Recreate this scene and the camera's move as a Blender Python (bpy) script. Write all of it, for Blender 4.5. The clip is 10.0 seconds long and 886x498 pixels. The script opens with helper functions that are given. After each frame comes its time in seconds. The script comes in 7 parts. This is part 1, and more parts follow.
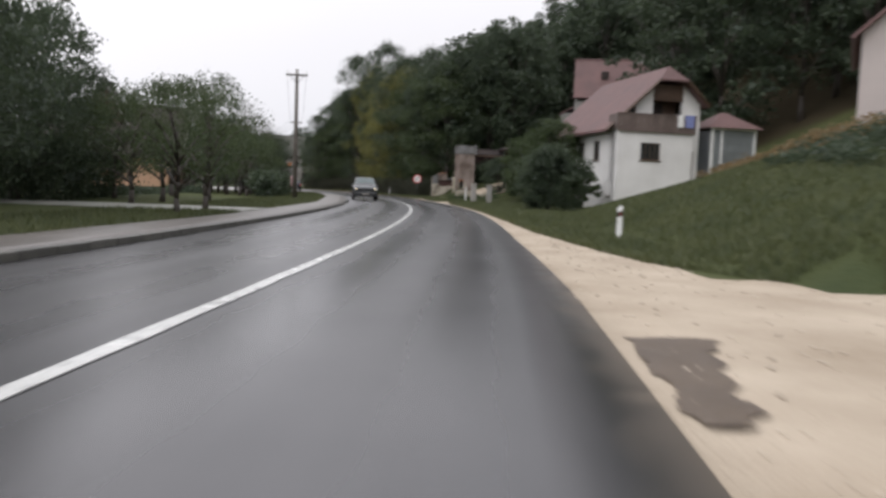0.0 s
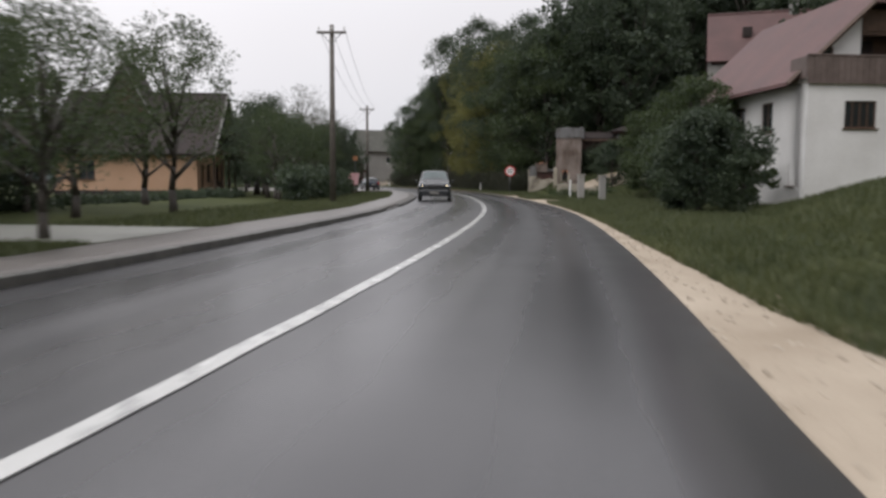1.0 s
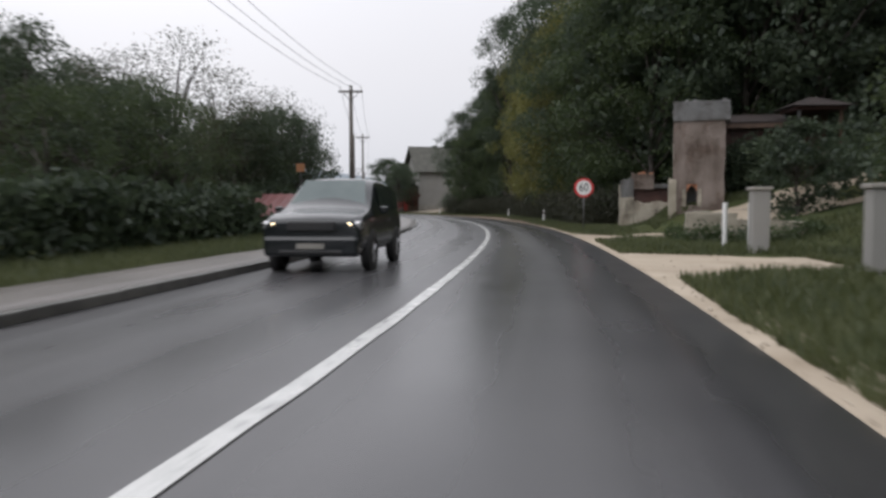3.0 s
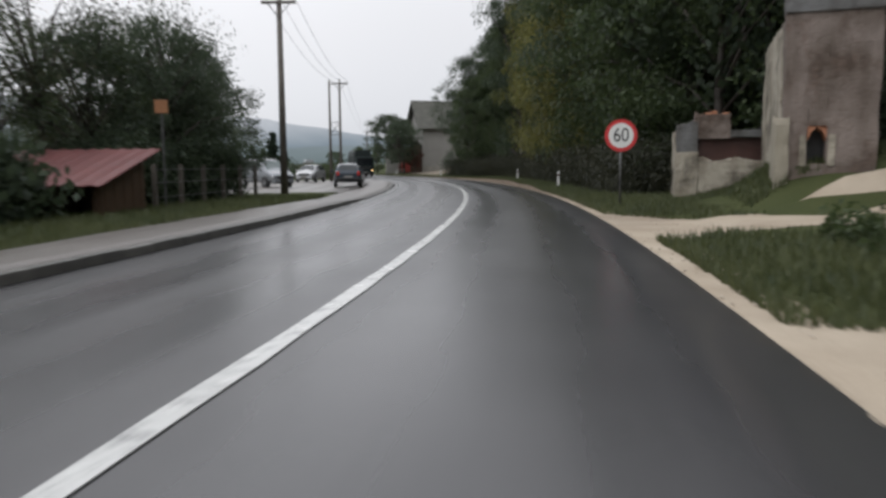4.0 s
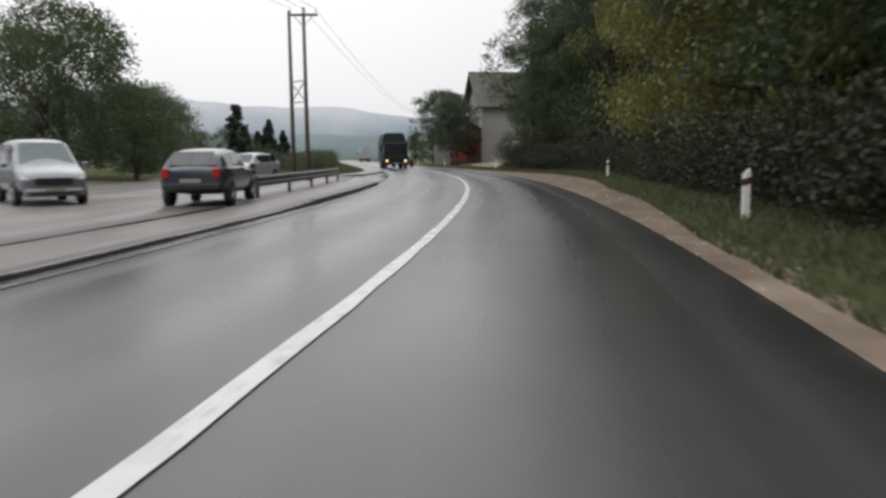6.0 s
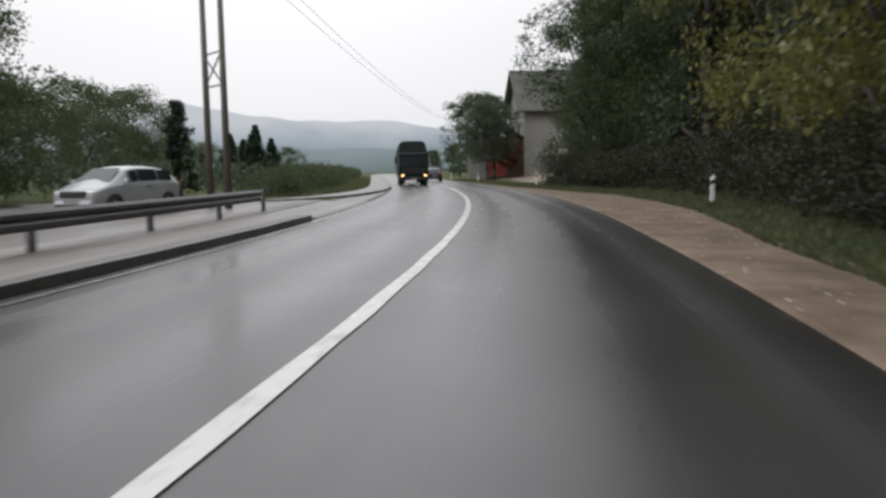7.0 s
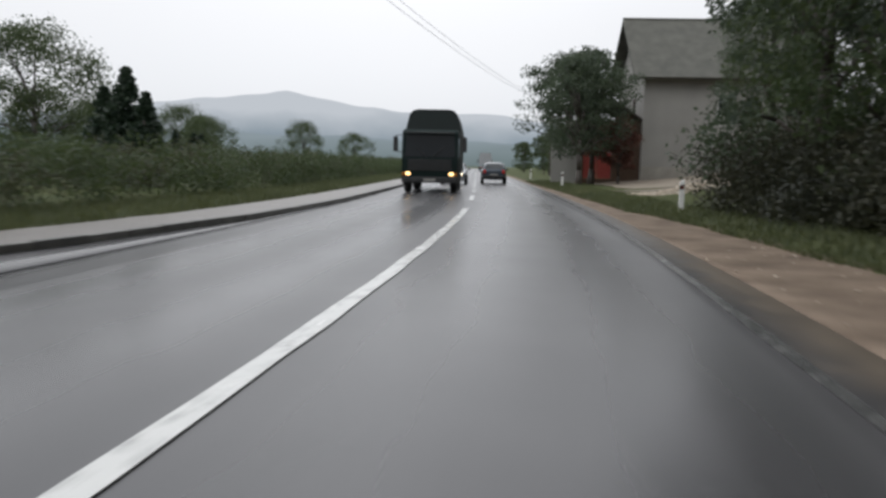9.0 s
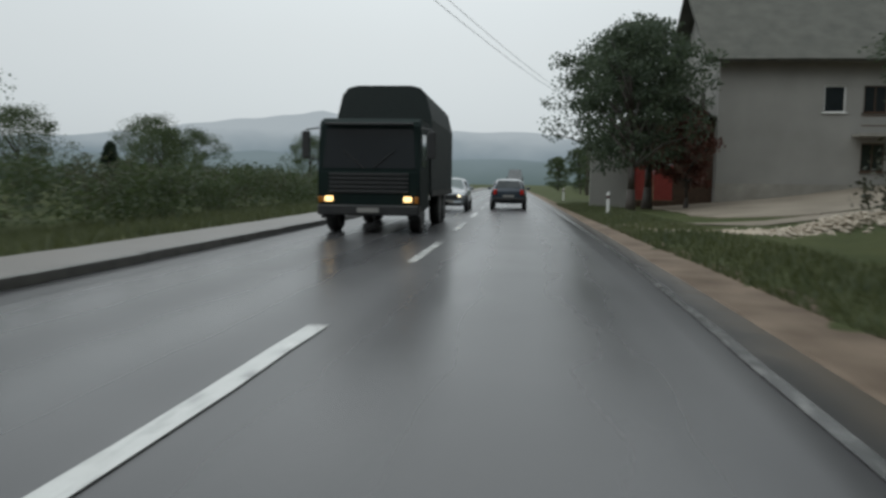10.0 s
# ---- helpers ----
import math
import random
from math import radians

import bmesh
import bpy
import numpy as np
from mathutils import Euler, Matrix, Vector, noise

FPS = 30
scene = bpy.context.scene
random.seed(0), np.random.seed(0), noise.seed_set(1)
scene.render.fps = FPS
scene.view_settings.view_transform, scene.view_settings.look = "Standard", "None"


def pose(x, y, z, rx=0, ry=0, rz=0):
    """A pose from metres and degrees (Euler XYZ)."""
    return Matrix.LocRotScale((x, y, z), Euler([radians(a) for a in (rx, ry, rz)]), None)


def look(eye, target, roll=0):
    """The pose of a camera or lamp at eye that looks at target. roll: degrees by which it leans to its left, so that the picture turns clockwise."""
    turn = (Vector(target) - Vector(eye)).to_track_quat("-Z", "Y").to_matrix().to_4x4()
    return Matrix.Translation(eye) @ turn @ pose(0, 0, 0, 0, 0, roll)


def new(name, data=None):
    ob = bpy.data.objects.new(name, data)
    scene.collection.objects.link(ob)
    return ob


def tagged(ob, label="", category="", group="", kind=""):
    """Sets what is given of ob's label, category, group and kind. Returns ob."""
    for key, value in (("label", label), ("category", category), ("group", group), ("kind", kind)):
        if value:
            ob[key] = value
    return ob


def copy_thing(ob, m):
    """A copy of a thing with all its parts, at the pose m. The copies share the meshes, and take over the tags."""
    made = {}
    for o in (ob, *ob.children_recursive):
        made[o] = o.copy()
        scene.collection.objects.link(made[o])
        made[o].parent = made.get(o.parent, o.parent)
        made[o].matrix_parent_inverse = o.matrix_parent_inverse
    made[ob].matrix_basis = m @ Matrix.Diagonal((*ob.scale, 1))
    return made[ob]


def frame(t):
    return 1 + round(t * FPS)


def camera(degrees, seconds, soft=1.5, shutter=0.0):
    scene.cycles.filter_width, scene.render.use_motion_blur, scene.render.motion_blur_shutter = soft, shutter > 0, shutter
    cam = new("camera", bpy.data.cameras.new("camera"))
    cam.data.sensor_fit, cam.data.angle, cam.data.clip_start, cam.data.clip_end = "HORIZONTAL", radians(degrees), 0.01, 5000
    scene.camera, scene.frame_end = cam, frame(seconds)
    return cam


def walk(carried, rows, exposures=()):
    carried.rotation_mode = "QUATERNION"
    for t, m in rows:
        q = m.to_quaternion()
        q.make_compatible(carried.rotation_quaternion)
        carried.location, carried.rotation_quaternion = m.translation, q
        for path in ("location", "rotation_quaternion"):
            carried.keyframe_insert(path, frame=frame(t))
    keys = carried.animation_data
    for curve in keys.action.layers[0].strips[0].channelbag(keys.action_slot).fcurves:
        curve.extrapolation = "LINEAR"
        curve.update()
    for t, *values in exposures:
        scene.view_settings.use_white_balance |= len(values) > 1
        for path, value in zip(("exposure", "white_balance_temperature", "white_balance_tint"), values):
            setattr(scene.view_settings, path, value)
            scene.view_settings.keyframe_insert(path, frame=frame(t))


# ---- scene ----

# ---- camera and drive ----
cam = camera(60.0, 10.0, soft=2.9, shutter=0.35)
EYE = 1.25
DRIVE = [
    (0, 0.00, -0.00, -4.92, -4.58, -2.05), (0.3, 0.64, 4.55, -1.20, -5.22, -2.78), (0.5, 1.03, 7.63, 0.55, -5.43, -2.75), (0.65, 1.35, 9.98, 1.72, -5.66, -1.90),
    (1, 1.95, 15.49, 2.92, -5.11, -0.28), (1.5, 2.67, 23.14, 4.15, -4.19, 0.28), (2, 3.23, 30.71, 5.72, -3.49, -0.28),
    (2.2, 3.46, 33.79, 7.00, -2.95, 0.02), (3.3, 3.92, 51.80, 10.33, -3.44, 0.77), (3.5, 3.87, 54.65, 10.75, -3.78, 1.39),
    (3.7, 3.77, 57.46, 10.77, -4.70, 0.84), (4, 3.62, 61.62, 10.96, -6.11, 0.51), (4.3, 3.46, 65.83, 11.66, -7.48, 0.52),
    (4.5, 3.22, 68.63, 12.25, -7.46, 0.54), (4.7, 2.95, 71.43, 13.23, -7.07, 0.01), (5, 2.56, 75.63, 14.65, -6.66, 0.68),
    (5.3, 2.00, 79.97, 15.70, -6.66, 0.27), (5.5, 1.66, 82.89, 16.16, -6.68, 0.41), (5.7, 1.28, 85.80, 16.47, -7.01, 0.50),
    (6.8, -1.69, 102.81, 19.99, -6.05, 0.98), (7.2, -3.08, 108.97, 21.55, -5.78, 0.65), (7.5, -4.24, 113.53, 22.20, -5.76, 0.36),
    (7.6, -4.64, 115.04, 22.43, -5.88, 0.40), (8, -6.31, 121.03, 23.92, -5.66, -0.10), (8.4, -8.01, 126.99, 25.33, -5.68, 0.62),
    (8.7, -9.41, 131.39, 26.96, -5.99, -0.45), (9, -10.86, 135.76, 28.61, -6.29, -1.14), (9.2, -11.88, 138.66, 29.08, -6.07, -1.47),
    (9.6, -14.02, 144.49, 30.57, -5.52, -0.76), (10, -16.44, 150.23, 31.29, -4.96, -0.76)]
EXPOSURES = [(0, 0.1, 6280, 14), (0.5, -0.1, 6300, 14), (1, -0.1, 6330, 14), (2, -0.15, 6360, 14), (3.5, -0.13, 6150, 12), (4, -0.15, 6200, 11), (4.5, 0.03, 6220, 12), (5, 0.0, 6300, 12), (5.5, 0.0, 6380, 12),
             (7, -0.03, 6320, 11), (8, -0.2, 6290, 11), (9, -0.05, 6200, 10), (9.5, -0.1, 6100, 6), (10, -0.45, 6050, 3)]
walk(cam, [(t, pose(x, y, EYE, 90 + p, r, yaw)) for t, x, y, yaw, p, r in DRIVE], EXPOSURES)

# ---- world: an overcast, rainy sky ----
world = bpy.data.worlds.new("rain_sky")
scene.world = world
world.use_nodes = True
wn, wl = world.node_tree.nodes, world.node_tree.links
wn.clear()
sky = wn.new("ShaderNodeTexSky")
sky.sky_type = "NISHITA"
sky.sun_disc = False
sky.sun_elevation, sky.sun_rotation = radians(42), radians(-35)
sky.dust_density = 4.0
pale = wn.new("ShaderNodeHueSaturation")
pale.inputs["Saturation"].default_value = 0.2
wl.new(sky.outputs[0], pale.inputs["Color"])
b_sky = wn.new("ShaderNodeBackground")
b_sky.inputs[1].default_value = 0.02
wl.new(pale.outputs[0], b_sky.inputs[0])
wc = wn.new("ShaderNodeTexCoord")
wsep = wn.new("ShaderNodeSeparateXYZ")
wl.new(wc.outputs["Generated"], wsep.inputs[0])
cloud = wn.new("ShaderNodeTexNoise")
cloud.inputs["Scale"].default_value, cloud.inputs["Detail"].default_value = 2.2, 5
wl.new(wc.outputs["Generated"], cloud.inputs["Vector"])
cadd = wn.new("ShaderNodeMath")
cadd.operation = "MULTIPLY_ADD"
cadd.inputs[1].default_value = 0.12
wl.new(cloud.outputs[0], cadd.inputs[0])
wl.new(wsep.outputs["Z"], cadd.inputs[2])
wramp = wn.new("ShaderNodeValToRGB")
cr = wramp.color_ramp
cr.elements[0].position, cr.elements[0].color = 0.03, (0.58, 0.59, 0.605, 1)
cr.elements[1].position, cr.elements[1].color = 0.8, (1.12, 1.12, 1.12, 1)
el = cr.elements.new(0.23)
el.color = (0.71, 0.70, 0.695, 1)
wl.new(cadd.outputs[0], wramp.inputs[0])
b_cloud = wn.new("ShaderNodeBackground")
b_cloud.inputs[1].default_value = 1.06
wl.new(wramp.outputs[0], b_cloud.inputs[0])
wadd = wn.new("ShaderNodeAddShader")
wout = wn.new("ShaderNodeOutputWorld")
wl.new(b_sky.outputs[0], wadd.inputs[0])
wl.new(b_cloud.outputs[0], wadd.inputs[1])
wl.new(wadd.outputs[0], wout.inputs[0])
sun = new("sun", bpy.data.lights.new("sun", "SUN"))
sun.data.energy, sun.data.angle, sun.data.color = 1.2, radians(60), (1.0, 0.97, 0.93)
sun.matrix_world = look((-30, 20, 60), (0, 60, 0))


# ---- materials ----
def material(name, c1, c2, scale=4.0, rough=0.6, bump=0.0, metal=0.0, fine=40.0, spec=0.5, rvar=0.1, vary=0.0, island=False, coat=0.0, dist=0.01):
    """Two colours mixed by broad and fine noise, with uneven roughness and a fine relief."""
    m = bpy.data.materials.new(name)
    m.use_nodes = True
    n, l = m.node_tree.nodes, m.node_tree.links
    p = n["Principled BSDF"]
    tc = n.new("ShaderNodeTexCoord")
    a, b = n.new("ShaderNodeTexNoise"), n.new("ShaderNodeTexNoise")
    for t, s in ((a, scale), (b, fine)):
        l.new(tc.outputs["Object"], t.inputs["Vector"])
        t.inputs["Scale"].default_value, t.inputs["Detail"].default_value = s, 4
    mx = n.new("ShaderNodeMath")
    mx.operation = "MULTIPLY_ADD"
    mx.inputs[1].default_value = 0.45
    l.new(b.outputs[0], mx.inputs[0])
    sc = n.new("ShaderNodeMath")
    sc.operation = "MULTIPLY_ADD"
    sc.inputs[1].default_value, sc.inputs[2].default_value = 1.5, -0.48
    l.new(a.outputs[0], sc.inputs[0])
    l.new(sc.outputs[0], mx.inputs[2])
    fac = mx.outputs[0]
    if vary:
        src = n.new("ShaderNodeNewGeometry").outputs["Random Per Island"] if island else n.new("ShaderNodeObjectInfo").outputs["Random"]
        v = n.new("ShaderNodeMath")
        v.operation = "MULTIPLY_ADD"
        v.inputs[1].default_value = vary
        l.new(src, v.inputs[0])
        w = n.new("ShaderNodeMath")
        w.operation = "SUBTRACT"
        w.inputs[1].default_value = vary / 2
        l.new(fac, w.inputs[0])
        l.new(w.outputs[0], v.inputs[2])
        fac = v.outputs[0]
    mix = n.new("ShaderNodeMix")
    mix.data_type = "RGBA"
    l.new(fac, mix.inputs["Factor"])
    mix.inputs["A"].default_value, mix.inputs["B"].default_value = (*c1, 1), (*c2, 1)
    l.new(mix.outputs["Result"], p.inputs["Base Color"])
    rr = n.new("ShaderNodeMapRange")
    rr.inputs["To Min"].default_value, rr.inputs["To Max"].default_value = max(rough - rvar, 0.02), min(rough + rvar, 1)
    l.new(a.outputs[0], rr.inputs["Value"])
    l.new(rr.outputs[0], p.inputs["Roughness"])
    p.inputs["Metallic"].default_value = metal
    p.inputs["Specular IOR Level"].default_value = spec
    p.inputs["Coat Weight"].default_value = coat
    if bump:
        bp = n.new("ShaderNodeBump")
        bp.inputs["Strength"].default_value, bp.inputs["Distance"].default_value = bump, dist
        l.new(b.outputs[0], bp.inputs["Height"])
        l.new(bp.outputs[0], p.inputs["Normal"])
    return m


def plain_node(m, kind):
    return m.node_tree.nodes.new(kind)


def asphalt_material(name, dark, light, wet=0.22, edge=False):
    """Wet asphalt: u is the offset from the middle of the road, v the way along it."""
    m = material(name, dark, light, 0.3, wet, 0.12, 0, 90, 0.5, 0.1, dist=0.003)
    n, l = m.node_tree.nodes, m.node_tree.links
    p = n["Principled BSDF"]
    uv = plain_node(m, "ShaderNodeUVMap")
    mp = plain_node(m, "ShaderNodeMapping")
    mp.inputs["Scale"].default_value = (0.9, 0.03, 1)
    l.new(uv.outputs[0], mp.inputs[0])
    st = plain_node(m, "ShaderNodeTexNoise")
    st.inputs["Scale"].default_value, st.inputs["Detail"].default_value = 1.0, 3
    l.new(mp.outputs[0], st.inputs["Vector"])
    puddle = plain_node(m, "ShaderNodeTexNoise")
    puddle.inputs["Scale"].default_value, puddle.inputs["Detail"].default_value = 0.6, 4
    l.new(uv.outputs[0], puddle.inputs["Vector"])
    ad = plain_node(m, "ShaderNodeMath")
    ad.operation = "MULTIPLY_ADD"
    ad.inputs[1].default_value = 0.5
    l.new(puddle.outputs[0], ad.inputs[0])
    l.new(st.outputs[0], ad.inputs[2])
    rr = plain_node(m, "ShaderNodeMapRange")
    rr.inputs["From Min"].default_value, rr.inputs["From Max"].default_value = 0.3, 1.2
    rr.inputs["To Min"].default_value, rr.inputs["To Max"].default_value = wet - 0.03, wet + 0.14
    l.new(ad.outputs[0], rr.inputs["Value"])
    l.new(rr.outputs[0], p.inputs["Roughness"])
    # wheel tracks, smoother and wetter than the rest
    us = plain_node(m, "ShaderNodeSeparateXYZ")
    l.new(uv.outputs[0], us.inputs[0])
    ops = [("ABSOLUTE", None), ("SUBTRACT", 0.95), ("MULTIPLY", 2 * math.pi / 1.6), ("COSINE", None), ("MULTIPLY", -0.045)]
    cur = us.outputs["X"]
    for op, val in ops:
        nd = plain_node(m, "ShaderNodeMath")
        nd.operation = op
        l.new(cur, nd.inputs[0])
        if val is not None:
            nd.inputs[1].default_value = val
        cur = nd.outputs[0]
    tr = plain_node(m, "ShaderNodeMath")
    tr.operation = "ADD"
    l.new(rr.outputs[0], tr.inputs[0])
    l.new(cur, tr.inputs[1])
    l.new(tr.outputs[0], p.inputs["Roughness"])
    rr = tr
    # long pale and dark streaks of wear
    base = p.inputs["Base Color"].links[0].from_socket
    wr = plain_node(m, "ShaderNodeValToRGB")
    wr.color_ramp.elements[0].position, wr.color_ramp.elements[1].position = 0.3, 0.72
    wr.color_ramp.elements[0].color, wr.color_ramp.elements[1].color = (0.62, 0.62, 0.63, 1), (1.35, 1.33, 1.32, 1)
    l.new(st.outputs[0], wr.inputs[0])
    wm = plain_node(m, "ShaderNodeMix")
    wm.data_type, wm.blend_type = "RGBA", "MULTIPLY"
    wm.inputs["Factor"].default_value = 1.0
    l.new(base, wm.inputs["A"])
    l.new(wr.outputs[0], wm.inputs["B"])
    l.new(wm.outputs["Result"], p.inputs["Base Color"])
    if edge:
        # earth washed over the edge of the asphalt
        sp = plain_node(m, "ShaderNodeSeparateXYZ")
        l.new(uv.outputs[0], sp.inputs[0])
        ns = plain_node(m, "ShaderNodeTexNoise")
        ns.inputs["Scale"].default_value, ns.inputs["Detail"].default_value = 1.6, 6
        l.new(uv.outputs[0], ns.inputs["Vector"])
        ma = plain_node(m, "ShaderNodeMath")
        ma.operation = "MULTIPLY_ADD"
        ma.inputs[1].default_value = 0.6
        l.new(ns.outputs[0], ma.inputs[0])
        l.new(sp.outputs["X"], ma.inputs[2])
        dr = plain_node(m, "ShaderNodeMapRange")
        dr.interpolation_type = "SMOOTHSTEP"
        dr.inputs["From Min"].default_value, dr.inputs["From Max"].default_value = 3.8, 4.45
        l.new(ma.outputs[0], dr.inputs["Value"])
        old = p.inputs["Base Color"].links[0].from_socket
        mx = plain_node(m, "ShaderNodeMix")
        mx.data_type = "RGBA"
        l.new(dr.outputs[0], mx.inputs["Factor"])
        l.new(old, mx.inputs["A"])
        mx.inputs["B"].default_value = (0.22, 0.175, 0.13, 1)
        l.new(mx.outputs["Result"], p.inputs["Base Color"])
        ro = plain_node(m, "ShaderNodeMath")
        ro.operation = "MULTIPLY_ADD"
        ro.inputs[1].default_value = 0.35
        l.new(dr.outputs[0], ro.inputs[0])
        l.new(rr.outputs[0], ro.inputs[2])
        l.new(ro.outputs[0], p.inputs["Roughness"])
    return m


def paint_material(name, colour, under, keep):
    """Worn road paint over asphalt; keep says how much of it is left."""
    m = material(name, colour, colour, 3, 0.25, 0.15, 0, 150, dist=0.003)
    n, l = m.node_tree.nodes, m.node_tree.links
    tc = plain_node(m, "ShaderNodeTexCoord")
    w = plain_node(m, "ShaderNodeTexNoise")
    w.inputs["Scale"].default_value, w.inputs["Detail"].default_value, w.inputs["Roughness"].default_value = 5.0, 8, 0.75
    l.new(tc.outputs["Object"], w.inputs["Vector"])
    r = plain_node(m, "ShaderNodeMapRange")
    r.inputs["From Min"].default_value, r.inputs["From Max"].default_value = keep - 0.08, keep + 0.08
    l.new(w.outputs[0], r.inputs["Value"])
    mx = plain_node(m, "ShaderNodeMix")
    mx.data_type = "RGBA"
    l.new(r.outputs[0], mx.inputs["Factor"])
    mx.inputs["A"].default_value, mx.inputs["B"].default_value = (*colour, 1), (*under, 1)
    l.new(mx.outputs["Result"], n["Principled BSDF"].inputs["Base Color"])
    return m


def leaf_material(name, c1, c2, vary=0.7, trans=0.25):
    m = material(name, c1, c2, 0.5, 0.55, 0, 0, 6, 0.35, 0.1, vary, True)
    n, l = m.node_tree.nodes, m.node_tree.links
    p = n["Principled BSDF"]
    tr = plain_node(m, "ShaderNodeBsdfTranslucent")
    tr.inputs[0].default_value = (*[min(1, a * 1.5) for a in c2], 1)
    ms = plain_node(m, "ShaderNodeMixShader")
    ms.inputs[0].default_value = trans
    l.new(p.outputs[0], ms.inputs[1])
    l.new(tr.outputs[0], ms.inputs[2])
    l.new(ms.outputs[0], n["Material Output"].inputs["Surface"])
    return m


def glow_material(name, colour, power):
    m = bpy.data.materials.new(name)
    m.use_nodes = True
    p = m.node_tree.nodes["Principled BSDF"]
    p.inputs["Base Color"].default_value = (*colour, 1)
    p.inputs["Emission Color"].default_value = (*colour, 1)
    p.inputs["Emission Strength"].default_value = power
    return m


def ground_material():
    """Wet grass, with bare leaf litter where the layer 'litter' says so."""
    m = material("meadow_grass", (0.034, 0.047, 0.019), (0.092, 0.098, 0.042), 0.35, 0.85, 0.6, 0, 14, 0.08, dist=0.05)
    n, l = m.node_tree.nodes, m.node_tree.links
    p = n["Principled BSDF"]
    old = p.inputs["Base Color"].links[0].from_socket
    at = plain_node(m, "ShaderNodeAttribute")
    at.attribute_name = "litter"
    ns = plain_node(m, "ShaderNodeTexNoise")
    ns.inputs["Scale"].default_value = 1.5
    rp = plain_node(m, "ShaderNodeValToRGB")
    rp.color_ramp.elements[0].color, rp.color_ramp.elements[1].color = (0.03, 0.024, 0.015, 1), (0.075, 0.06, 0.035, 1)
    l.new(ns.outputs[0], rp.inputs[0])
    mx = plain_node(m, "ShaderNodeMix")
    mx.data_type = "RGBA"
    l.new(at.outputs["Fac"], mx.inputs["Factor"])
    l.new(old, mx.inputs["A"])
    l.new(rp.outputs[0], mx.inputs["B"])
    l.new(mx.outputs["Result"], p.inputs["Base Color"])
    return m


def painted_haze_material(name, low, high, z0, z1):
    """Backdrop of the distance: a far ridge, rain haze painted into its glowing colour."""
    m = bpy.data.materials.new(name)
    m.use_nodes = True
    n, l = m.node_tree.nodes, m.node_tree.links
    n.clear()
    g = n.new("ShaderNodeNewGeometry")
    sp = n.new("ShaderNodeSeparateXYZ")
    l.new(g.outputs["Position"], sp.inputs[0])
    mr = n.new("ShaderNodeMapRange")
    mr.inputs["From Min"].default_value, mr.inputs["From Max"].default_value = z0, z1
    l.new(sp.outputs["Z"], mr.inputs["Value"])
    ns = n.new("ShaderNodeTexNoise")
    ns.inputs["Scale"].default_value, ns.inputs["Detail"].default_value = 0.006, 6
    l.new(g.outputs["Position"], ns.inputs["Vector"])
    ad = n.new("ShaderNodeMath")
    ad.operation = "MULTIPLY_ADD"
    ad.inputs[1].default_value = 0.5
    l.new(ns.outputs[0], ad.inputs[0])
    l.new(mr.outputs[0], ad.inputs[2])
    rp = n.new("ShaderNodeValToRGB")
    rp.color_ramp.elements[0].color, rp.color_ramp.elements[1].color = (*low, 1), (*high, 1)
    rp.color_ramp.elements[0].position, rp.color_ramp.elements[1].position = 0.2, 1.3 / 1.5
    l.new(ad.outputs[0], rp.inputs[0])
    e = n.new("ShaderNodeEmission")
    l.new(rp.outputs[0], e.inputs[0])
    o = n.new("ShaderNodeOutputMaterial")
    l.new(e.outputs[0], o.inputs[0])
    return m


ASPHALT = asphalt_material("wet_asphalt", (0.046, 0.046, 0.049), (0.082, 0.081, 0.083), 0.23, True)
YARD = asphalt_material("wet_yard_surface", (0.10, 0.095, 0.09), (0.21, 0.19, 0.17), 0.34)
LINE = paint_material("worn_white_line", (0.60, 0.60, 0.58), (0.16, 0.16, 0.16), 0.60)
EDGE = paint_material("very_worn_white_line", (0.36, 0.355, 0.34), (0.075, 0.075, 0.075), 0.40)
DRIVEWAY = material("pale_damp_concrete", (0.19, 0.19, 0.165), (0.31, 0.31, 0.275), 0.7, 0.5, 0.3, 0, 50)
BEIGE = material("beige_stained_concrete", (0.24, 0.215, 0.165), (0.38, 0.345, 0.275), 1.4, 0.8, 0.7, 0, 16, dist=0.02)
KERB = material("wet_kerb_concrete", (0.05, 0.05, 0.045), (0.14, 0.135, 0.12), 2.5, 0.4, 0.5, 0, 60, vary=0.4)
WALKWAY = material("wet_pavement_concrete", (0.085, 0.075, 0.066), (0.17, 0.15, 0.135), 0.8, 0.38, 0.4, 0, 70)
GRAVEL = material("pale_limestone_gravel", (0.31, 0.25, 0.185), (0.53, 0.455, 0.36), 0.6, 0.85, 0.9, 0, 28, 0.2, dist=0.02)
STONE = material("pale_stones", (0.28, 0.235, 0.18), (0.56, 0.49, 0.40), 3, 0.8, 0.3, vary=0.8, island=True)

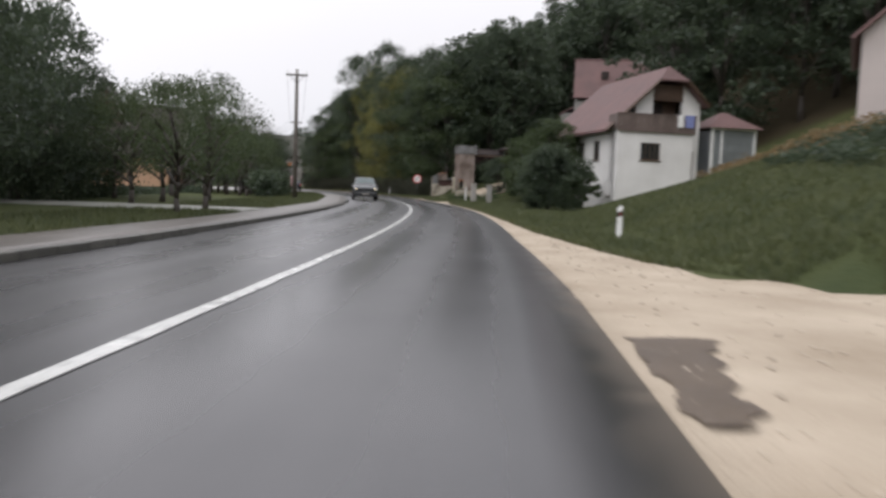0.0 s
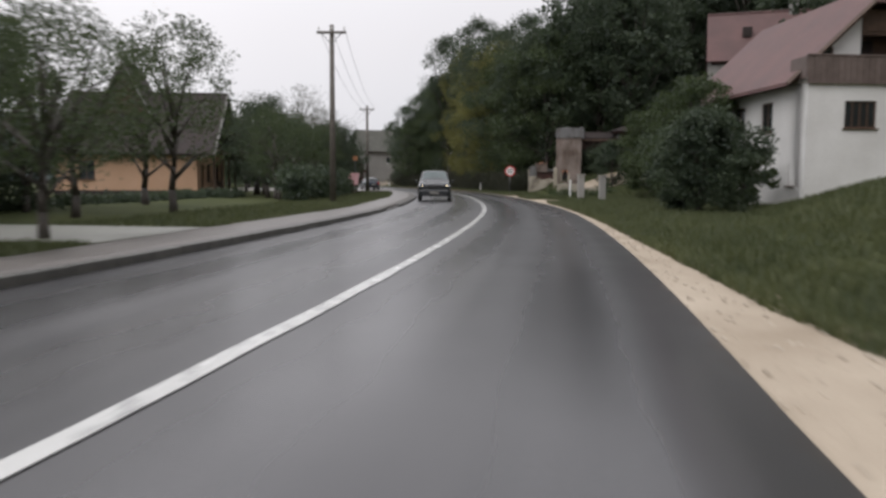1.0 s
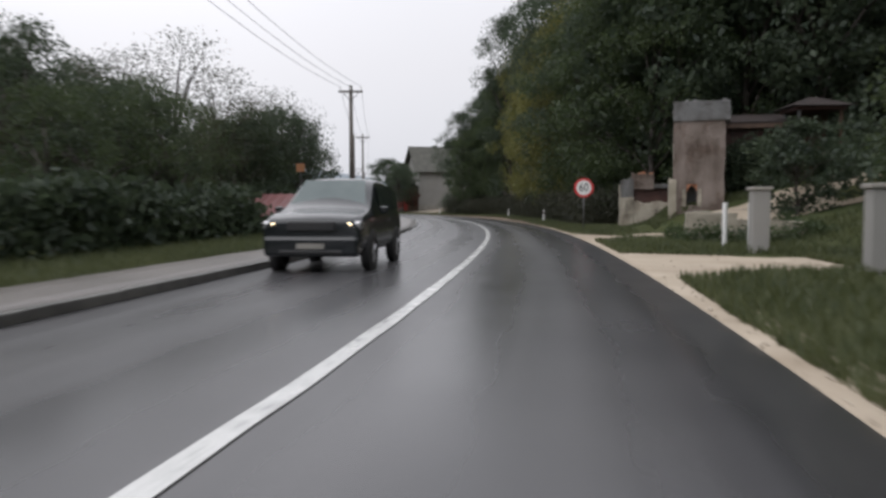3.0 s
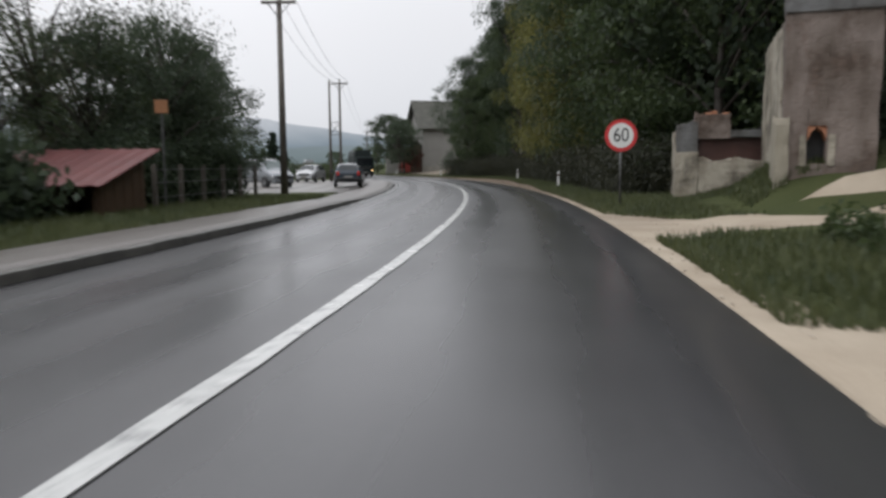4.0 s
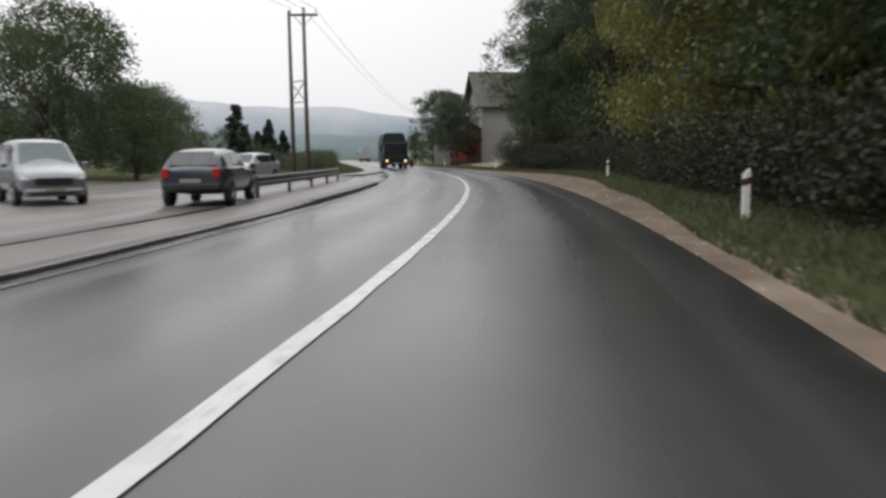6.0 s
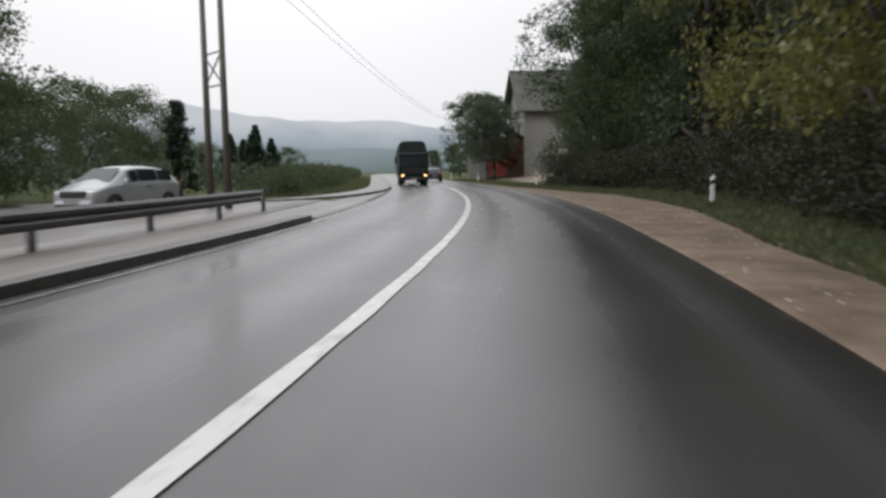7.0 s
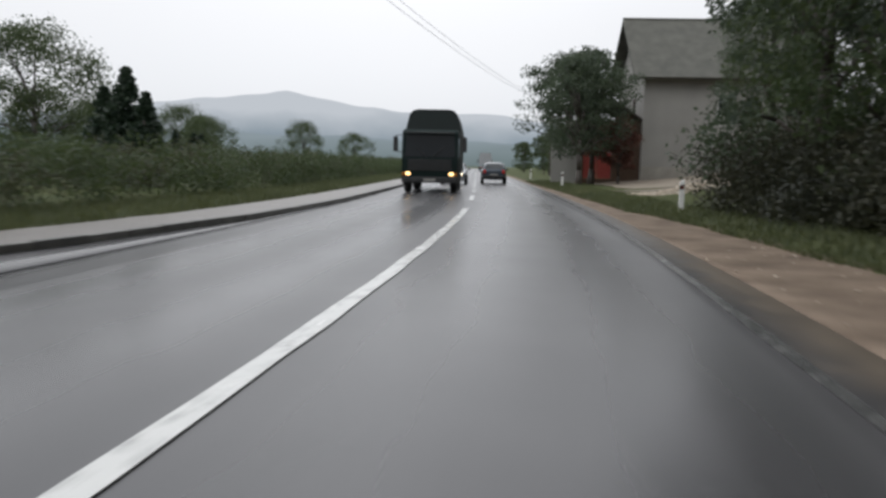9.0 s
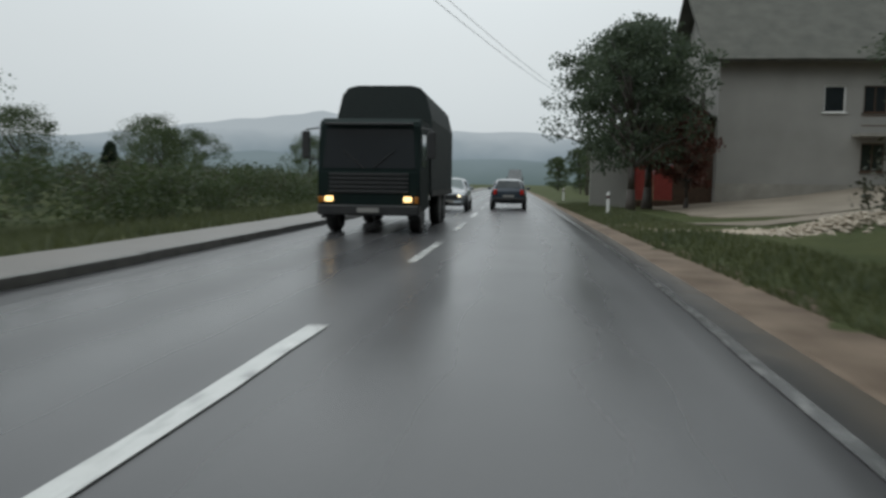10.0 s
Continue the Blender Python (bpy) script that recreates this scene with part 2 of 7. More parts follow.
def shoulder_material():
    """Pale gravel that gives way to brown earth further along (v is the way along the road)."""
    m = material("gravel_and_earth", (0.30, 0.24, 0.175), (0.53, 0.455, 0.36), 0.6, 0.85, 0.9, 0, 28, 0.2, dist=0.02)
    n, l = m.node_tree.nodes, m.node_tree.links
    p = n["Principled BSDF"]
    old = p.inputs["Base Color"].links[0].from_socket
    uv = plain_node(m, "ShaderNodeUVMap")
    sp = plain_node(m, "ShaderNodeSeparateXYZ")
    l.new(uv.outputs[0], sp.inputs[0])
    ns = plain_node(m, "ShaderNodeTexNoise")
    ns.inputs["Scale"].default_value, ns.inputs["Detail"].default_value = 0.35, 6
    l.new(uv.outputs[0], ns.inputs["Vector"])
    ad = plain_node(m, "ShaderNodeMath")
    ad.operation = "MULTIPLY_ADD"
    ad.inputs[1].default_value = 46.0
    l.new(ns.outputs[0], ad.inputs[0])
    l.new(sp.outputs["Y"], ad.inputs[2])
    mr = plain_node(m, "ShaderNodeMapRange")
    mr.inputs["From Min"].default_value, mr.inputs["From Max"].default_value = 98.0, 124.0
    l.new(ad.outputs[0], mr.inputs["Value"])
    mot = plain_node(m, "ShaderNodeTexNoise")
    mot.inputs["Scale"].default_value, mot.inputs["Detail"].default_value = 1.1, 7
    l.new(uv.outputs[0], mot.inputs["Vector"])
    rp = plain_node(m, "ShaderNodeValToRGB")
    rp.color_ramp.elements[0].position, rp.color_ramp.elements[1].position = 0.32, 0.68
    rp.color_ramp.elements[0].color, rp.color_ramp.elements[1].color = (0.115, 0.085, 0.062, 1), (0.225, 0.172, 0.128, 1)
    l.new(mot.outputs[0], rp.inputs[0])
    mx = plain_node(m, "ShaderNodeMix")
    mx.data_type = "RGBA"
    l.new(mr.outputs[0], mx.inputs["Factor"])
    l.new(old, mx.inputs["A"])
    l.new(rp.outputs[0], mx.inputs["B"])
    l.new(mx.outputs["Result"], p.inputs["Base Color"])
    return m


SHOULDER = shoulder_material()
YARDEARTH = material("trodden_yard_earth", (0.15, 0.125, 0.095), (0.29, 0.25, 0.20), 0.5, 0.75, 0.7, 0, 26, 0.2, dist=0.02)
WETDIRT = material("damp_earth_patch", (0.07, 0.05, 0.035), (0.13, 0.095, 0.065), 1.5, 0.5, 0.6, 0, 40)


def masonry_material(name, plaster, stone, joint, keep, scale):
    """Flaking plaster over rough stones: where it has fallen the stones and their joints show."""
    m = material(name, plaster, tuple(0.72 * c for c in plaster), 1.1, 0.85, 0.0, 0, 12)
    n, l = m.node_tree.nodes, m.node_tree.links
    p = n["Principled BSDF"]
    old = p.inputs["Base Color"].links[0].from_socket
    tc = plain_node(m, "ShaderNodeTexCoord")
    vo, edge = plain_node(m, "ShaderNodeTexVoronoi"), plain_node(m, "ShaderNodeTexVoronoi")
    edge.feature = "DISTANCE_TO_EDGE"
    mp = plain_node(m, "ShaderNodeMapping")
    mp.inputs["Scale"].default_value = (1, 1, 1.7)
    l.new(tc.outputs["Object"], mp.inputs[0])
    for q in (vo, edge):
        q.inputs["Scale"].default_value = scale
        l.new(mp.outputs[0], q.inputs["Vector"])
    hue = plain_node(m, "ShaderNodeMix")
    hue.data_type = "RGBA"
    l.new(vo.outputs["Color"], hue.inputs["Factor"])
    hue.inputs["A"].default_value, hue.inputs["B"].default_value = (*[0.6 * c for c in stone], 1), (*stone, 1)
    gap = plain_node(m, "ShaderNodeMapRange")
    gap.inputs["From Min"].default_value, gap.inputs["From Max"].default_value = 0.0, 0.12
    l.new(edge.outputs["Distance"], gap.inputs["Value"])
    st = plain_node(m, "ShaderNodeMix")
    st.data_type = "RGBA"
    l.new(gap.outputs[0], st.inputs["Factor"])
    st.inputs["A"].default_value = (*joint, 1)
    l.new(hue.outputs["Result"], st.inputs["B"])
    fall = plain_node(m, "ShaderNodeTexNoise")
    fall.inputs["Scale"].default_value, fall.inputs["Detail"].default_value, fall.inputs["Roughness"].default_value = 0.9, 8, 0.62
    l.new(tc.outputs["Object"], fall.inputs["Vector"])
    r = plain_node(m, "ShaderNodeMapRange")
    r.inputs["From Min"].default_value, r.inputs["From Max"].default_value = keep - 0.05, keep + 0.05
    l.new(fall.outputs[0], r.inputs["Value"])
    mx = plain_node(m, "ShaderNodeMix")
    mx.data_type = "RGBA"
    l.new(r.outputs[0], mx.inputs["Factor"])
    l.new(old, mx.inputs["A"])
    l.new(st.outputs["Result"], mx.inputs["B"])
    l.new(mx.outputs["Result"], p.inputs["Base Color"])
    inv = plain_node(m, "ShaderNodeMath")
    inv.operation = "MULTIPLY_ADD"
    inv.inputs[1].default_value, inv.inputs[2].default_value = -0.6, 1.0
    l.new(r.outputs[0], inv.inputs[0])
    hh = plain_node(m, "ShaderNodeMath")
    hh.operation = "MULTIPLY_ADD"
    hh.inputs[1].default_value = 0.5
    l.new(gap.outputs[0], hh.inputs[0])
    l.new(inv.outputs[0], hh.inputs[2])
    bp = plain_node(m, "ShaderNodeBump")
    bp.inputs["Strength"].default_value, bp.inputs["Distance"].default_value = 0.6, 0.03
    fn = plain_node(m, "ShaderNodeTexNoise")
    fn.inputs["Scale"].default_value, fn.inputs["Detail"].default_value, fn.inputs["Roughness"].default_value = 9.0, 8, 0.7
    l.new(tc.outputs["Object"], fn.inputs["Vector"])
    h2 = plain_node(m, "ShaderNodeMath")
    h2.operation = "MULTIPLY_ADD"
    h2.inputs[1].default_value = 0.9
    l.new(fn.outputs[0], h2.inputs[0])
    l.new(hh.outputs[0], h2.inputs[2])
    l.new(h2.outputs[0], bp.inputs["Height"])
    l.new(bp.outputs[0], p.inputs["Normal"])
    # rain stains running down
    mp2 = plain_node(m, "ShaderNodeMapping")
    mp2.inputs["Scale"].default_value = (1.5, 1.5, 0.55)
    l.new(tc.outputs["Object"], mp2.inputs[0])
    sn = plain_node(m, "ShaderNodeTexNoise")
    sn.inputs["Scale"].default_value, sn.inputs["Detail"].default_value = 1.0, 7
    l.new(mp2.outputs[0], sn.inputs["Vector"])
    sr = plain_node(m, "ShaderNodeValToRGB")
    sr.color_ramp.elements[0].position, sr.color_ramp.elements[1].position = 0.36, 0.6
    sr.color_ramp.elements[0].color, sr.color_ramp.elements[1].color = (0.62, 0.59, 0.55, 1), (1.06, 1.06, 1.06, 1)
    l.new(sn.outputs[0], sr.inputs[0])
    sm = plain_node(m, "ShaderNodeMix")
    sm.data_type, sm.blend_type = "RGBA", "MULTIPLY"
    sm.inputs["Factor"].default_value = 1.0
    l.new(mx.outputs["Result"], sm.inputs["A"])
    l.new(sr.outputs[0], sm.inputs["B"])
    l.new(sm.outputs["Result"], p.inputs["Base Color"])
    return m


GROUND = ground_material()
BLADE = leaf_material("grass_blades", (0.034, 0.050, 0.021), (0.105, 0.116, 0.050), 0.9, 0.3)
LEAF_DARK = leaf_material("dark_forest_leaves", (0.025, 0.040, 0.027), (0.070, 0.092, 0.052), 0.7, 0.32)
LEAF_MID = leaf_material("garden_leaves", (0.021, 0.038, 0.017), (0.066, 0.088, 0.034), 0.7, 0.32)
LEAF_YELLOW = leaf_material("yellowing_leaves", (0.055, 0.068, 0.021), (0.20, 0.19, 0.054))
LEAF_DRY = leaf_material("dry_ochre_leaves", (0.09, 0.065, 0.03), (0.24, 0.17, 0.085))
LEAF_BROWN = leaf_material("browning_leaves", (0.032, 0.038, 0.022), (0.082, 0.084, 0.048))
# undergrowth leaves, base colour darkened to paint in shade below the crowns
LEAF_SHADED = leaf_material("shaded_undergrowth_leaves", (0.016, 0.021, 0.013), (0.052, 0.052, 0.030), 0.7, 0.2)
LEAF_RED = leaf_material("reddish_plum_leaves", (0.05, 0.022, 0.016), (0.12, 0.05, 0.035))
NEEDLE = leaf_material("conifer_needles", (0.012, 0.026, 0.016), (0.035, 0.055, 0.03))
BARK = material("wet_bark", (0.025, 0.02, 0.016), (0.07, 0.057, 0.045), 5, 0.6, 0.8, 0, 30, dist=0.02)
WHITEWALL = material("white_render", (0.58, 0.565, 0.54), (0.82, 0.81, 0.79), 0.5, 0.75, 0.3, 0, 9)
GREYWALL = material("grey_white_render", (0.23, 0.225, 0.21), (0.33, 0.32, 0.30), 0.5, 0.8, 0.3, 0, 60)
ORANGEWALL = material("orange_render", (0.44, 0.27, 0.165), (0.54, 0.35, 0.235), 0.6, 0.8, 0.3, 0, 60)
PINKWALL = material("grey_pink_render", (0.42, 0.37, 0.35), (0.52, 0.46, 0.43), 0.6, 0.8, 0.3, 0, 60)
REDROOF = material("red_clay_tiles", (0.090, 0.052, 0.050), (0.165, 0.092, 0.085), 0.7, 0.7, 0.8, 0, 12, dist=0.04)
DOORRED = material("faded_red_door_paint", (0.26, 0.035, 0.03), (0.38, 0.07, 0.055), 4, 0.6, 0.2)
MOSSROOF = material("mossy_grey_brown_tiles", (0.05, 0.05, 0.041), (0.115, 0.112, 0.095), 1.2, 0.8, 0.8, 0, 18, dist=0.03)
DARKROOF = material("dark_brown_tiles", (0.018, 0.014, 0.013), (0.05, 0.036, 0.032), 1.4, 0.85, 0.8, 0, 18, dist=0.03)
BRIGHTROOF = material("bright_red_sheet_roof", (0.13, 0.045, 0.045), (0.20, 0.075, 0.07), 1.0, 0.5, 0.3, 0, 20)
TIMBER = material("dark_stained_timber", (0.045, 0.025, 0.016), (0.11, 0.065, 0.04), 6, 0.55, 0.4, 0, 60)
GREYTIMBER = material("weathered_brown_boards", (0.085, 0.062, 0.052), (0.17, 0.13, 0.115), 3, 0.6, 0.5, 0, 40, vary=0.4)
POLEWOOD = material("weathered_pole_timber", (0.07, 0.06, 0.05), (0.16, 0.14, 0.12), 3, 0.7, 0.6, 0, 50)
OLDTOP = masonry_material("weathered_grey_courses", (0.17, 0.17, 0.168), (0.135, 0.13, 0.125), (0.095, 0.09, 0.088), 0.55, 4.0)
CONCRETE = material("old_concrete", (0.20, 0.19, 0.17), (0.36, 0.34, 0.30), 1.2, 0.75, 0.6, 0, 40, dist=0.02)
RUINSTONE = masonry_material("bare_ruin_masonry", (0.25, 0.205, 0.18), (0.19, 0.14, 0.115), (0.13, 0.10, 0.082), 0.56, 5.0)
RUINGREY = masonry_material("flaking_grey_masonry", (0.44, 0.40, 0.325), (0.25, 0.225, 0.18), (0.17, 0.155, 0.125), 0.54, 5.5)
BRICK = material("orange_hollow_brick", (0.34, 0.14, 0.075), (0.50, 0.24, 0.14), 4, 0.8, 0.4, 0, 40, vary=0.5)
RUST = material("rusty_sheet", (0.035, 0.018, 0.014), (0.085, 0.038, 0.03), 2, 0.6, 0.3, 0.2, 30)
SHEET = material("grey_corrugated_sheet", (0.20, 0.215, 0.23), (0.33, 0.35, 0.37), 1.5, 0.4, 0.3, 0.5, 25)
STEEL = material("weathered_galvanised_steel", (0.09, 0.09, 0.092), (0.19, 0.19, 0.19), 2, 0.45, 0.2, 0.6, 40)
WHITEPAINT = material("white_paint", (0.70, 0.70, 0.68), (0.82, 0.82, 0.80), 3, 0.5, 0.1)
BLACKPLASTIC = material("black_plastic", (0.012, 0.012, 0.013), (0.03, 0.03, 0.03), 6, 0.5, 0.1)
RUBBER = material("wet_tyre_rubber", (0.012, 0.012, 0.012), (0.028, 0.027, 0.026), 8, 0.55, 0.3)
RIM = material("silver_alloy_rim", (0.40, 0.40, 0.41), (0.55, 0.55, 0.56), 6, 0.3, 0, 0.9)
GLASS = material("dark_window_glass", (0.012, 0.016, 0.018), (0.03, 0.036, 0.038), 0.7, 0.06, 0, 0, 3, 0.6, 0.03)
# windscreen glass, sky reflection painted in as a pale base colour
SCREEN = material("windscreen_painted_sky", (0.075, 0.1, 0.1), (0.15, 0.18, 0.175), 0.9, 0.06, 0, 0, 3, 0.7, 0.02)
REDPAINT = material("red_sign_enamel", (0.50, 0.03, 0.035), (0.60, 0.05, 0.05), 4, 0.4)
SIGNWHITE = material("white_sign_enamel", (0.70, 0.70, 0.68), (0.78, 0.78, 0.76), 4, 0.4)
SIGNBLACK = material("black_sign_enamel", (0.02, 0.02, 0.02), (0.04, 0.04, 0.04), 4, 0.5)
SIGNORANGE = material("faded_orange_board", (0.24, 0.10, 0.045), (0.36, 0.17, 0.07), 6, 0.5)
REFLECT = material("red_reflector", (0.16, 0.02, 0.02), (0.24, 0.035, 0.03), 20, 0.25)
HEADLIGHT = glow_material("lit_headlight", (1.0, 0.80, 0.48), 5.0)
WARMLIGHT = glow_material("warm_lit_headlight", (1.0, 0.62, 0.25), 3.0)
DIMLIGHT = material("amber_lamp_glass", (0.30, 0.11, 0.015), (0.42, 0.16, 0.02), 20, 0.25)
TAIL = material("red_tail_lamp", (0.35, 0.015, 0.012), (0.45, 0.03, 0.02), 20, 0.2)
BLUEHAZE = painted_haze_material("hazy_mountain", (0.165, 0.225, 0.265), (0.56, 0.58, 0.60), 40, 215)
PALEHAZE = painted_haze_material("hazier_low_ridge", (0.15, 0.19, 0.185), (0.27, 0.315, 0.33), 0, 80)
CAR_BLACK = material("black_car_paint", (0.006, 0.008, 0.009), (0.012, 0.015, 0.018), 2, 0.24, 0, 0, 200, 0.4, 0.04, coat=0.5)
CAR_SILVER = material("silver_car_paint", (0.19, 0.20, 0.215), (0.27, 0.285, 0.30), 2, 0.25, 0, 0.5, 200, 0.5, 0.05, coat=0.6)
CAR_WHITE = material("pale_grey_car_paint", (0.28, 0.29, 0.30), (0.36, 0.37, 0.38), 2, 0.22, 0, 0, 200, 0.5, 0.05, coat=0.6)
CAR_BLUE = material("dark_blue_grey_car_paint", (0.03, 0.04, 0.055), (0.06, 0.075, 0.095), 2, 0.22, 0, 0.2, 200, 0.5, 0.05, coat=0.6)
CAR_GREEN = material("dark_green_lorry_paint", (0.005, 0.011, 0.011), (0.011, 0.021, 0.019), 2, 0.55, 0, 0, 200, 0.12, 0.08)
LORRYGLASS = material("dark_lorry_glass", (0.004, 0.006, 0.008), (0.01, 0.013, 0.015), 0.7, 0.12, 0, 0, 3, 0.2, 0.03)
TARP = material("dark_green_tarpaulin", (0.004, 0.009, 0.009), (0.011, 0.020, 0.018), 1.5, 0.65, 0.4, 0, 12, dist=0.02)
ORANGE = material("orange_lorry_paint", (0.50, 0.13, 0.05), (0.60, 0.18, 0.07), 2, 0.35)

# ---- the road's line: x of the white line at every 10 m of y ----
KNOT_Y = list(range(-60, 171, 10))
KNOT_X = [-12.0, -10.45, -8.93, -7.4, -5.88, -4.36, -2.84, -1.32, 0.07, 1.08, 1.78, 2.12, 1.70, 1.20, 0.28, -1.04, -2.80, -4.96, -7.52, -10.66,
          -14.31, -18.42, -22.96, -27.85]
LY = np.arange(-60.0, 700.0, 1.0)
_wide = np.arange(-80.0, 720.0, 1.0)
_raw = np.interp(_wide, KNOT_Y, KNOT_X) + np.where(_wide > 170, -0.49 * (_wide - 170), 0) + np.where(_wide < -60, 0.152 * (_wide + 60), 0)
_g = np.exp(-0.5 * (np.arange(-20, 21) / 6.0) ** 2)
LX = np.convolve(_raw, _g / _g.sum(), "valid")[: len(LY)]
LS = np.concatenate([[0], np.cumsum(np.hypot(np.diff(LX), np.diff(LY)))])
LS -= np.interp(0, LY, LS)
LH = np.arctan2(-np.gradient(LX), np.gradient(LY))


def road(s, o=0.0, z=0.0):
    """The place s metres along the road and o metres to the right of its white line."""
    h = np.interp(s, LS, LH)
    return Vector((np.interp(s, LS, LX) + o * math.cos(h), np.interp(s, LS, LY) + o * math.sin(h), z))


def place(s, o=0.0, z=0.0, turn=0.0):
    """A pose on the road's line, y along the road, turned to the left by turn degrees."""
    return Matrix.Translation(road(s, o, z)) @ Matrix.Rotation(np.interp(s, LS, LH) + radians(turn), 4, "Z")


def along(x, y):
    """Way along the road and offset from it, for arrays of places."""
    x, y = np.asarray(x, float), np.asarray(y, float)
    s, o = np.zeros_like(x), np.zeros_like(x)
    step = slice(None, None, 2)
    for i in range(len(x)):
        d = (LX[step] - x[i]) ** 2 + (LY[step] - y[i]) ** 2
        j = 2 * int(d.argmin())
        h = LH[j]
        dx, dy = x[i] - LX[j], y[i] - LY[j]
        s[i], o[i] = LS[j] - dx * math.sin(h) + dy * math.cos(h), dx * math.cos(h) + dy * math.sin(h)
    return s, o


RIGHT_S = [-60, 0, 10, 20, 50, 70, 100, 120, 132, 142, 150, 165, 600]
RIGHT_O = [3.85, 3.85, 3.9, 3.65, 3.65, 3.62, 3.72, 3.75, 3.95, 4.15, 4.1, 3.9, 3.8]
VERGE_S = [-60, -2, 4, 8, 11.7, 12.8, 14.9, 17.9, 24, 32, 45, 56, 61, 62.2, 66.6, 68, 75, 76.5, 79.5, 82, 86, 102, 112, 119, 128, 134, 142, 149, 155, 160, 169, 200, 600]
VERGE_O = [9, 12, 13, 12, 8.6, 7.0, 6.2, 5.6, 4.85, 4.5, 4.3, 4.3, 4.5, 8.5, 8.5, 4.3, 4.4, 6.0, 6.0, 4.4, 4.35, 4.6, 5.5, 5.8, 7.0, 7.4, 7.5, 6.2, 5.9, 5.2, 4.9, 4.6, 4.4]
KERB_O = -3.88


def dip(s):
    """How far the kerb and footway are lowered before the yard."""
    return 0.075 * float(np.interp(s, [88, 92, 108, 112], [0, 1, 1, 0]))


def right_edge(s):
    return float(np.interp(s, RIGHT_S, RIGHT_O))


def verge_edge(s):
    return float(np.interp(s, VERGE_S, VERGE_O))


def rise(s, o):
    """Height of the ground beside the road, for arrays."""
    s, o = np.asarray(s, float), np.asarray(o, float)
    edge = np.interp(s, VERGE_S, VERGE_O)
    z = np.full_like(s, -0.06)
    out = np.clip((o - edge) / 0.6, 0, 1)
    z = z + out * 0.12
    foot = np.interp(s, [-60, 10, 30, 44, 48, 62, 70, 90, 130, 165, 175, 215, 260], [7, 7, 6.5, 9.5, 12, 13, 9, 8.5, 9, 8.5, 9, 10, 14])
    foot = np.maximum(foot, edge - 0.3)
    grade = np.interp(s, [-60, 10, 30, 48, 62, 80, 100, 165, 180, 215, 260], [0.36, 0.36, 0.36, 0.26, 0.28, 0.22, 0.30, 0.30, 0.10, 0.10, 0.16])
    z = z + grade * np.clip(o - foot, 0, 14)
    hill = np.interp(s, [-60, 20, 50, 120, 165, 200, 260, 400], [0.35, 0.45, 0.62, 0.62, 0.45, 0.10, 0.06, 0.02])
    z = z + hill * np.clip(o - foot - 14, 0, 90)
    z = z + 1.1 * np.interp(s, [80.2, 81.4, 83.6, 86, 89, 92], [0, 1, 1, 0.25, 0.25, 0]) * np.clip((o - 7.3) / 1.3, 0, 1)
    left = np.clip((-o - 5.6) / 0.3, 0, 1)
    yard = ((s > 99.5) & (s < 139) & (o > -24)).astype(float)
    z = z + left * 0.13 * (1 - yard)
    far = np.clip((-o - 30) / 60, 0, 1)
    z = z - 1.6 * far
    return z


# ---- building helpers ----
def part(name, bm, mat, parent=None, label="", smooth=False):
    """Links a bmesh as one mesh object, under parent if one is given."""
    me = bpy.data.meshes.new(name)
    bmesh.ops.recalc_face_normals(bm, faces=bm.faces)
    bm.to_mesh(me)
    bm.free()
    me.materials.append(mat)
    if smooth:
        me.polygons.foreach_set("use_smooth", [True] * len(me.polygons))
    ob = new(name, me)
    ob.parent = parent
    if label:
        ob["label"] = label
    return ob


def raw(name, verts, faces, mat, parent=None, smooth=False, uv=None):
    me = bpy.data.meshes.new(name)
    me.from_pydata([tuple(v) for v in verts], [], faces)
    me.materials.append(mat)
    if uv is not None:
        lay = me.uv_layers.new(name="UVMap")
        idx = np.empty(len(me.loops), int)
        me.loops.foreach_get("vertex_index", idx)
        lay.data.foreach_set("uv", np.asarray(uv, float)[idx].ravel())
    if smooth:
        me.polygons.foreach_set("use_smooth", [True] * len(me.polygons))
    me.update()
    ob = new(name, me)
    ob.parent = parent
    return ob


def thing(name, m, label, category, group="", kind=""):
    ob = new(name)
    ob.empty_display_size = 0.2
    ob.matrix_world = m
    return tagged(ob, label, category, group, kind)


def box(bm, x0, x1, y0, y1, z0, z1, bevel=0.0):
    r = bmesh.ops.create_cube(bm, size=1.0, matrix=Matrix.LocRotScale(((x0 + x1) / 2, (y0 + y1) / 2, (z0 + z1) / 2), None, (abs(x1 - x0), abs(y1 - y0), abs(z1 - z0))))
    if bevel:
        es = list({e for v in r["verts"] for e in v.link_edges})
        bmesh.ops.bevel(bm, geom=es, offset=bevel, segments=2, affect="EDGES", profile=0.5)
    return bm


def boxed(*args, bevel=0.0):
    return box(bmesh.new(), *args, bevel=bevel)


def rod(bm, a, b, r0, r1=None, n=8):
    a, b = Vector(a), Vector(b)
    q = (b - a).to_track_quat("Z", "Y").to_matrix().to_4x4()
    bmesh.ops.create_cone(bm, cap_ends=True, segments=n, radius1=r0, radius2=r0 if r1 is None else r1, depth=(b - a).length, matrix=Matrix.Translation((a + b) / 2) @ q)
    return bm


def prism(bm, pts, y0, y1):
    """A flat outline in x and z, drawn out along y."""
    a = [bm.verts.new((x, y0, z)) for x, z in pts]
    b = [bm.verts.new((x, y1, z)) for x, z in pts]
    bm.faces.new(a)
    bm.faces.new(b[::-1])
    for i in range(len(pts)):
        j = (i + 1) % len(pts)
        bm.faces.new((a[i], b[i], b[j], a[j]))
    return bm


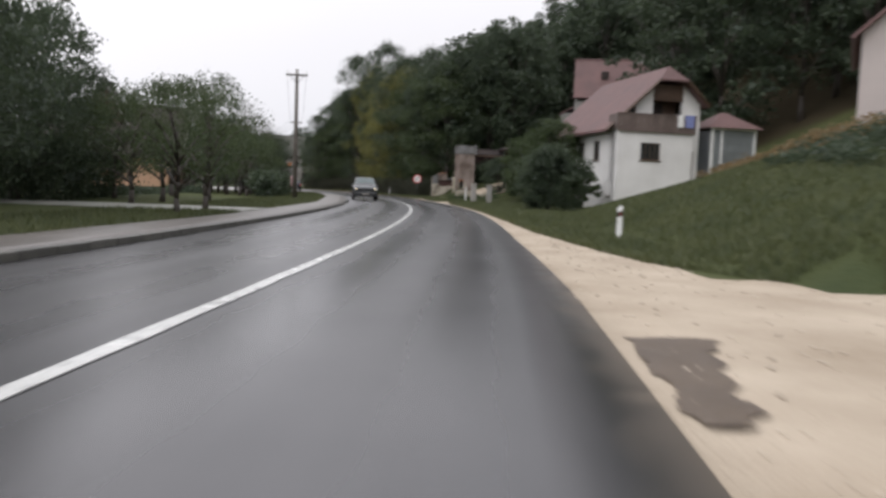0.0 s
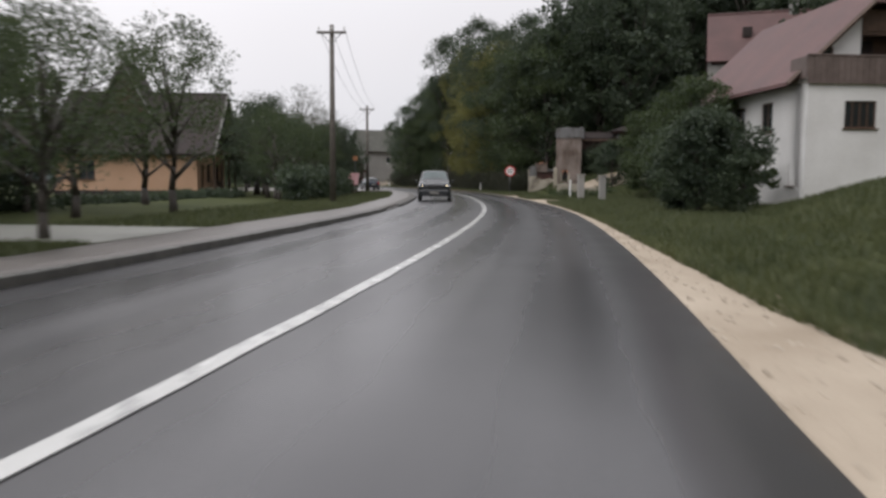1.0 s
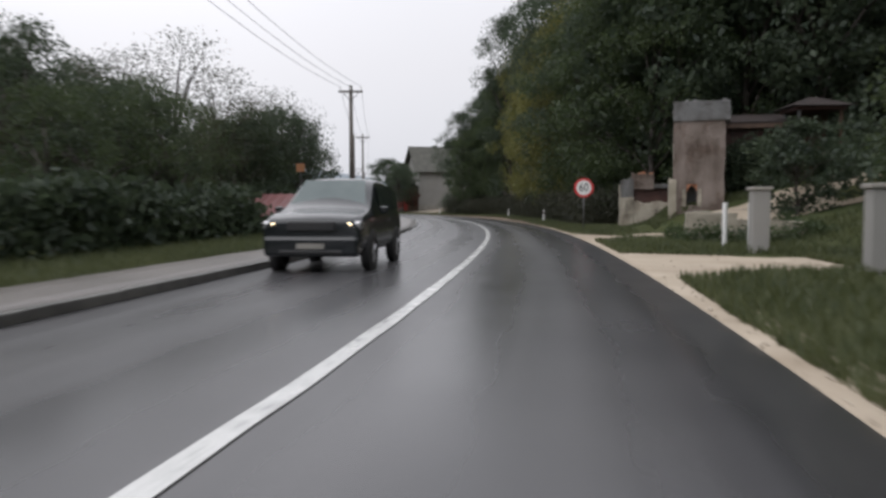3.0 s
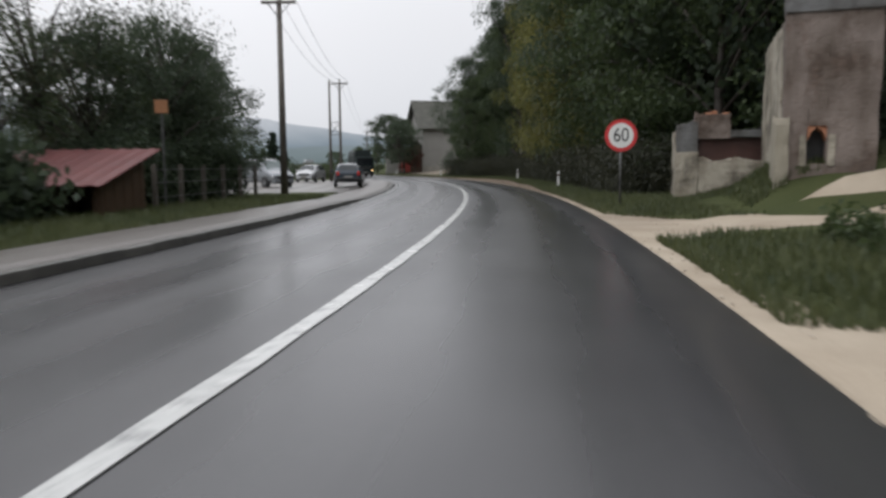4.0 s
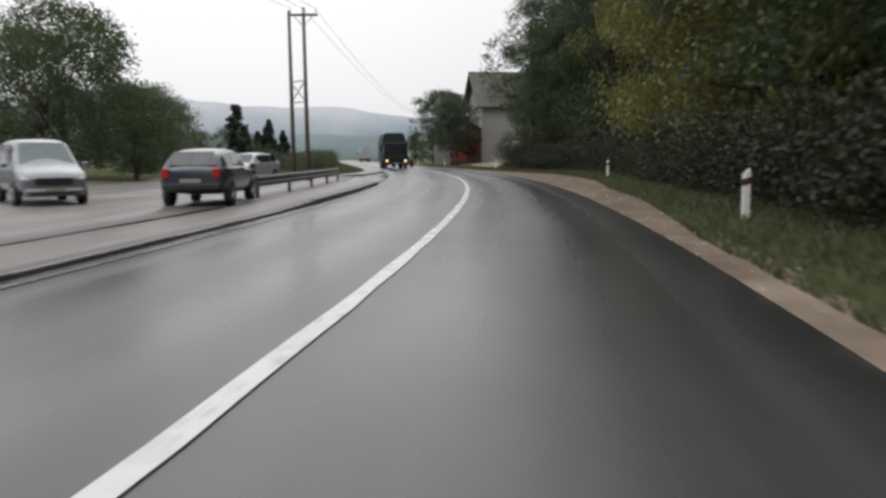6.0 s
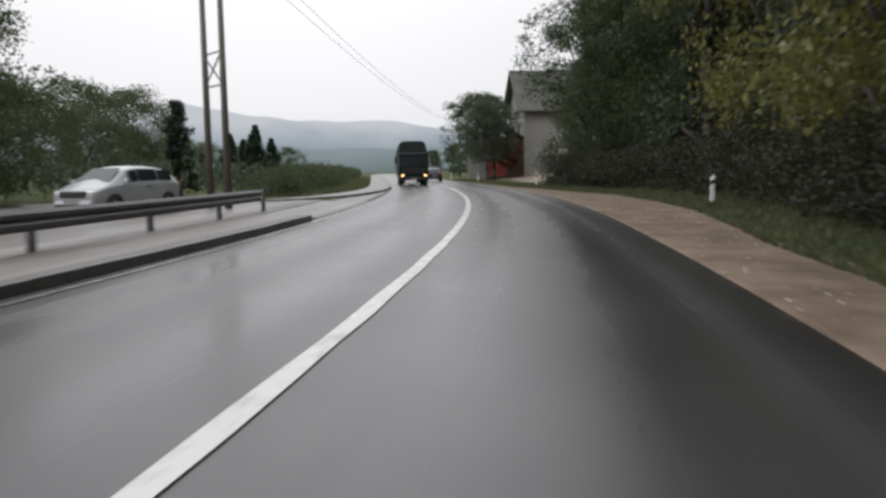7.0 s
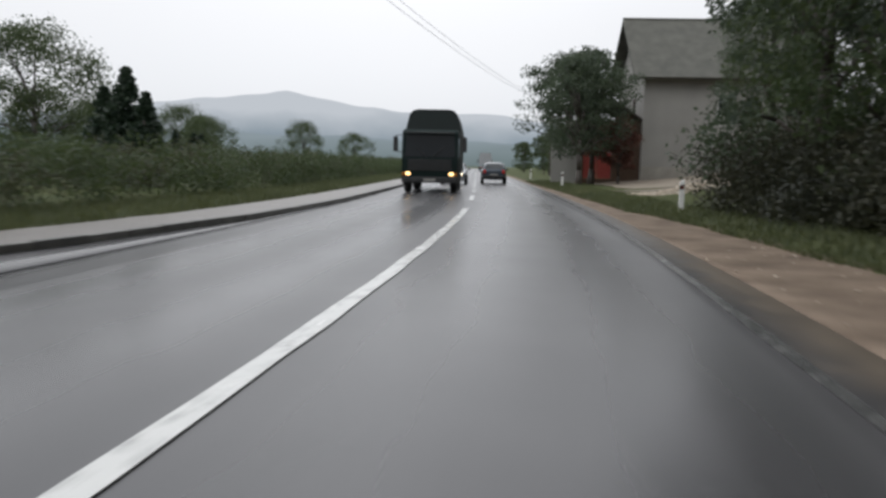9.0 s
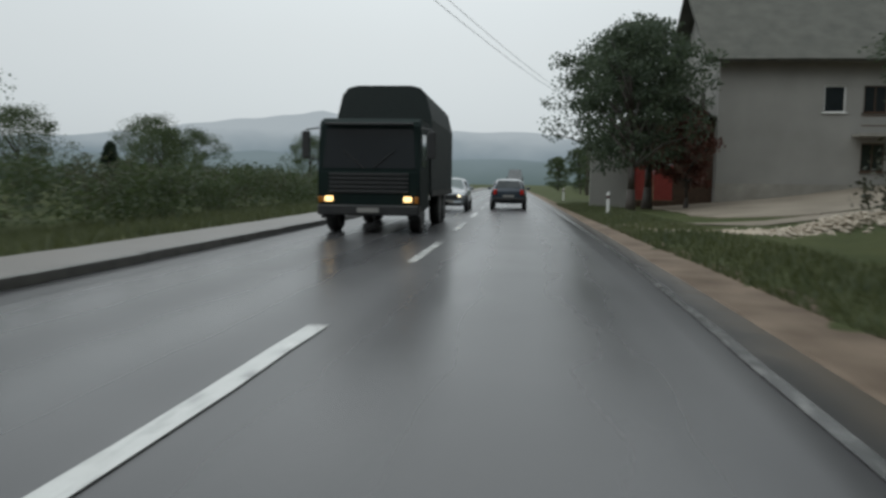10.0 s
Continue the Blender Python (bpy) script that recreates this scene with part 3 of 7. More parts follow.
def slab(bm, a, b, c, d, thick):
    """A four-sided plate with thickness, below its upper face."""
    vs = [Vector(v) for v in (a, b, c, d)]
    n = (vs[1] - vs[0]).cross(vs[3] - vs[0]).normalized()
    up = [bm.verts.new(v) for v in vs]
    dn = [bm.verts.new(v - n * thick) for v in vs]
    bm.faces.new(up)
    bm.faces.new(dn[::-1])
    for i in range(4):
        j = (i + 1) % 4
        bm.faces.new((up[i], dn[i], dn[j], up[j]))
    return bm


def wall(bm, x0, x1, z0, z1, y, thick, holes=()):
    """A wall along x, one welded piece, with openings (x0, x1, z0, z1) through it."""
    xs = sorted({x0, x1, *[q for h in holes for q in h[:2]]})
    zs = sorted({z0, z1, *[q for h in holes for q in h[2:]]})
    made = {}

    def vert(x, z, k):
        if (x, z, k) not in made:
            made[x, z, k] = bm.verts.new((x, y + thick * k, z))
        return made[x, z, k]

    def solid(i, j):
        if not (0 <= i < len(xs) - 1 and 0 <= j < len(zs) - 1):
            return False
        cx, cz = (xs[i] + xs[i + 1]) / 2, (zs[j] + zs[j + 1]) / 2
        return not any(h[0] < cx < h[1] and h[2] < cz < h[3] for h in holes)

    for i in range(len(xs) - 1):
        for j in range(len(zs) - 1):
            if not solid(i, j):
                continue
            c = [(xs[i], zs[j]), (xs[i + 1], zs[j]), (xs[i + 1], zs[j + 1]), (xs[i], zs[j + 1])]
            bm.faces.new([vert(*q, 0) for q in c])
            bm.faces.new([vert(*q, 1) for q in c[::-1]])
            for k, (di, dj) in enumerate(((0, -1), (1, 0), (0, 1), (-1, 0))):
                if not solid(i + di, j + dj):
                    p, q = c[k], c[(k + 1) % 4]
                    bm.faces.new((vert(*p, 0), vert(*p, 1), vert(*q, 1), vert(*q, 0)))
    return bm


def window(parent, x0, x1, z0, z1, y, m=None, mullions=1, frame_mat=None):
    """A window with a frame, panes and a sill in an opening of a wall whose outer face is at y (facing -y); m turns it into place."""
    m = m or Matrix()
    bm = bmesh.new()
    f = 0.06
    box(bm, x0, x1, y + 0.05, y + 0.12, z0, z0 + f)
    box(bm, x0, x1, y + 0.05, y + 0.12, z1 - f, z1)
    for i in range(mullions + 2):
        x = x0 + (x1 - x0 - f) * i / (mullions + 1)
        box(bm, x, x + f, y + 0.05, y + 0.12, z0 + f, z1 - f)
    bm.transform(m)
    fr = part("window", bm, frame_mat or WHITEPAINT, parent)
    for i in range(mullions + 1):
        w = (x1 - x0 - f) / (mullions + 1)
        bm = boxed(x0 + f + w * i, x0 + w * (i + 1), y + 0.08, y + 0.095, z0 + f, z1 - f)
        bm.transform(m)
        part("pane", bm, GLASS, fr)
    bm = boxed(x0 - 0.08, x1 + 0.08, y - 0.09, y + 0.05, z0 - 0.06, z0 - 0.002, bevel=0.01)
    bm.transform(m)
    part("sill", bm, frame_mat or WHITEPAINT, fr)
    return fr


def strip(name, s0, s1, step, left, right, z, mat, cols=2, relief=0.0, thick=0.12, seed=0, smooth=False):
    """A band of ground along the road between two offsets, with its offset and way as u and v."""
    ss = np.linspace(s0, s1, max(2, int((s1 - s0) / step) + 1))
    verts, uv, faces = [], [], []
    n = cols + 1
    for s in ss:
        a, b = left(s), right(s)
        for i in range(n):
            o = a + (b - a) * i / cols
            zz = z(s, o) if callable(z) else z
            if relief:
                zz += relief * (noise.noise((s * 1.3, o * 1.3, seed)) + 0.5 * noise.noise((s * 4, o * 4, seed + 5)))
            verts.append(road(s, o, zz))
            uv.append((o, s))
    for k in range(len(ss) - 1):
        for i in range(cols):
            faces.append((k * n + i, k * n + i + 1, (k + 1) * n + i + 1, (k + 1) * n + i))
    top = len(verts)
    if thick:
        rim = [k * n for k in range(len(ss))], [k * n + cols for k in range(len(ss))]
        for side, line in enumerate(rim):
            base = len(verts)
            for i in line:
                verts.append(verts[i] - Vector((0, 0, thick)))
                uv.append(uv[i])
            for k in range(len(line) - 1):
                f = (line[k], line[k + 1], base + k + 1, base + k)
                faces.append(f if side == 0 else f[::-1])
    ob = raw(name, verts, faces, mat, uv=uv)
    if smooth:
        k = (len(ss) - 1) * cols
        ob.data.polygons.foreach_set("use_smooth", [i < k for i in range(len(ob.data.polygons))])
    return ob


# ---- ground, road and shoulders ----
def build_ground():
    """One sheet to the horizon, finer near the road."""
    def axis(a, b, step, ends):
        core = list(np.arange(a, b + 0.1, step))
        lo, hi, d = [a], [b], step
        while hi[-1] < ends:
            d *= 1.35
            lo.append(lo[-1] - d)
            hi.append(hi[-1] + d)
        return np.array(lo[:0:-1] + core + hi[1:])
    gx, gy = axis(-110, 70, 1.25, 3500), axis(-30, 260, 1.25, 3500)
    X, Y = np.meshgrid(gx, gy)
    fx, fy = X.ravel(), Y.ravel()
    near = (abs(fx) < 400) & (fy > -150) & (fy < 600)
    s, o = np.full_like(fx, -500.0), np.full_like(fx, -500.0)
    s[near], o[near] = along(fx[near], fy[near])
    z = np.where(near, rise(s, o), -1.7)
    fade = np.clip((np.hypot(fx, fy - 80) - 260) / 140, 0, 1)
    z = z * (1 - fade) - 1.7 * fade
    bumpy = np.clip((np.abs(o) - 8) / 10, 0, 1) * near
    z += bumpy * np.array([0.35 * noise.noise((a * 0.12, b * 0.12, 3.0)) for a, b in zip(fx, fy)])
    nx, ny = len(gx), len(gy)
    faces = [(j * nx + i, j * nx + i + 1, (j + 1) * nx + i + 1, (j + 1) * nx + i) for j in range(ny - 1) for i in range(nx - 1)]
    ob = raw("ground", np.stack([fx, fy, z], 1), faces, GROUND, smooth=True)
    lit = ob.data.attributes.new("litter", "FLOAT", "POINT")
    wood = np.clip((o - np.interp(s, [-60, 40, 64, 85, 95, 165, 175], [48, 48, 24, 14, 7.6, 9.6, 30])) / 2, 0, 1) * (s > -300)
    lit.data.foreach_set("value", wood.astype(np.float32))
    return tagged(ob, "wet meadow grass rising into a wooded bank", "ground", kind="structure")


build_ground()
tagged(strip("road", -55, 420, 1.5, lambda s: KERB_O - 0.02, right_edge, lambda s, o: 0.012 - 0.0012 * o * o, ASPHALT, 10, 0.0, 0.1, smooth=True),
       "wet dark grey asphalt road with worn wheel tracks", "road", kind="structure")
tagged(strip("shoulder", -50, 330, 0.7, lambda s: right_edge(s) - 0.03, verge_edge, lambda s, o: -0.018, SHOULDER, 10, 0.022, 0.15, 2, smooth=True),
       "pale limestone gravel shoulder turning to brown earth", "shoulder", kind="structure")
tagged(strip("damp_patch", 4.6, 7.2, 0.08, lambda s: right_edge(s) + 0.14 + 0.12 * noise.noise((s * 2.1, 0, 0)) + 0.06 * noise.noise((s * 9, 1, 0)),
             lambda s: 4.28 + 0.2 * (s - 4.6) + 0.18 * noise.noise((s * 1.9, 5, 0)) + 0.08 * noise.noise((s * 8, 3, 0)), lambda s, o: 0.004, WETDIRT, 10, 0.022, 0, 2),
       "damp brown earth patch in the gravel", "patch", kind="structure")
tagged(strip("pavement", -55, 126.5, 1.0, lambda s: -5.75 + 0.15 * math.sin(s * 0.3), lambda s: KERB_O - 0.14, lambda s, o: 0.115 - dip(s), WALKWAY, 3, 0.012, 0.15, 7, smooth=True),
       "wet grey concrete footway behind the kerb", "pavement", kind="structure")
tagged(strip("yard", 98, 139, 1.0, lambda s: -23.0, lambda s: -5.85, 0.06, YARD, 12, 0.02, 0.1, 9, smooth=True),
       "pale wet paved yard beside the road", "yard", kind="structure")
tagged(strip("garden_drive", 28.6, 33.4, 0.8, lambda s: -24.0, lambda s: -5.9, lambda s, o: 0.1, DRIVEWAY, 14, 0.012, 0.1, 11, smooth=True),
       "pale damp concrete drive across the lawn", "driveway", kind="structure")
tagged(strip("side_road", 126.8, 138, 0.8, lambda s: -5.85, lambda s: KERB_O - 0.02, lambda s, o: 0.005 - 0.02 * (o + 3.9), YARD, 4, 0.0, 0.1, smooth=True),
       "wet paved mouth of a side road", "road", kind="structure")

def yard_height(s, o):
    p = road(s, o)
    return float(rise([s], [o])[0]) + min(max((o - 8) / 10, 0), 1) * 0.35 * noise.noise((p.x * 0.12, p.y * 0.12, 3.0)) + 0.035


tagged(strip("house_yard", 176.0, 194.9, 0.6, lambda s: 8.7 + 0.9 * max(0, 182 - s) + 0.5 * noise.noise((s * 0.8, 0, 2)), lambda s: 25.0 - 3.0 * max(0, 183 - s), yard_height, YARDEARTH, 26, 0.02, 0.1, 12, smooth=True),
       "trodden earth yard in front of the grey house", "yard", kind="structure")


def kerb2(s):
    return float(np.interp(s, [138, 142, 147, 153, 160, 420], [-7.4, -5.7, -4.75, -4.1, KERB_O, KERB_O]))


tagged(strip("far_pavement", 138.2, 330, 1.0, lambda s: kerb2(s) - 1.65, lambda s: kerb2(s) - 0.14, 0.115, WALKWAY, 3, 0.012, 0.15, 8),
       "wet grey concrete footway along the field", "pavement", kind="structure")
tagged(strip("widening", 138, 161, 1.0, lambda s: kerb2(s) - 0.02, lambda s: KERB_O - 0.015, 0.006, ASPHALT, 2, 0, 0.1, smooth=True),
       "wet asphalt widening before the kerb", "road", kind="structure")


def drive_path(name, pts, width, label):
    """A gravel way that leaves the road and climbs the bank."""
    ps = [Vector((*road(s, o).xy, 0)) for s, o in pts]
    fine = []
    for k in range(len(ps) - 1):
        a, b = ps[max(k - 1, 0)], ps[min(k + 2, len(ps) - 1)]
        for i in range(8):
            t = i / 8
            p, q = ps[k], ps[k + 1]
            fine.append(0.5 * ((2 * p) + (q - a) * t + (2 * a - 5 * p + 4 * q - b) * t * t + (3 * p - a - 3 * q + b) * t ** 3))
    verts, faces = [], []
    for k, p in enumerate(fine):
        d = (fine[min(k + 1, len(fine) - 1)] - fine[max(k - 1, 0)]).normalized()
        side = Vector((d.y, -d.x, 0))
        for i in range(7):
            q = p + side * width * (i / 6 - 0.5) * (1 + 0.12 * noise.noise((k * 0.4, i * 3.0, 1)))
            s, o = along([q.x], [q.y])
            h = float(rise(s, o)[0])
            verts.append((q.x, q.y, max(h, -0.03) + 0.016 + 0.03 * float(np.clip((o[0] - 5.6) / 2, 0, 1)) - 0.03 * abs(i / 3 - 1) + 0.012 * noise.noise((q.x * 2, q.y * 2, 0))))
    for k in range(len(fine) - 1):
        for i in range(6):
            faces.append((k * 7 + i, k * 7 + i + 1, (k + 1) * 7 + i + 1, (k + 1) * 7 + i))
    return tagged(raw(name, verts, faces, GRAVEL, smooth=True), label, "driveway", kind="structure")


drive_path("gravel_drive", [(77.5, 4.2), (78.6, 7.0), (79.4, 11.0), (79.6, 17.0), (79.0, 26.0)], 3.3, "pale gravel drive climbing the bank")
drive_path("farm_track", [(175.5, 4.6), (173.6, 6.0), (172.9, 8.0), (173.6, 10.2), (175.5, 11.6)], 1.7, "pale gravel track to the roadside house")

# lines on the road
def line(name, s0, s1, o, width, mat, label):
    return tagged(strip(name, s0, s1, 1.0, lambda s: o - width / 2 + 0.01 * math.sin(s * 1.7), lambda s: o + width / 2 + 0.01 * math.sin(s * 2.3), lambda s, q: 0.0235 - 0.0012 * q * q, mat, 1, 0.0, 0.006),
                  label, "road marking", kind="structure")


line("centre_line", -50, 158.7, 0.13, 0.17, LINE, "worn solid white centre line")
for k in range(18):
    line("centre_dash", 164 + 8 * k, 168 + 8 * k, 0.1, 0.15, LINE, "worn white centre dash")
line("edge_line", 137, 300, 3.52, 0.11, EDGE, "faded white line at the road's edge")
line("edge_line_kerbside", 84, 126, -3.55, 0.13, EDGE, "faded white line beside the kerb")


# ---- far hills ----
def ridge(name, dist, b0, b1, heights, mat, label, seed):
    """A far ridge between two bearings, in degrees to the left of y."""
    n = 140
    verts, faces = [], []
    for i in range(n + 1):
        u = i / n
        b = radians(b0 + (b1 - b0) * u)
        h = np.interp(u, np.linspace(0, 1, len(heights)), heights) * dist / 100
        h *= 1 + 0.10 * noise.noise((u * 14, seed, 0)) + 0.05 * noise.noise((u * 40, seed, 2))
        c = Vector((-math.sin(b), math.cos(b), 0))
        verts += [c * (dist - 60) + Vector((0, 80, -10)), c * dist + Vector((0, 80, max(h, 1) * 0.6)), c * (dist + 120) + Vector((0, 80, max(h, 1))), c * (dist + 500) + Vector((0, 80, -10))]
    for i in range(n):
        for j in range(3):
            a = i * 4 + j
            faces.append((a, a + 4, a + 5, a + 1))
    return tagged(raw(name, verts, faces, mat, smooth=True), label, "mountain", kind="structure")


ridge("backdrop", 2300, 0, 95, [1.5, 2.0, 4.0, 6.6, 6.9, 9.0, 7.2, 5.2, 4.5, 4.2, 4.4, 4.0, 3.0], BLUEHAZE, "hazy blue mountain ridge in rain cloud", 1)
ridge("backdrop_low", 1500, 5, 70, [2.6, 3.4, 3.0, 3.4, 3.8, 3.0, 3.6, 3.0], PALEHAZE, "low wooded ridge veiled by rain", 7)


# ---- trees ----
def leaf_cloud(centres, radii, per, size, rng, flat=0.7):
    """Small leaf-shaped quads scattered in clumps; returns vertices and faces."""
    k = len(centres)
    c = np.repeat(np.asarray(centres), per, 0)
    r = np.repeat(np.asarray(radii), per)[:, None]
    d = rng.normal(size=(k * per, 3))
    d /= np.linalg.norm(d, axis=1)[:, None]
    p = c + d * r * rng.uniform(0.35, 1.05, (k * per, 1)) * np.array([1, 1, flat])
    a = rng.normal(size=(k * per, 3))
    a /= np.linalg.norm(a, axis=1)[:, None]
    b = np.cross(a, rng.normal(size=(k * per, 3)))
    b /= np.linalg.norm(b, axis=1)[:, None]
    s = size * rng.uniform(0.6, 1.3, (k * per, 1))
    v = np.stack([p - a * s, p - b * s * 0.55, p + a * s, p + b * s * 0.55], 1).reshape(-1, 3)
    f = np.arange(len(v)).reshape(-1, 4)
    return v, f


def quick_mesh(name, v, f, mat):
    me = bpy.data.meshes.new(name)
    me.vertices.add(len(v))
    me.vertices.foreach_set("co", np.asarray(v, np.float32).ravel())
    me.loops.add(f.size)
    me.loops.foreach_set("vertex_index", f.ravel().astype(np.int32))
    me.polygons.add(len(f))
    me.polygons.foreach_set("loop_start", (np.arange(len(f)) * f.shape[1]).astype(np.int32))
    me.update(calc_edges=True)
    me.materials.append(mat)
    return me


def crown_points(rng, n, h0, h1, r, shape):
    out, rad = [], []
    for _ in range(n):
        u = rng.uniform() ** 0.8
        z = h0 + (h1 - h0) * u
        if shape == "cone":
            z = h0 + (h1 - h0) * (round(u * 11) / 11 * 0.3 + u * 0.7)
            w = r * (1 - u) ** 0.9 * 0.98 + 0.06
            q = w * math.sqrt(rng.uniform(0.1, 1.0))
            z -= 0.22 * q
            rad.append(0.10 * r + 0.22 * w)
        elif shape == "column":
            w = r * math.sin(math.pi * min(0.5 + u * 0.5, 0.97)) ** 0.6
            q = w * math.sqrt(rng.uniform(0.1, 1.0))
            rad.append(0.42 * r)
        else:
            w = r * math.sqrt(max(0.05, 1 - (2 * u - 0.9) ** 2 / 1.25))
            q = w * math.sqrt(rng.uniform(0.12, 1.0))
            rad.append(r * rng.uniform(0.16, 0.34))
        t = rng.uniform(0, 2 * math.pi)
        q *= 1 + 0.25 * math.sin(3 * t + h1)
        out.append((q * math.cos(t), q * math.sin(t), z))
    return np.array(out), np.array(rad)


def tree(name, m, h, r, base, clumps, per, size, mat, label, seed, shape="round", trunk=0.16, group="", category="tree"):
    """A tapered trunk that forks into limbs, and a crown of many small leaves in uneven clumps."""
    rng = np.random.default_rng(seed)
    t = thing(name, m, label, category, group)
    cs, rad = crown_points(rng, clumps, base, h, r, shape)
    bm = bmesh.new()
    lean = Vector((rng.uniform(-0.3, 0.3), rng.uniform(-0.3, 0.3), 0))
    top = h * (0.92 if shape != "round" else 0.62)
    prev, last = Vector((0, 0, -0.25)), trunk * 1.35
    steps = 5
    for i in range(1, steps + 1):
        u = i / steps
        p = Vector((lean.x * u * u + 0.06 * rng.normal(), lean.y * u * u + 0.06 * rng.normal(), top * u))
        rod(bm, prev, p, last, trunk * (1 - 0.75 * u), 8)
        prev, last = p, trunk * (1 - 0.75 * u)
    if shape == "round":
        for i in rng.choice(len(cs), min(14, len(cs)), replace=False):
            e = Vector(cs[i])
            a = Vector((0, 0, max(base * 0.55, min(top * 0.95, e.z * 0.55)))) + lean * 0.3
            mid = a.lerp(e, 0.5) + Vector((0, 0, 0.12 * (e - a).length))
            rod(bm, a, mid, trunk * 0.42, trunk * 0.26, 6)
            rod(bm, mid, e, trunk * 0.26, trunk * 0.07, 6)
    part("trunk", bm, BARK, t, smooth=True)
    v, f = leaf_cloud(cs, rad, per, size, rng)
    cr = new("crown", quick_mesh("crown", v, f, mat))
    cr.parent = t
    return t


def ground_z(s, o):
    return float(rise([s], [o])[0])


def spot(s, o, turn=0.0, scale=1.0):
    m = place(s, o, ground_z(s, o) - 0.02, turn)
    return m @ Matrix.Diagonal((scale, scale, scale, 1))


def copy_at(ob, s, o, turn, scale):
    c = copy_thing(ob, place(s, o, ground_z(s, o) - 0.02, turn))
    c.scale = (scale, scale, scale * (0.92 + 0.16 * ((turn * 7.3) % 1)))
    return c


rnd = random.Random(5)
FOREST = "trees of the roadside wood"
forest = [
    tree("forest_tree", spot(100, 14), 15, 4.2, 2.2, 95, 62, 0.20, LEAF_DARK, "tall dark broadleaf tree at the wood's edge", 11, trunk=0.22, group=FOREST),
    tree("forest_tree", spot(96, 11.5), 12, 3.8, 1.2, 95, 62, 0.19, LEAF_MID, "dark green broadleaf tree at the wood's edge", 12, trunk=0.18, group=FOREST),
    tree("forest_tree", spot(118, 11.5), 13, 4.0, 1.4, 95, 62, 0.19, LEAF_YELLOW, "yellowing broadleaf tree at the wood's edge", 13, trunk=0.2, group=FOREST),
    tree("forest_tree", spot(110, 17), 17, 4.6, 3.0, 95, 62, 0.22, LEAF_DARK, "tall dark forest tree on the wooded slope", 14, trunk=0.25, group=FOREST)]
edge = [
    tree("edge_tree", spot(98, 10.2), 15, 4.0, 1.2, 130, 150, 0.092, LEAF_DARK, "tall dark broadleaf tree beside the road", 15, trunk=0.22, group=FOREST),
    tree("edge_tree", spot(101, 9.6), 12.5, 3.6, 0.9, 120, 150, 0.09, LEAF_MID, "dark green broadleaf tree beside the road", 16, trunk=0.18, group=FOREST),
    tree("edge_tree", spot(116, 9.9), 13, 3.8, 1.0, 120, 150, 0.09, LEAF_YELLOW, "yellowing broadleaf tree beside the road", 17, trunk=0.2, group=FOREST)]
# the wood's edge along the road
s = 92.0
while s < 159:
    o = 9.3 + rnd.uniform(-0.5, 1.2) + (1.9 if 126 < s < 152 else 0)
    k = (2 if 104 < s < 140 and rnd.random() < 0.55 else rnd.choice([0, 1, 1]))
    c = copy_at(edge[k], s, o, rnd.uniform(0, 360), rnd.uniform(1.1, 1.35) if s < 122 else rnd.uniform(0.8, 1.08))
    if 120 < s < 151:
        c.scale = (c.scale.x * 1.12, c.scale.y * 1.12, c.scale.z * 1.55)
    s += rnd.uniform(2.8, 4.0)
for _ in range(120):
    s, o = rnd.uniform(60, 172), rnd.uniform(15, 55)
    if o < 36 and s < 94:
        continue
    if s > 168 and o < 24:
        continue
    copy_at(forest[rnd.choice([0, 1, 3, 3])], s, o, rnd.uniform(0, 360), rnd.uniform(0.85, 1.2))
for s, o in [(62, 27), (66, 25), (70, 27), (88, 17.5), (90, 16), (70, 36), (96, 22), (97, 27), (95, 32), (98, 36), (78, 38), (86, 38), (60, 33), (54, 34), (48, 36), (42, 38), (36, 40), (29, 40),
             (50, 42), (58, 41), (66, 42), (44, 46), (36, 48), (28, 50), (20, 47), (94, 14), (92.5, 12)]:
    copy_at(forest[rnd.choice([0, 0, 3])], s, o, rnd.uniform(0, 360), rnd.uniform(0.95, 1.25))


for s, o, k in [(146, 14, 1.0), (149.5, 13.2, 0.95), (152.5, 15, 1.05), (155.5, 12.8, 0.95), (158.5, 14.5, 1.0), (163, 14.2, 0.95), (167, 19, 1.0), (154, 20, 1.1), (161, 20, 1.1),
                (148, 19, 1.1), (89.5, 14.2, 1.0), (92, 15.5, 1.1)]:
    copy_at(edge[rnd.choice([0, 0, 1])], s, o, rnd.uniform(0, 360), k * 1.12)


def far_woods():
    """The wooded hill above and beyond, as one mass of leaves."""
    rng = np.random.default_rng(77)
    n = 1500
    s, o = rng.uniform(0, 260, n), rng.uniform(48, 110, n)
    keep = ~((s > 170) & (o < 75 + (s - 170) * 0.5))
    s, o = s[keep], o[keep]
    z = rise(s, o)
    c = np.array([road(a, b, zz + rng.uniform(3, 12)) for a, b, zz in zip(s, o, z)])
    v, f = leaf_cloud(c, rng.uniform(1.8, 3.4, len(c)), 26, 0.55, rng)
    ob = new("far_woods", quick_mesh("far_woods", v, f, LEAF_DARK))
    return tagged(ob, "dark wooded hillside far behind the road", "woods", kind="stuff")


far_woods()


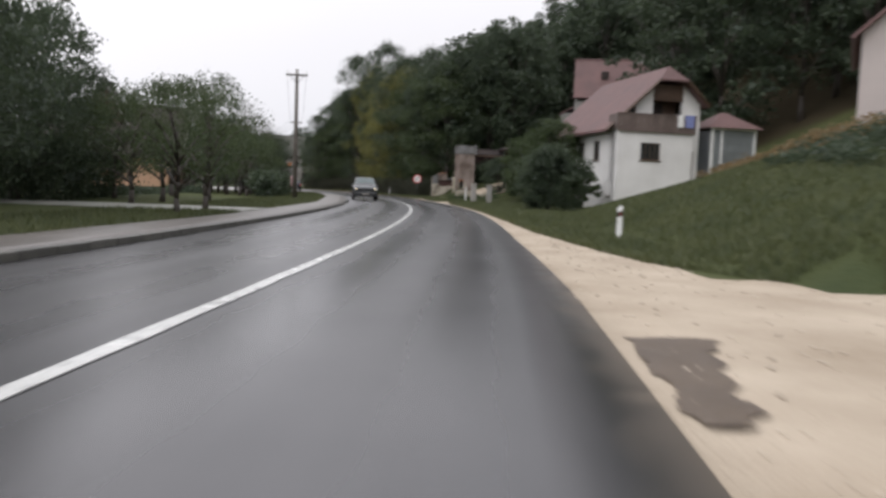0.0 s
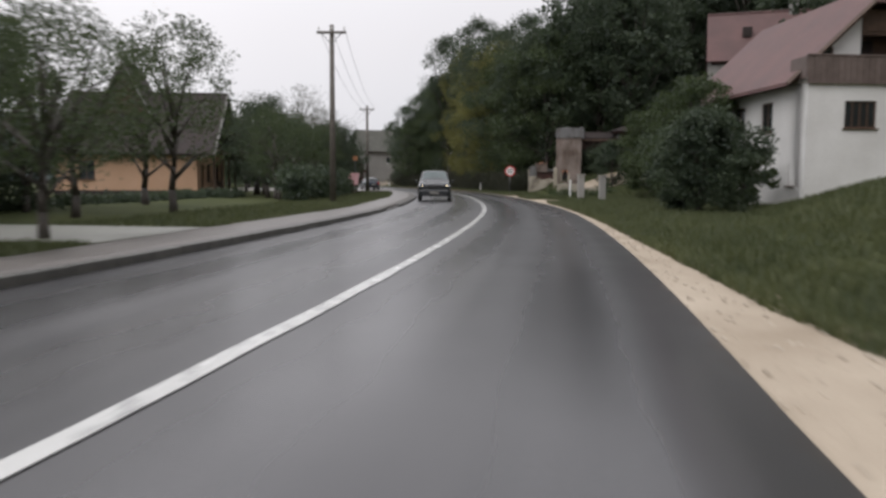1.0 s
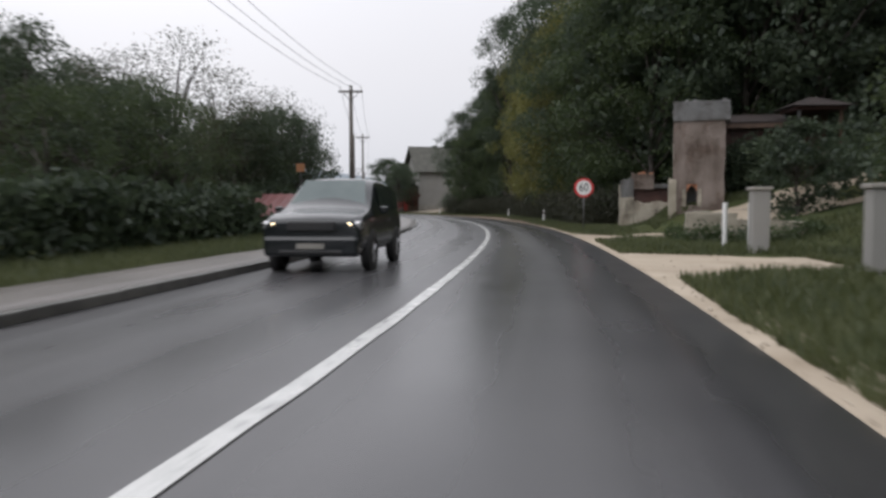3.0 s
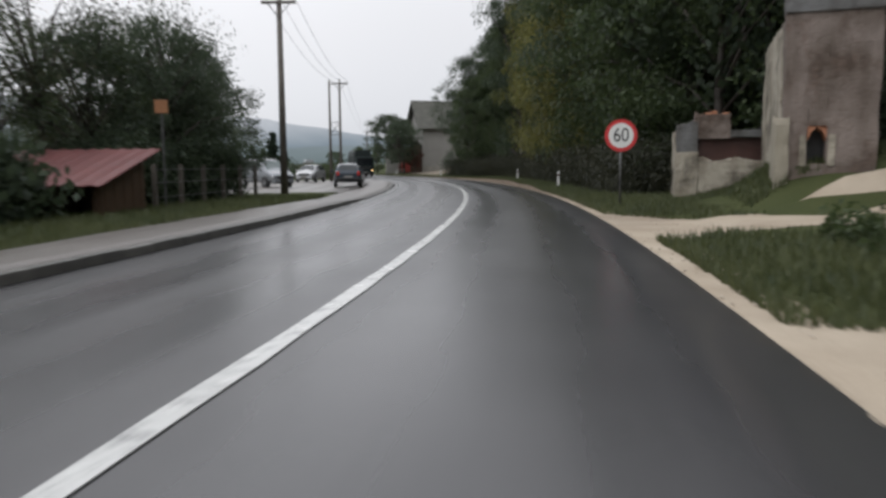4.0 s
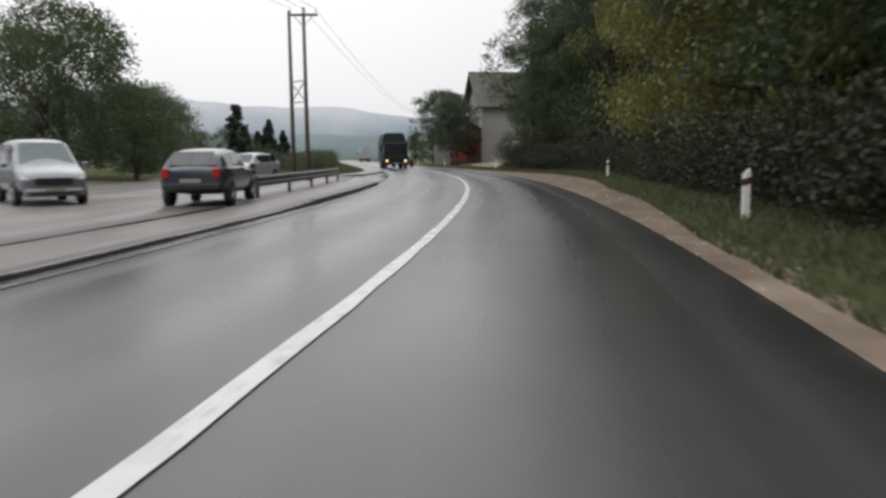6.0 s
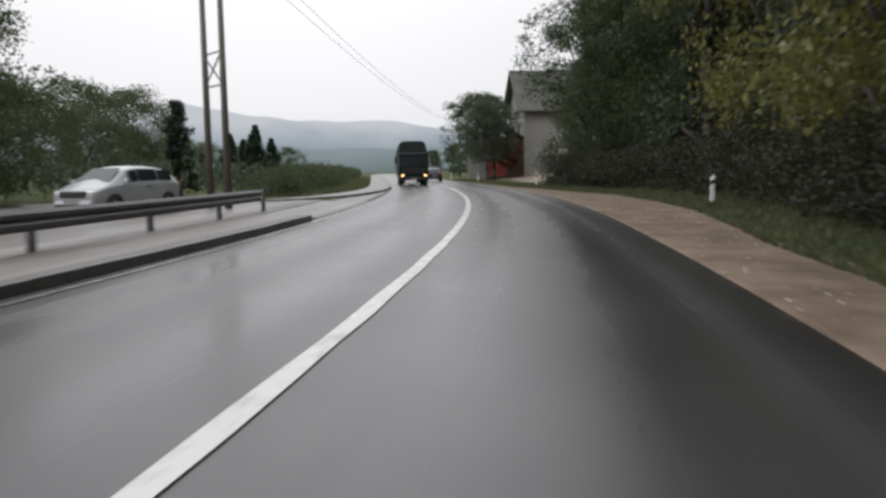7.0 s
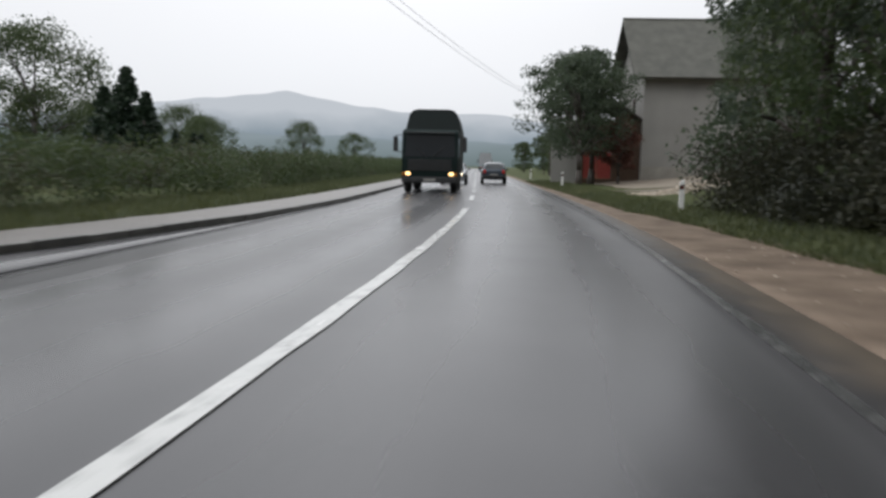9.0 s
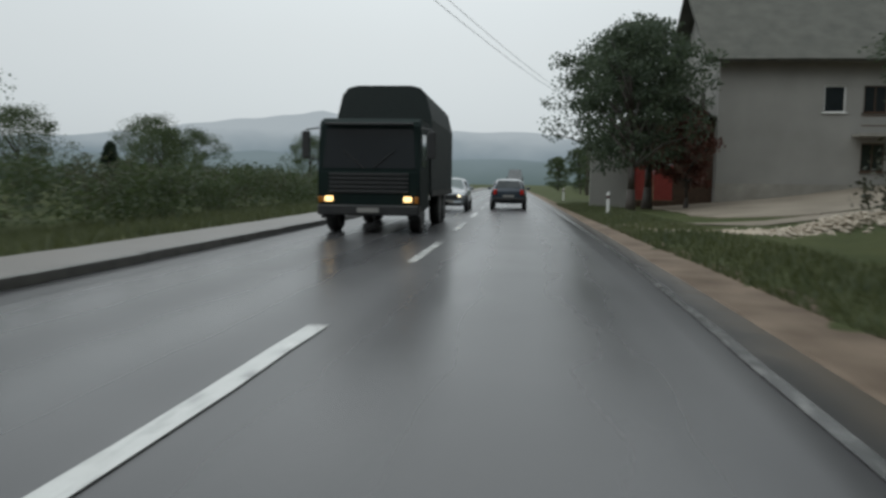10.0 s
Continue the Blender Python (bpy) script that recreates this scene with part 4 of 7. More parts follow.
def undergrowth(name, zone, n, hmax, mat, label, seed, size=0.16, per=30):
    """Low shrubs and weeds, a mass of small leaves; zone gives way and offset."""
    rng = np.random.default_rng(seed)
    c, r = [], []
    for _ in range(n):
        s, o = zone(rng)
        h = rng.uniform(0.1, 1) * hmax
        c.append(road(s, o, ground_z(s, o) + h * 0.75))
        r.append(0.3 + 0.28 * hmax * rng.uniform(0.5, 1))
    v, f = leaf_cloud(np.array(c), np.array(r), per, size, rng, 0.8)
    ob = new(name, quick_mesh(name, v, f, mat))
    return tagged(ob, label, "undergrowth", kind="stuff")


# crown shade at the wood's edge comes from this darkened leaf colour
undergrowth("undergrowth", lambda g: (lambda s: (s, verge_edge(s) + 1.4 + 3.7 * g.uniform()))(g.uniform(90, 160.5)), 1800, 2.5, LEAF_SHADED, "dark tangled undergrowth at the wood's edge", 21, 0.062, 120)
undergrowth("slope_scrub", lambda g: (g.uniform(14, 27), g.uniform(12.5, 17)), 190, 0.6, LEAF_DARK, "low dark scrub on the grass bank", 22, 0.09, 40)
undergrowth("dry_weeds", lambda g: (g.uniform(24, 42), g.uniform(15.5, 25)), 520, 0.5, LEAF_DRY, "dry ochre weeds on the grass bank", 24, 0.08, 40)
undergrowth("wall_weeds", lambda g: (g.uniform(70.9, 73.6), g.uniform(6.2, 10.4)), 150, 0.55, LEAF_MID, "green weeds round the low wall", 25, 0.06, 45)
undergrowth("ivy", lambda g: (g.uniform(82.6, 83.6), g.uniform(11.2, 13.6)), 200, 2.6, LEAF_DARK, "dark ivy and brambles on the end of the ruin", 26, 0.09, 60)
undergrowth("ruin_scrub", lambda g: (g.uniform(68, 92), g.uniform(13.5, 19)), 260, 3.0, LEAF_DARK, "dark overgrown bushes round the ruin", 23)

# ---- bushes and trees on the bank by the white house ----
tree("round_bush", spot(45.5, 8.3), 3.7, 2.0, 0.2, 170, 120, 0.08, LEAF_DARK, "large round dark green bush beside the road", 31, trunk=0.12, category="bush")
tree("round_bush", spot(49.4, 11.2), 2.6, 1.1, 0.2, 50, 50, 0.12, LEAF_MID, "round bush below the white house", 32, trunk=0.08, category="bush")
bank_tree = tree("bank_tree", spot(54, 10.5), 6.2, 2.5, 0.6, 120, 120, 0.085, LEAF_MID, "leafy tree on the bank by the gate", 33, trunk=0.16)
copy_at(bank_tree, 57.5, 11.8, 120, 1.0)
copy_at(bank_tree, 61, 15.0, 220, 1.05)
copy_at(bank_tree, 65.8, 11.6, 300, 0.98)
copy_at(bank_tree, 62.5, 13.0, 20, 0.9)
tree("hedge_bush", spot(78.2, 12.2), 3.6, 1.7, 0.2, 80, 60, 0.1, LEAF_DARK, "dark green bush beside the ruin", 34, trunk=0.08, category="bush")

# ---- trees and hedges of the gardens across the road ----
garden = tree("garden_tree", spot(25.2, -7.0, 0, 0.8), 5.4, 2.3, 1.5, 84, 62, 0.052, LEAF_MID, "thin-leaved fruit tree behind the footway", 41, trunk=0.12, group="fruit trees by the footway")
for s, o, k in [(29.4, -7.4, 0.88), (34.0, -12.0, 0.95), (42.0, -10.7, 1.15), (47.0, -14.0, 1.25), (40, -15, 1.0), (37.5, -11.8, 1.05)]:
    copy_at(garden, s, o, rnd.uniform(0, 360), k)
big = tree("broad_tree", spot(18, -12), 10.5, 4.2, 1.6, 140, 95, 0.11, LEAF_DARK, "broad dark tree over the garden", 42, trunk=0.25, group="broad garden trees")
copy_at(big, 24, -15, 100, 0.9)
for s, o, k in [(33, -36, 0.8), (46, -40, 0.85), (58, -42, 0.8), (72, -44, 0.75), (86, -38, 0.7), (20, -32, 0.8)]:
    copy_at(big, s, o, rnd.uniform(0, 360), k)
for s, o, k in [(70, -14.2, 0.6), (78.5, -16.5, 0.66)]:
    copy_at(big, s, o, rnd.uniform(0, 360), k)
for s, o, k in [(38, -18, 0.85), (33, -16.5, 0.7), (27, -16, 0.7), (41.5, -17.2, 0.58)]:
    copy_at(big, s, o, rnd.uniform(0, 360), k)
undergrowth("garden_thicket", lambda g: (g.uniform(20, 43), g.uniform(-18.5, -15)), 420, 3.4, LEAF_DARK, "dark dense thicket in the garden", 54, 0.1, 70)
copy_at(big, 31, -19, 60, 0.95)
copy_at(big, 40, -24, 160, 0.9)
for s, o, k in [(74, -13, 0.5), (88, -19, 0.6), (86.5, -12.2, 0.55), (89.5, -11.0, 0.58), (92.5, -11.6, 0.6), (94.3, -10.8, 0.52)]:
    copy_at(big, s, o, rnd.uniform(0, 360), k)
for s, o, k in [(60.5, -11.5, 0.8), (64, -12.5, 0.95), (67, -11.4, 0.8), (70.5, -12.2, 0.95), (74.5, -11.4, 1.0), (78, -13.5, 1.1), (85, -14.5, 1.15), (91, -14, 1.15), (81.5, -15.5, 1.1), (88, -12.6, 1.05)]:
    copy_at(garden, s, o, rnd.uniform(0, 360), k)
airy = tree("thin_tree", spot(80.5, -13.6), 8.8, 3.1, 2.0, 96, 40, 0.06, LEAF_BROWN, "tall thin-crowned tree above the garden hedge", 56, trunk=0.16, group="thin-crowned trees")
for s, o, turn, k in [(85.5, -13.2, 70, 1.0), (90.5, -12.8, 200, 0.9), (83.5, -17.5, 310, 1.05), (95, -13.5, 140, 0.95), (75.5, -15.5, 20, 0.85), (93, -11.9, 265, 0.9)]:
    copy_at(airy, s, o, turn, k)
undergrowth("garden_hedge", lambda g: (g.uniform(56, 79.5), g.uniform(-10.6, -9.4)), 330, 2.2, LEAF_DARK, "dark overgrown garden hedge", 43)
undergrowth("roadside_thicket", lambda g: (g.uniform(84.5, 95.5), g.uniform(-12.5, -9.6)), 330, 2.6, LEAF_DARK, "dark dense thicket before the yard", 50, 0.1, 60)
undergrowth("low_garden_hedge", lambda g: (g.uniform(-5, 17), g.uniform(-13, -11.6)), 150, 1.4, LEAF_DARK, "dark low hedge in front of the gardens", 44, 0.1, 60)
undergrowth("flower_border", lambda g: (g.uniform(40, 72), g.uniform(-17.4, -16.2)), 260, 0.5, LEAF_DARK, "low dark border plants below the house wall", 53, 0.08, 50)
yard_tree = tree("yard_tree", spot(140, -24), 10.4, 5.4, 1.4, 160, 110, 0.11, LEAF_MID, "large round tree behind the yard", 45, trunk=0.25)
copy_at(yard_tree, 124, -30, 80, 0.7)
copy_at(yard_tree, 131.5, -21.5, 310, 0.82)
copy_at(yard_tree, 136, -18.5, 60, 0.55)
copy_at(yard_tree, 156, -38, 190, 0.75)
copy_at(yard_tree, 168, -28, 40, 0.85)
copy_at(yard_tree, 187, -29, 250, 0.98)
copy_at(yard_tree, 178, -36, 130, 0.9)
copy_at(yard_tree, 112, -34, 20, 0.7)
cypress = tree("cypress", spot(147, -14.6), 4.9, 0.8, 0.3, 60, 50, 0.11, NEEDLE, "dark narrow conifer by the yard", 46, "column", 0.1, "dark conifers by the fields", "conifer")
spruce = tree("spruce", spot(168.6, -14.4), 4.9, 1.3, 0.7, 260, 34, 0.10, NEEDLE, "dark pointed spruce behind the field hedge", 47, "cone", 0.16, "dark conifers by the fields", "conifer")
for s, o, k in [(170.2, -15.6, 0.85), (167.3, -13.0, 0.8), (172, -17, 0.95), (190, -19, 0.6), (194, -21, 0.7), (203, -26, 0.75)]:
    copy_at(spruce, s, o, rnd.uniform(0, 360), k)
for s, o, k in [(160, -24, 0.5), (190, -30, 0.55), (205, -34, 0.6), (215, -28, 0.5), (170, -40, 0.7), (230, -36, 0.7), (250, -40, 0.7), (270, -30, 0.7), (300, -26, 0.7)]:
    copy_at(yard_tree, s, o, rnd.uniform(0, 360), k)
undergrowth("field_hedge", lambda g: (g.uniform(143, 300), -8.3 - 2.6 * g.uniform() ** 2), 700, 1.9, LEAF_MID, "green field hedge and tall weeds behind the footway", 48, 0.06, 110)
undergrowth("dark_field_hedge", lambda g: (g.uniform(143, 300), -9.0 - 2.6 * g.uniform() ** 2), 420, 2.0, LEAF_BROWN, "brownish brambles in the field hedge", 55, 0.06, 100)
undergrowth("field_scrub", lambda g: (g.uniform(139, 300), -12 - 14 * g.uniform()), 700, 2.3, LEAF_DARK, "dark scrub at the edge of the fields", 49)
# beyond the wood, by the grey house
house_tree = tree("house_tree", spot(188, 6.9), 8.2, 2.7, 2.1, 130, 85, 0.09, LEAF_DARK, "tall dark leafy tree beside the grey house", 51, trunk=0.2)
copy_at(house_tree, 191.5, 8.2, 100, 1.2)
copy_at(house_tree, 204.5, 7.9, 200, 1.4)
for s, o, k in [(175.5, 14.6, 0.74), (171, 14.0, 0.74), (166.5, 13.0, 0.74), (172, 19, 0.95)]:
    copy_at(edge[rnd.choice([0, 1])], s, o, rnd.uniform(0, 360), k)
undergrowth("corner_scrub", lambda g: (g.uniform(163, 176), g.uniform(12.0, 15.5)), 260, 2.2, LEAF_SHADED, "dark scrub below the last trees of the wood", 27, 0.1, 60)
copy_at(forest[3], 207, 24, 30, 0.9)
copy_at(forest[0], 209, 18, 80, 0.85)
tree("plum_tree", spot(191, 10.0), 4.6, 1.6, 1.2, 60, 45, 0.12, LEAF_RED, "reddish-leaved plum tree by the house", 52, trunk=0.1)
for s, o, k in [(216, 12, 0.5), (226, 10, 0.5), (238, 12, 0.55), (250, 10, 0.5), (264, 12, 0.55), (280, 9, 0.5), (300, 10, 0.55)]:
    copy_at(forest[1], s, o, rnd.uniform(0, 360), k)


# ---- grass and stones ----
def grass(name, zone, n, h, label, seed):
    rng = np.random.default_rng(seed)
    so = np.array([zone(rng) for _ in range(n)])
    z = rise(so[:, 0], so[:, 1])
    p = np.array([road(a, b, c) for (a, b), c in zip(so, z)])
    p[:, 2] += np.clip((np.abs(so[:, 1]) - 8) / 10, 0, 1) * np.array([0.35 * noise.noise((a * 0.12, b * 0.12, 3.0)) for a, b in p[:, :2]])
    t = rng.uniform(0, 2 * math.pi, n)
    w = rng.uniform(0.012, 0.03, n)[:, None]
    hh = h * rng.uniform(0.4, 1.2, n)[:, None]
    side = np.stack([np.cos(t), np.sin(t), 0 * t], 1)
    bend = np.stack([-np.sin(t), np.cos(t), 0 * t], 1) * hh * rng.uniform(0.1, 0.7, (n, 1))
    v = np.stack([p - side * w, p + side * w, p + bend + np.array([0, 0, 1]) * hh], 1).reshape(-1, 3)
    ob = new(name, quick_mesh(name, v, np.arange(len(v)).reshape(-1, 3), BLADE))
    return tagged(ob, label, "grass", kind="stuff")


def verge_zone(a, b, width):
    def z(g):
        s = g.uniform(a, b)
        return s, verge_edge(s) + width * g.uniform() ** 1.6 - 0.4
    return z


grass("verge_grass", verge_zone(1, 75, 10.0), 130000, 0.2, "wet green grass of the roadside verge", 61)
grass("bank_grass", lambda g: (g.uniform(81.2, 92), g.uniform(4.3, 11.5)), 26000, 0.2, "wet grass on the bank below the ruin", 65)
grass("wood_edge_grass", verge_zone(80, 200, 2.4), 55000, 0.15, "wet grass strip below the wood", 62)
grass("lawn_grass", lambda g: (lambda s: (s, -5.75 - 4.5 * g.uniform() ** 1.5))(g.uniform(14, 28.5) if g.uniform() < 0.2 else g.uniform(33.5, 94)), 45000, 0.16, "wet lawn behind the footway", 63)
grass("field_grass", lambda g: (lambda s: (s, kerb2(s) - 1.6 - 3.2 * g.uniform()))(g.uniform(143, 240)), 40000, 0.22, "wet grass between footway and hedge", 64)


def pebbles():
    rng = np.random.default_rng(9)
    verts, faces = [], []
    for _ in range(2600):
        s = 2 + 148 * rng.uniform() ** 2.6
        a, b = right_edge(s), verge_edge(s)
        o = a + (b - a) * rng.uniform(0.02, 1.0)
        r = rng.uniform(0.008, 0.03)
        c = road(s, o, -0.012 + r * 0.3)
        k = len(verts)
        for d in ((1, 0, 0), (0, 1, 0), (-1, 0, 0), (0, -1, 0), (0, 0, 0.7), (0, 0, -0.7)):
            verts.append(c + Vector(d) * r * rng.uniform(0.7, 1.3))
        for i in range(4):
            j = (i + 1) % 4
            faces += [(k + i, k + j, k + 4), (k + j, k + i, k + 5)]
    return tagged(raw("pebbles", verts, faces, STONE), "loose pale stones on the shoulder", "stones", kind="stuff")


pebbles()


def rubble_heap():
    """A low heap of pale stones and broken concrete beside the track."""
    rng = np.random.default_rng(31)
    verts, faces = [], []
    for _ in range(700):
        a, r = rng.normal(), rng.normal()
        u, v = 1.1 * a, 0.8 * r
        h = 0.32 * math.exp(-0.5 * (a * a + r * r))
        s, o = 172.6 + v, 10.0 + u
        k, size = len(verts), rng.uniform(0.03, 0.1)
        c = road(s, o, ground_z(s, o) + h * rng.uniform(0.2, 1.0))
        for d in ((1, 0, 0), (0, 1, 0), (-1, 0, 0), (0, -1, 0), (0, 0, 0.7), (0, 0, -0.7)):
            verts.append(c + Vector(d) * size * rng.uniform(0.6, 1.3))
        for i in range(4):
            j = (i + 1) % 4
            faces += [(k + i, k + j, k + 4), (k + j, k + i, k + 5)]
    return tagged(raw("rubble", verts, faces, STONE), "low heap of pale rubble beside the track", "rubble", kind="stuff")


rubble_heap()


# ---- houses ----
def gable_roof(parent, x0, x1, y0, y1, zeave, zridge, mat, over=0.5, thick=0.14, along_y=True, label=""):
    """Two roof slopes and a ridge cap over a plan, the ridge along y or along x."""
    c = (x0 + x1) / 2 if along_y else (y0 + y1) / 2
    half = (x1 - x0) / 2 if along_y else (y1 - y0) / 2
    drop = (zridge - zeave) / half * over
    for side in (-1, 1):
        bm = bmesh.new()
        if along_y:
            e = c + side * (half + over)
            pts = [(e, y0 - over, zeave - drop), (e, y1 + over, zeave - drop), (c, y1 + over, zridge), (c, y0 - over, zridge)]
        else:
            e = c + side * (half + over)
            pts = [(x0 - over, e, zeave - drop), (x1 + over, e, zeave - drop), (x1 + over, c, zridge), (x0 - over, c, zridge)]
        if (side > 0) != along_y:
            pts = pts[::-1]
        slab(bm, *pts, thick)
        bmesh.ops.subdivide_edges(bm, edges=bm.edges[:], cuts=5, use_grid_fill=True)
        for v in bm.verts:
            v.co.z += 0.02 * noise.noise(v.co * 1.7)
        part("roof", bm, mat, parent, label)
    bm = bmesh.new()
    if along_y:
        rod(bm, (c, y0 - over, zridge + 0.01), (c, y1 + over, zridge + 0.01), 0.1, n=8)
    else:
        rod(bm, (x0 - over, c, zridge + 0.01), (x1 + over, c, zridge + 0.01), 0.1, n=8)
    part("ridge_cap", bm, mat, parent)


SIDE = Matrix(((0, 1, 0, 0), (1, 0, 0, 0), (0, 0, 1, 0), (0, 0, 0, 1)))  # swaps x and y, for walls along y


HOUSE = place(48.0, 13.1, 0.6, 8)


def white_house():
    h = thing("white_house", HOUSE, "white rendered house with a steep red tiled roof and dark balcony", "house")
    F, W = 4.65, 5.2
    # ground-floor block that carries the terrace
    win = (1.6, 2.95, 2.85, 3.95)
    part("front_wall", wall(bmesh.new(), 0, W, -0.9, F, 0, 0.3, [win]), WHITEWALL, h, "white rendered ground-floor front")
    window(h, *win, 0, mullions=3, frame_mat=TIMBER)
    for x in (0, W - 0.3):
        part("block_side", boxed(x, x + 0.3, 0.302, 1.2, -0.9, F), WHITEWALL, h)
    part("terrace_floor", boxed(-0.05, W + 0.05, -0.05, 1.2, F + 0.002, F + 0.16), CONCRETE, h)
    # long side wall towards the road
    holes = [(0.75, 1.3, 0.5, 1.4), (2.75, 3.75, 2.85, 4.15), (5.35, 6.45, 2.85, 4.15)]
    bm = wall(bmesh.new(), 0.302, 11.3, -0.9, F, 0, 0.3, holes)
    bm.transform(SIDE)
    part("side_wall", bm, WHITEWALL, h, "white rendered side with narrow windows")
    for q in holes:
        window(h, *q, 0, SIDE, mullions=0 if q[0] < 1 else 1, frame_mat=TIMBER)
    part("side_wall", boxed(5.998, 6.298, 1.502, 11.3, -0.9, F + 0.098), WHITEWALL, h)
    part("back_wall", boxed(0.302, 5.996, 11.0, 11.3, -0.9, F), WHITEWALL, h)
    part("back_gable", prism(bmesh.new(), [(0.1, F + 0.004), (6.3, F + 0.004), (6.3, 6.5), (3.95, 8.6)], 11.0, 11.3), WHITEWALL, h)
    # upper front with the clipped, lop-sided gable
    y, c, za, k = 1.2, 3.95, 9.05, 0.94
    part("upper_wall", prism(bmesh.new(), [(0.1, F + 0.162), (2.9, F + 0.162), (2.9, za - 1.1 * k - 0.18), (0.1, za - 3.9 * k - 0.12)], y, y + 0.25), WHITEWALL, h, "white upper front")
    part("upper_wall", prism(bmesh.new(), [(5.0, F + 0.162), (6.3, F + 0.162), (6.3, za - 2.35 * k - 0.18), (5.0, za - 1.05 * k - 0.18)], y, y + 0.25), WHITEWALL, h, "white upper front")
    part("right_wall", wall(bmesh.new(), W + 0.004, 6.3, -0.9, F + 0.158, y, 0.3), WHITEWALL, h)
    part("side_wall", boxed(5.998, 6.298, 1.502, 11.3, F + 0.1, 6.4), WHITEWALL, h)
    window(h, 1.0, 1.65, F + 0.95, F + 1.65, y - 0.13, mullions=0, frame_mat=TIMBER)
    for i in range(9):
        x = 2.91 + i * 0.232
        top = za - 0.32 - max(abs(x + 0.11 - c), 0.95) * k
        part("gable_board", boxed(x, x + 0.22, y - 0.05 - 0.012 * (i % 2), y + 0.1, F + 2.3, top), TIMBER, h)
    part("loggia_back", boxed(2.8, 5.1, y + 1.1, y + 1.2, F + 0.2, F + 2.9), TIMBER, h)
    part("loggia_lintel", boxed(2.9, 5.0, y, y + 0.25, F + 2.15, F + 2.295), TIMBER, h)
    part("door", boxed(3.3, 4.1, y + 1.02, y + 1.09, F + 0.2, F + 2.1, bevel=0.02), DARKROOF, h, "dark balcony door")
    zk = za - 1.0 * k
    for side, far in ((-1, 4.6), (1, 2.6)):
        e, ze, q = c + side * far, za - far * k, c + side * 1.0
        bm = bmesh.new()
        top = [bm.verts.new(p) for p in ((e, 0.45, ze), (q, 0.45, zk), (c, 1.25, za), (c, 11.9, za), (e, 11.9, ze))]
        low = [bm.verts.new(v.co - Vector((0, 0, 0.16))) for v in top]
        bm.faces.new(top)
        bm.faces.new(low[::-1])
        for i in range(5):
            j = (i + 1) % 5
            bm.faces.new((top[i], top[j], low[j], low[i]))
        part("gable_roof", bm, REDROOF, h)
        part("bargeboard", rod(bmesh.new(), (e, 0.42, ze - 0.1), (q, 0.42, zk - 0.1), 0.1, n=4), TIMBER, h)
    bm = bmesh.new()
    top = [bm.verts.new(p) for p in ((c - 1.02, 0.42, zk - 0.02), (c + 1.02, 0.42, zk - 0.02), (c, 1.3, za + 0.02))]
    low = [bm.verts.new(v.co - Vector((0, 0, 0.12))) for v in top]
    bm.faces.new(top)
    bm.faces.new(low[::-1])
    for i in range(3):
        bm.faces.new((top[i], top[(i + 1) % 3], low[(i + 1) % 3], low[i]))
    part("clipped_gable", bm, REDROOF, h)
    # balcony boards, side rails and washing
    for i in range(21):
        part("balcony_board", boxed(-0.1 + i * 0.257, 0.135 + i * 0.257, -0.16, -0.11 - 0.01 * (i % 2), F - 0.05, F + 1.05), GREYTIMBER, h)
    part("balcony_rail", boxed(-0.14, W + 0.14, -0.2, -0.04, F + 1.053, F + 1.12, bevel=0.01), GREYTIMBER, h)
    for x in (-0.14, W + 0.09):
        part("balcony_side", boxed(x, x + 0.05, -0.1, 1.15, F + 0.17, F + 1.05), GREYTIMBER, h)
    cloth = material("blue_washed_cloth", (0.12, 0.15, 0.35), (0.25, 0.28, 0.5), 5, 0.8)
    for x0, x1, m in ((3.95, 4.35, WHITEPAINT), (4.5, 5.1, cloth)):
        bm = boxed(x0, x1, -0.235, -0.205, F + 0.35, F + 1.13)
        bmesh.ops.subdivide_edges(bm, edges=bm.edges[:], cuts=3, use_grid_fill=True)
        for v in bm.verts:
            v.co.y += 0.02 * math.sin(v.co.x * 16 + v.co.z * 3)
        part("hung_cloth", bm, m, h, "washing hung over the balcony")
    part("side_door", boxed(5.35, 5.95, y - 0.06, y - 0.01, 1.4, 3.6, bevel=0.01), TIMBER, h, "dark board door")
    return h


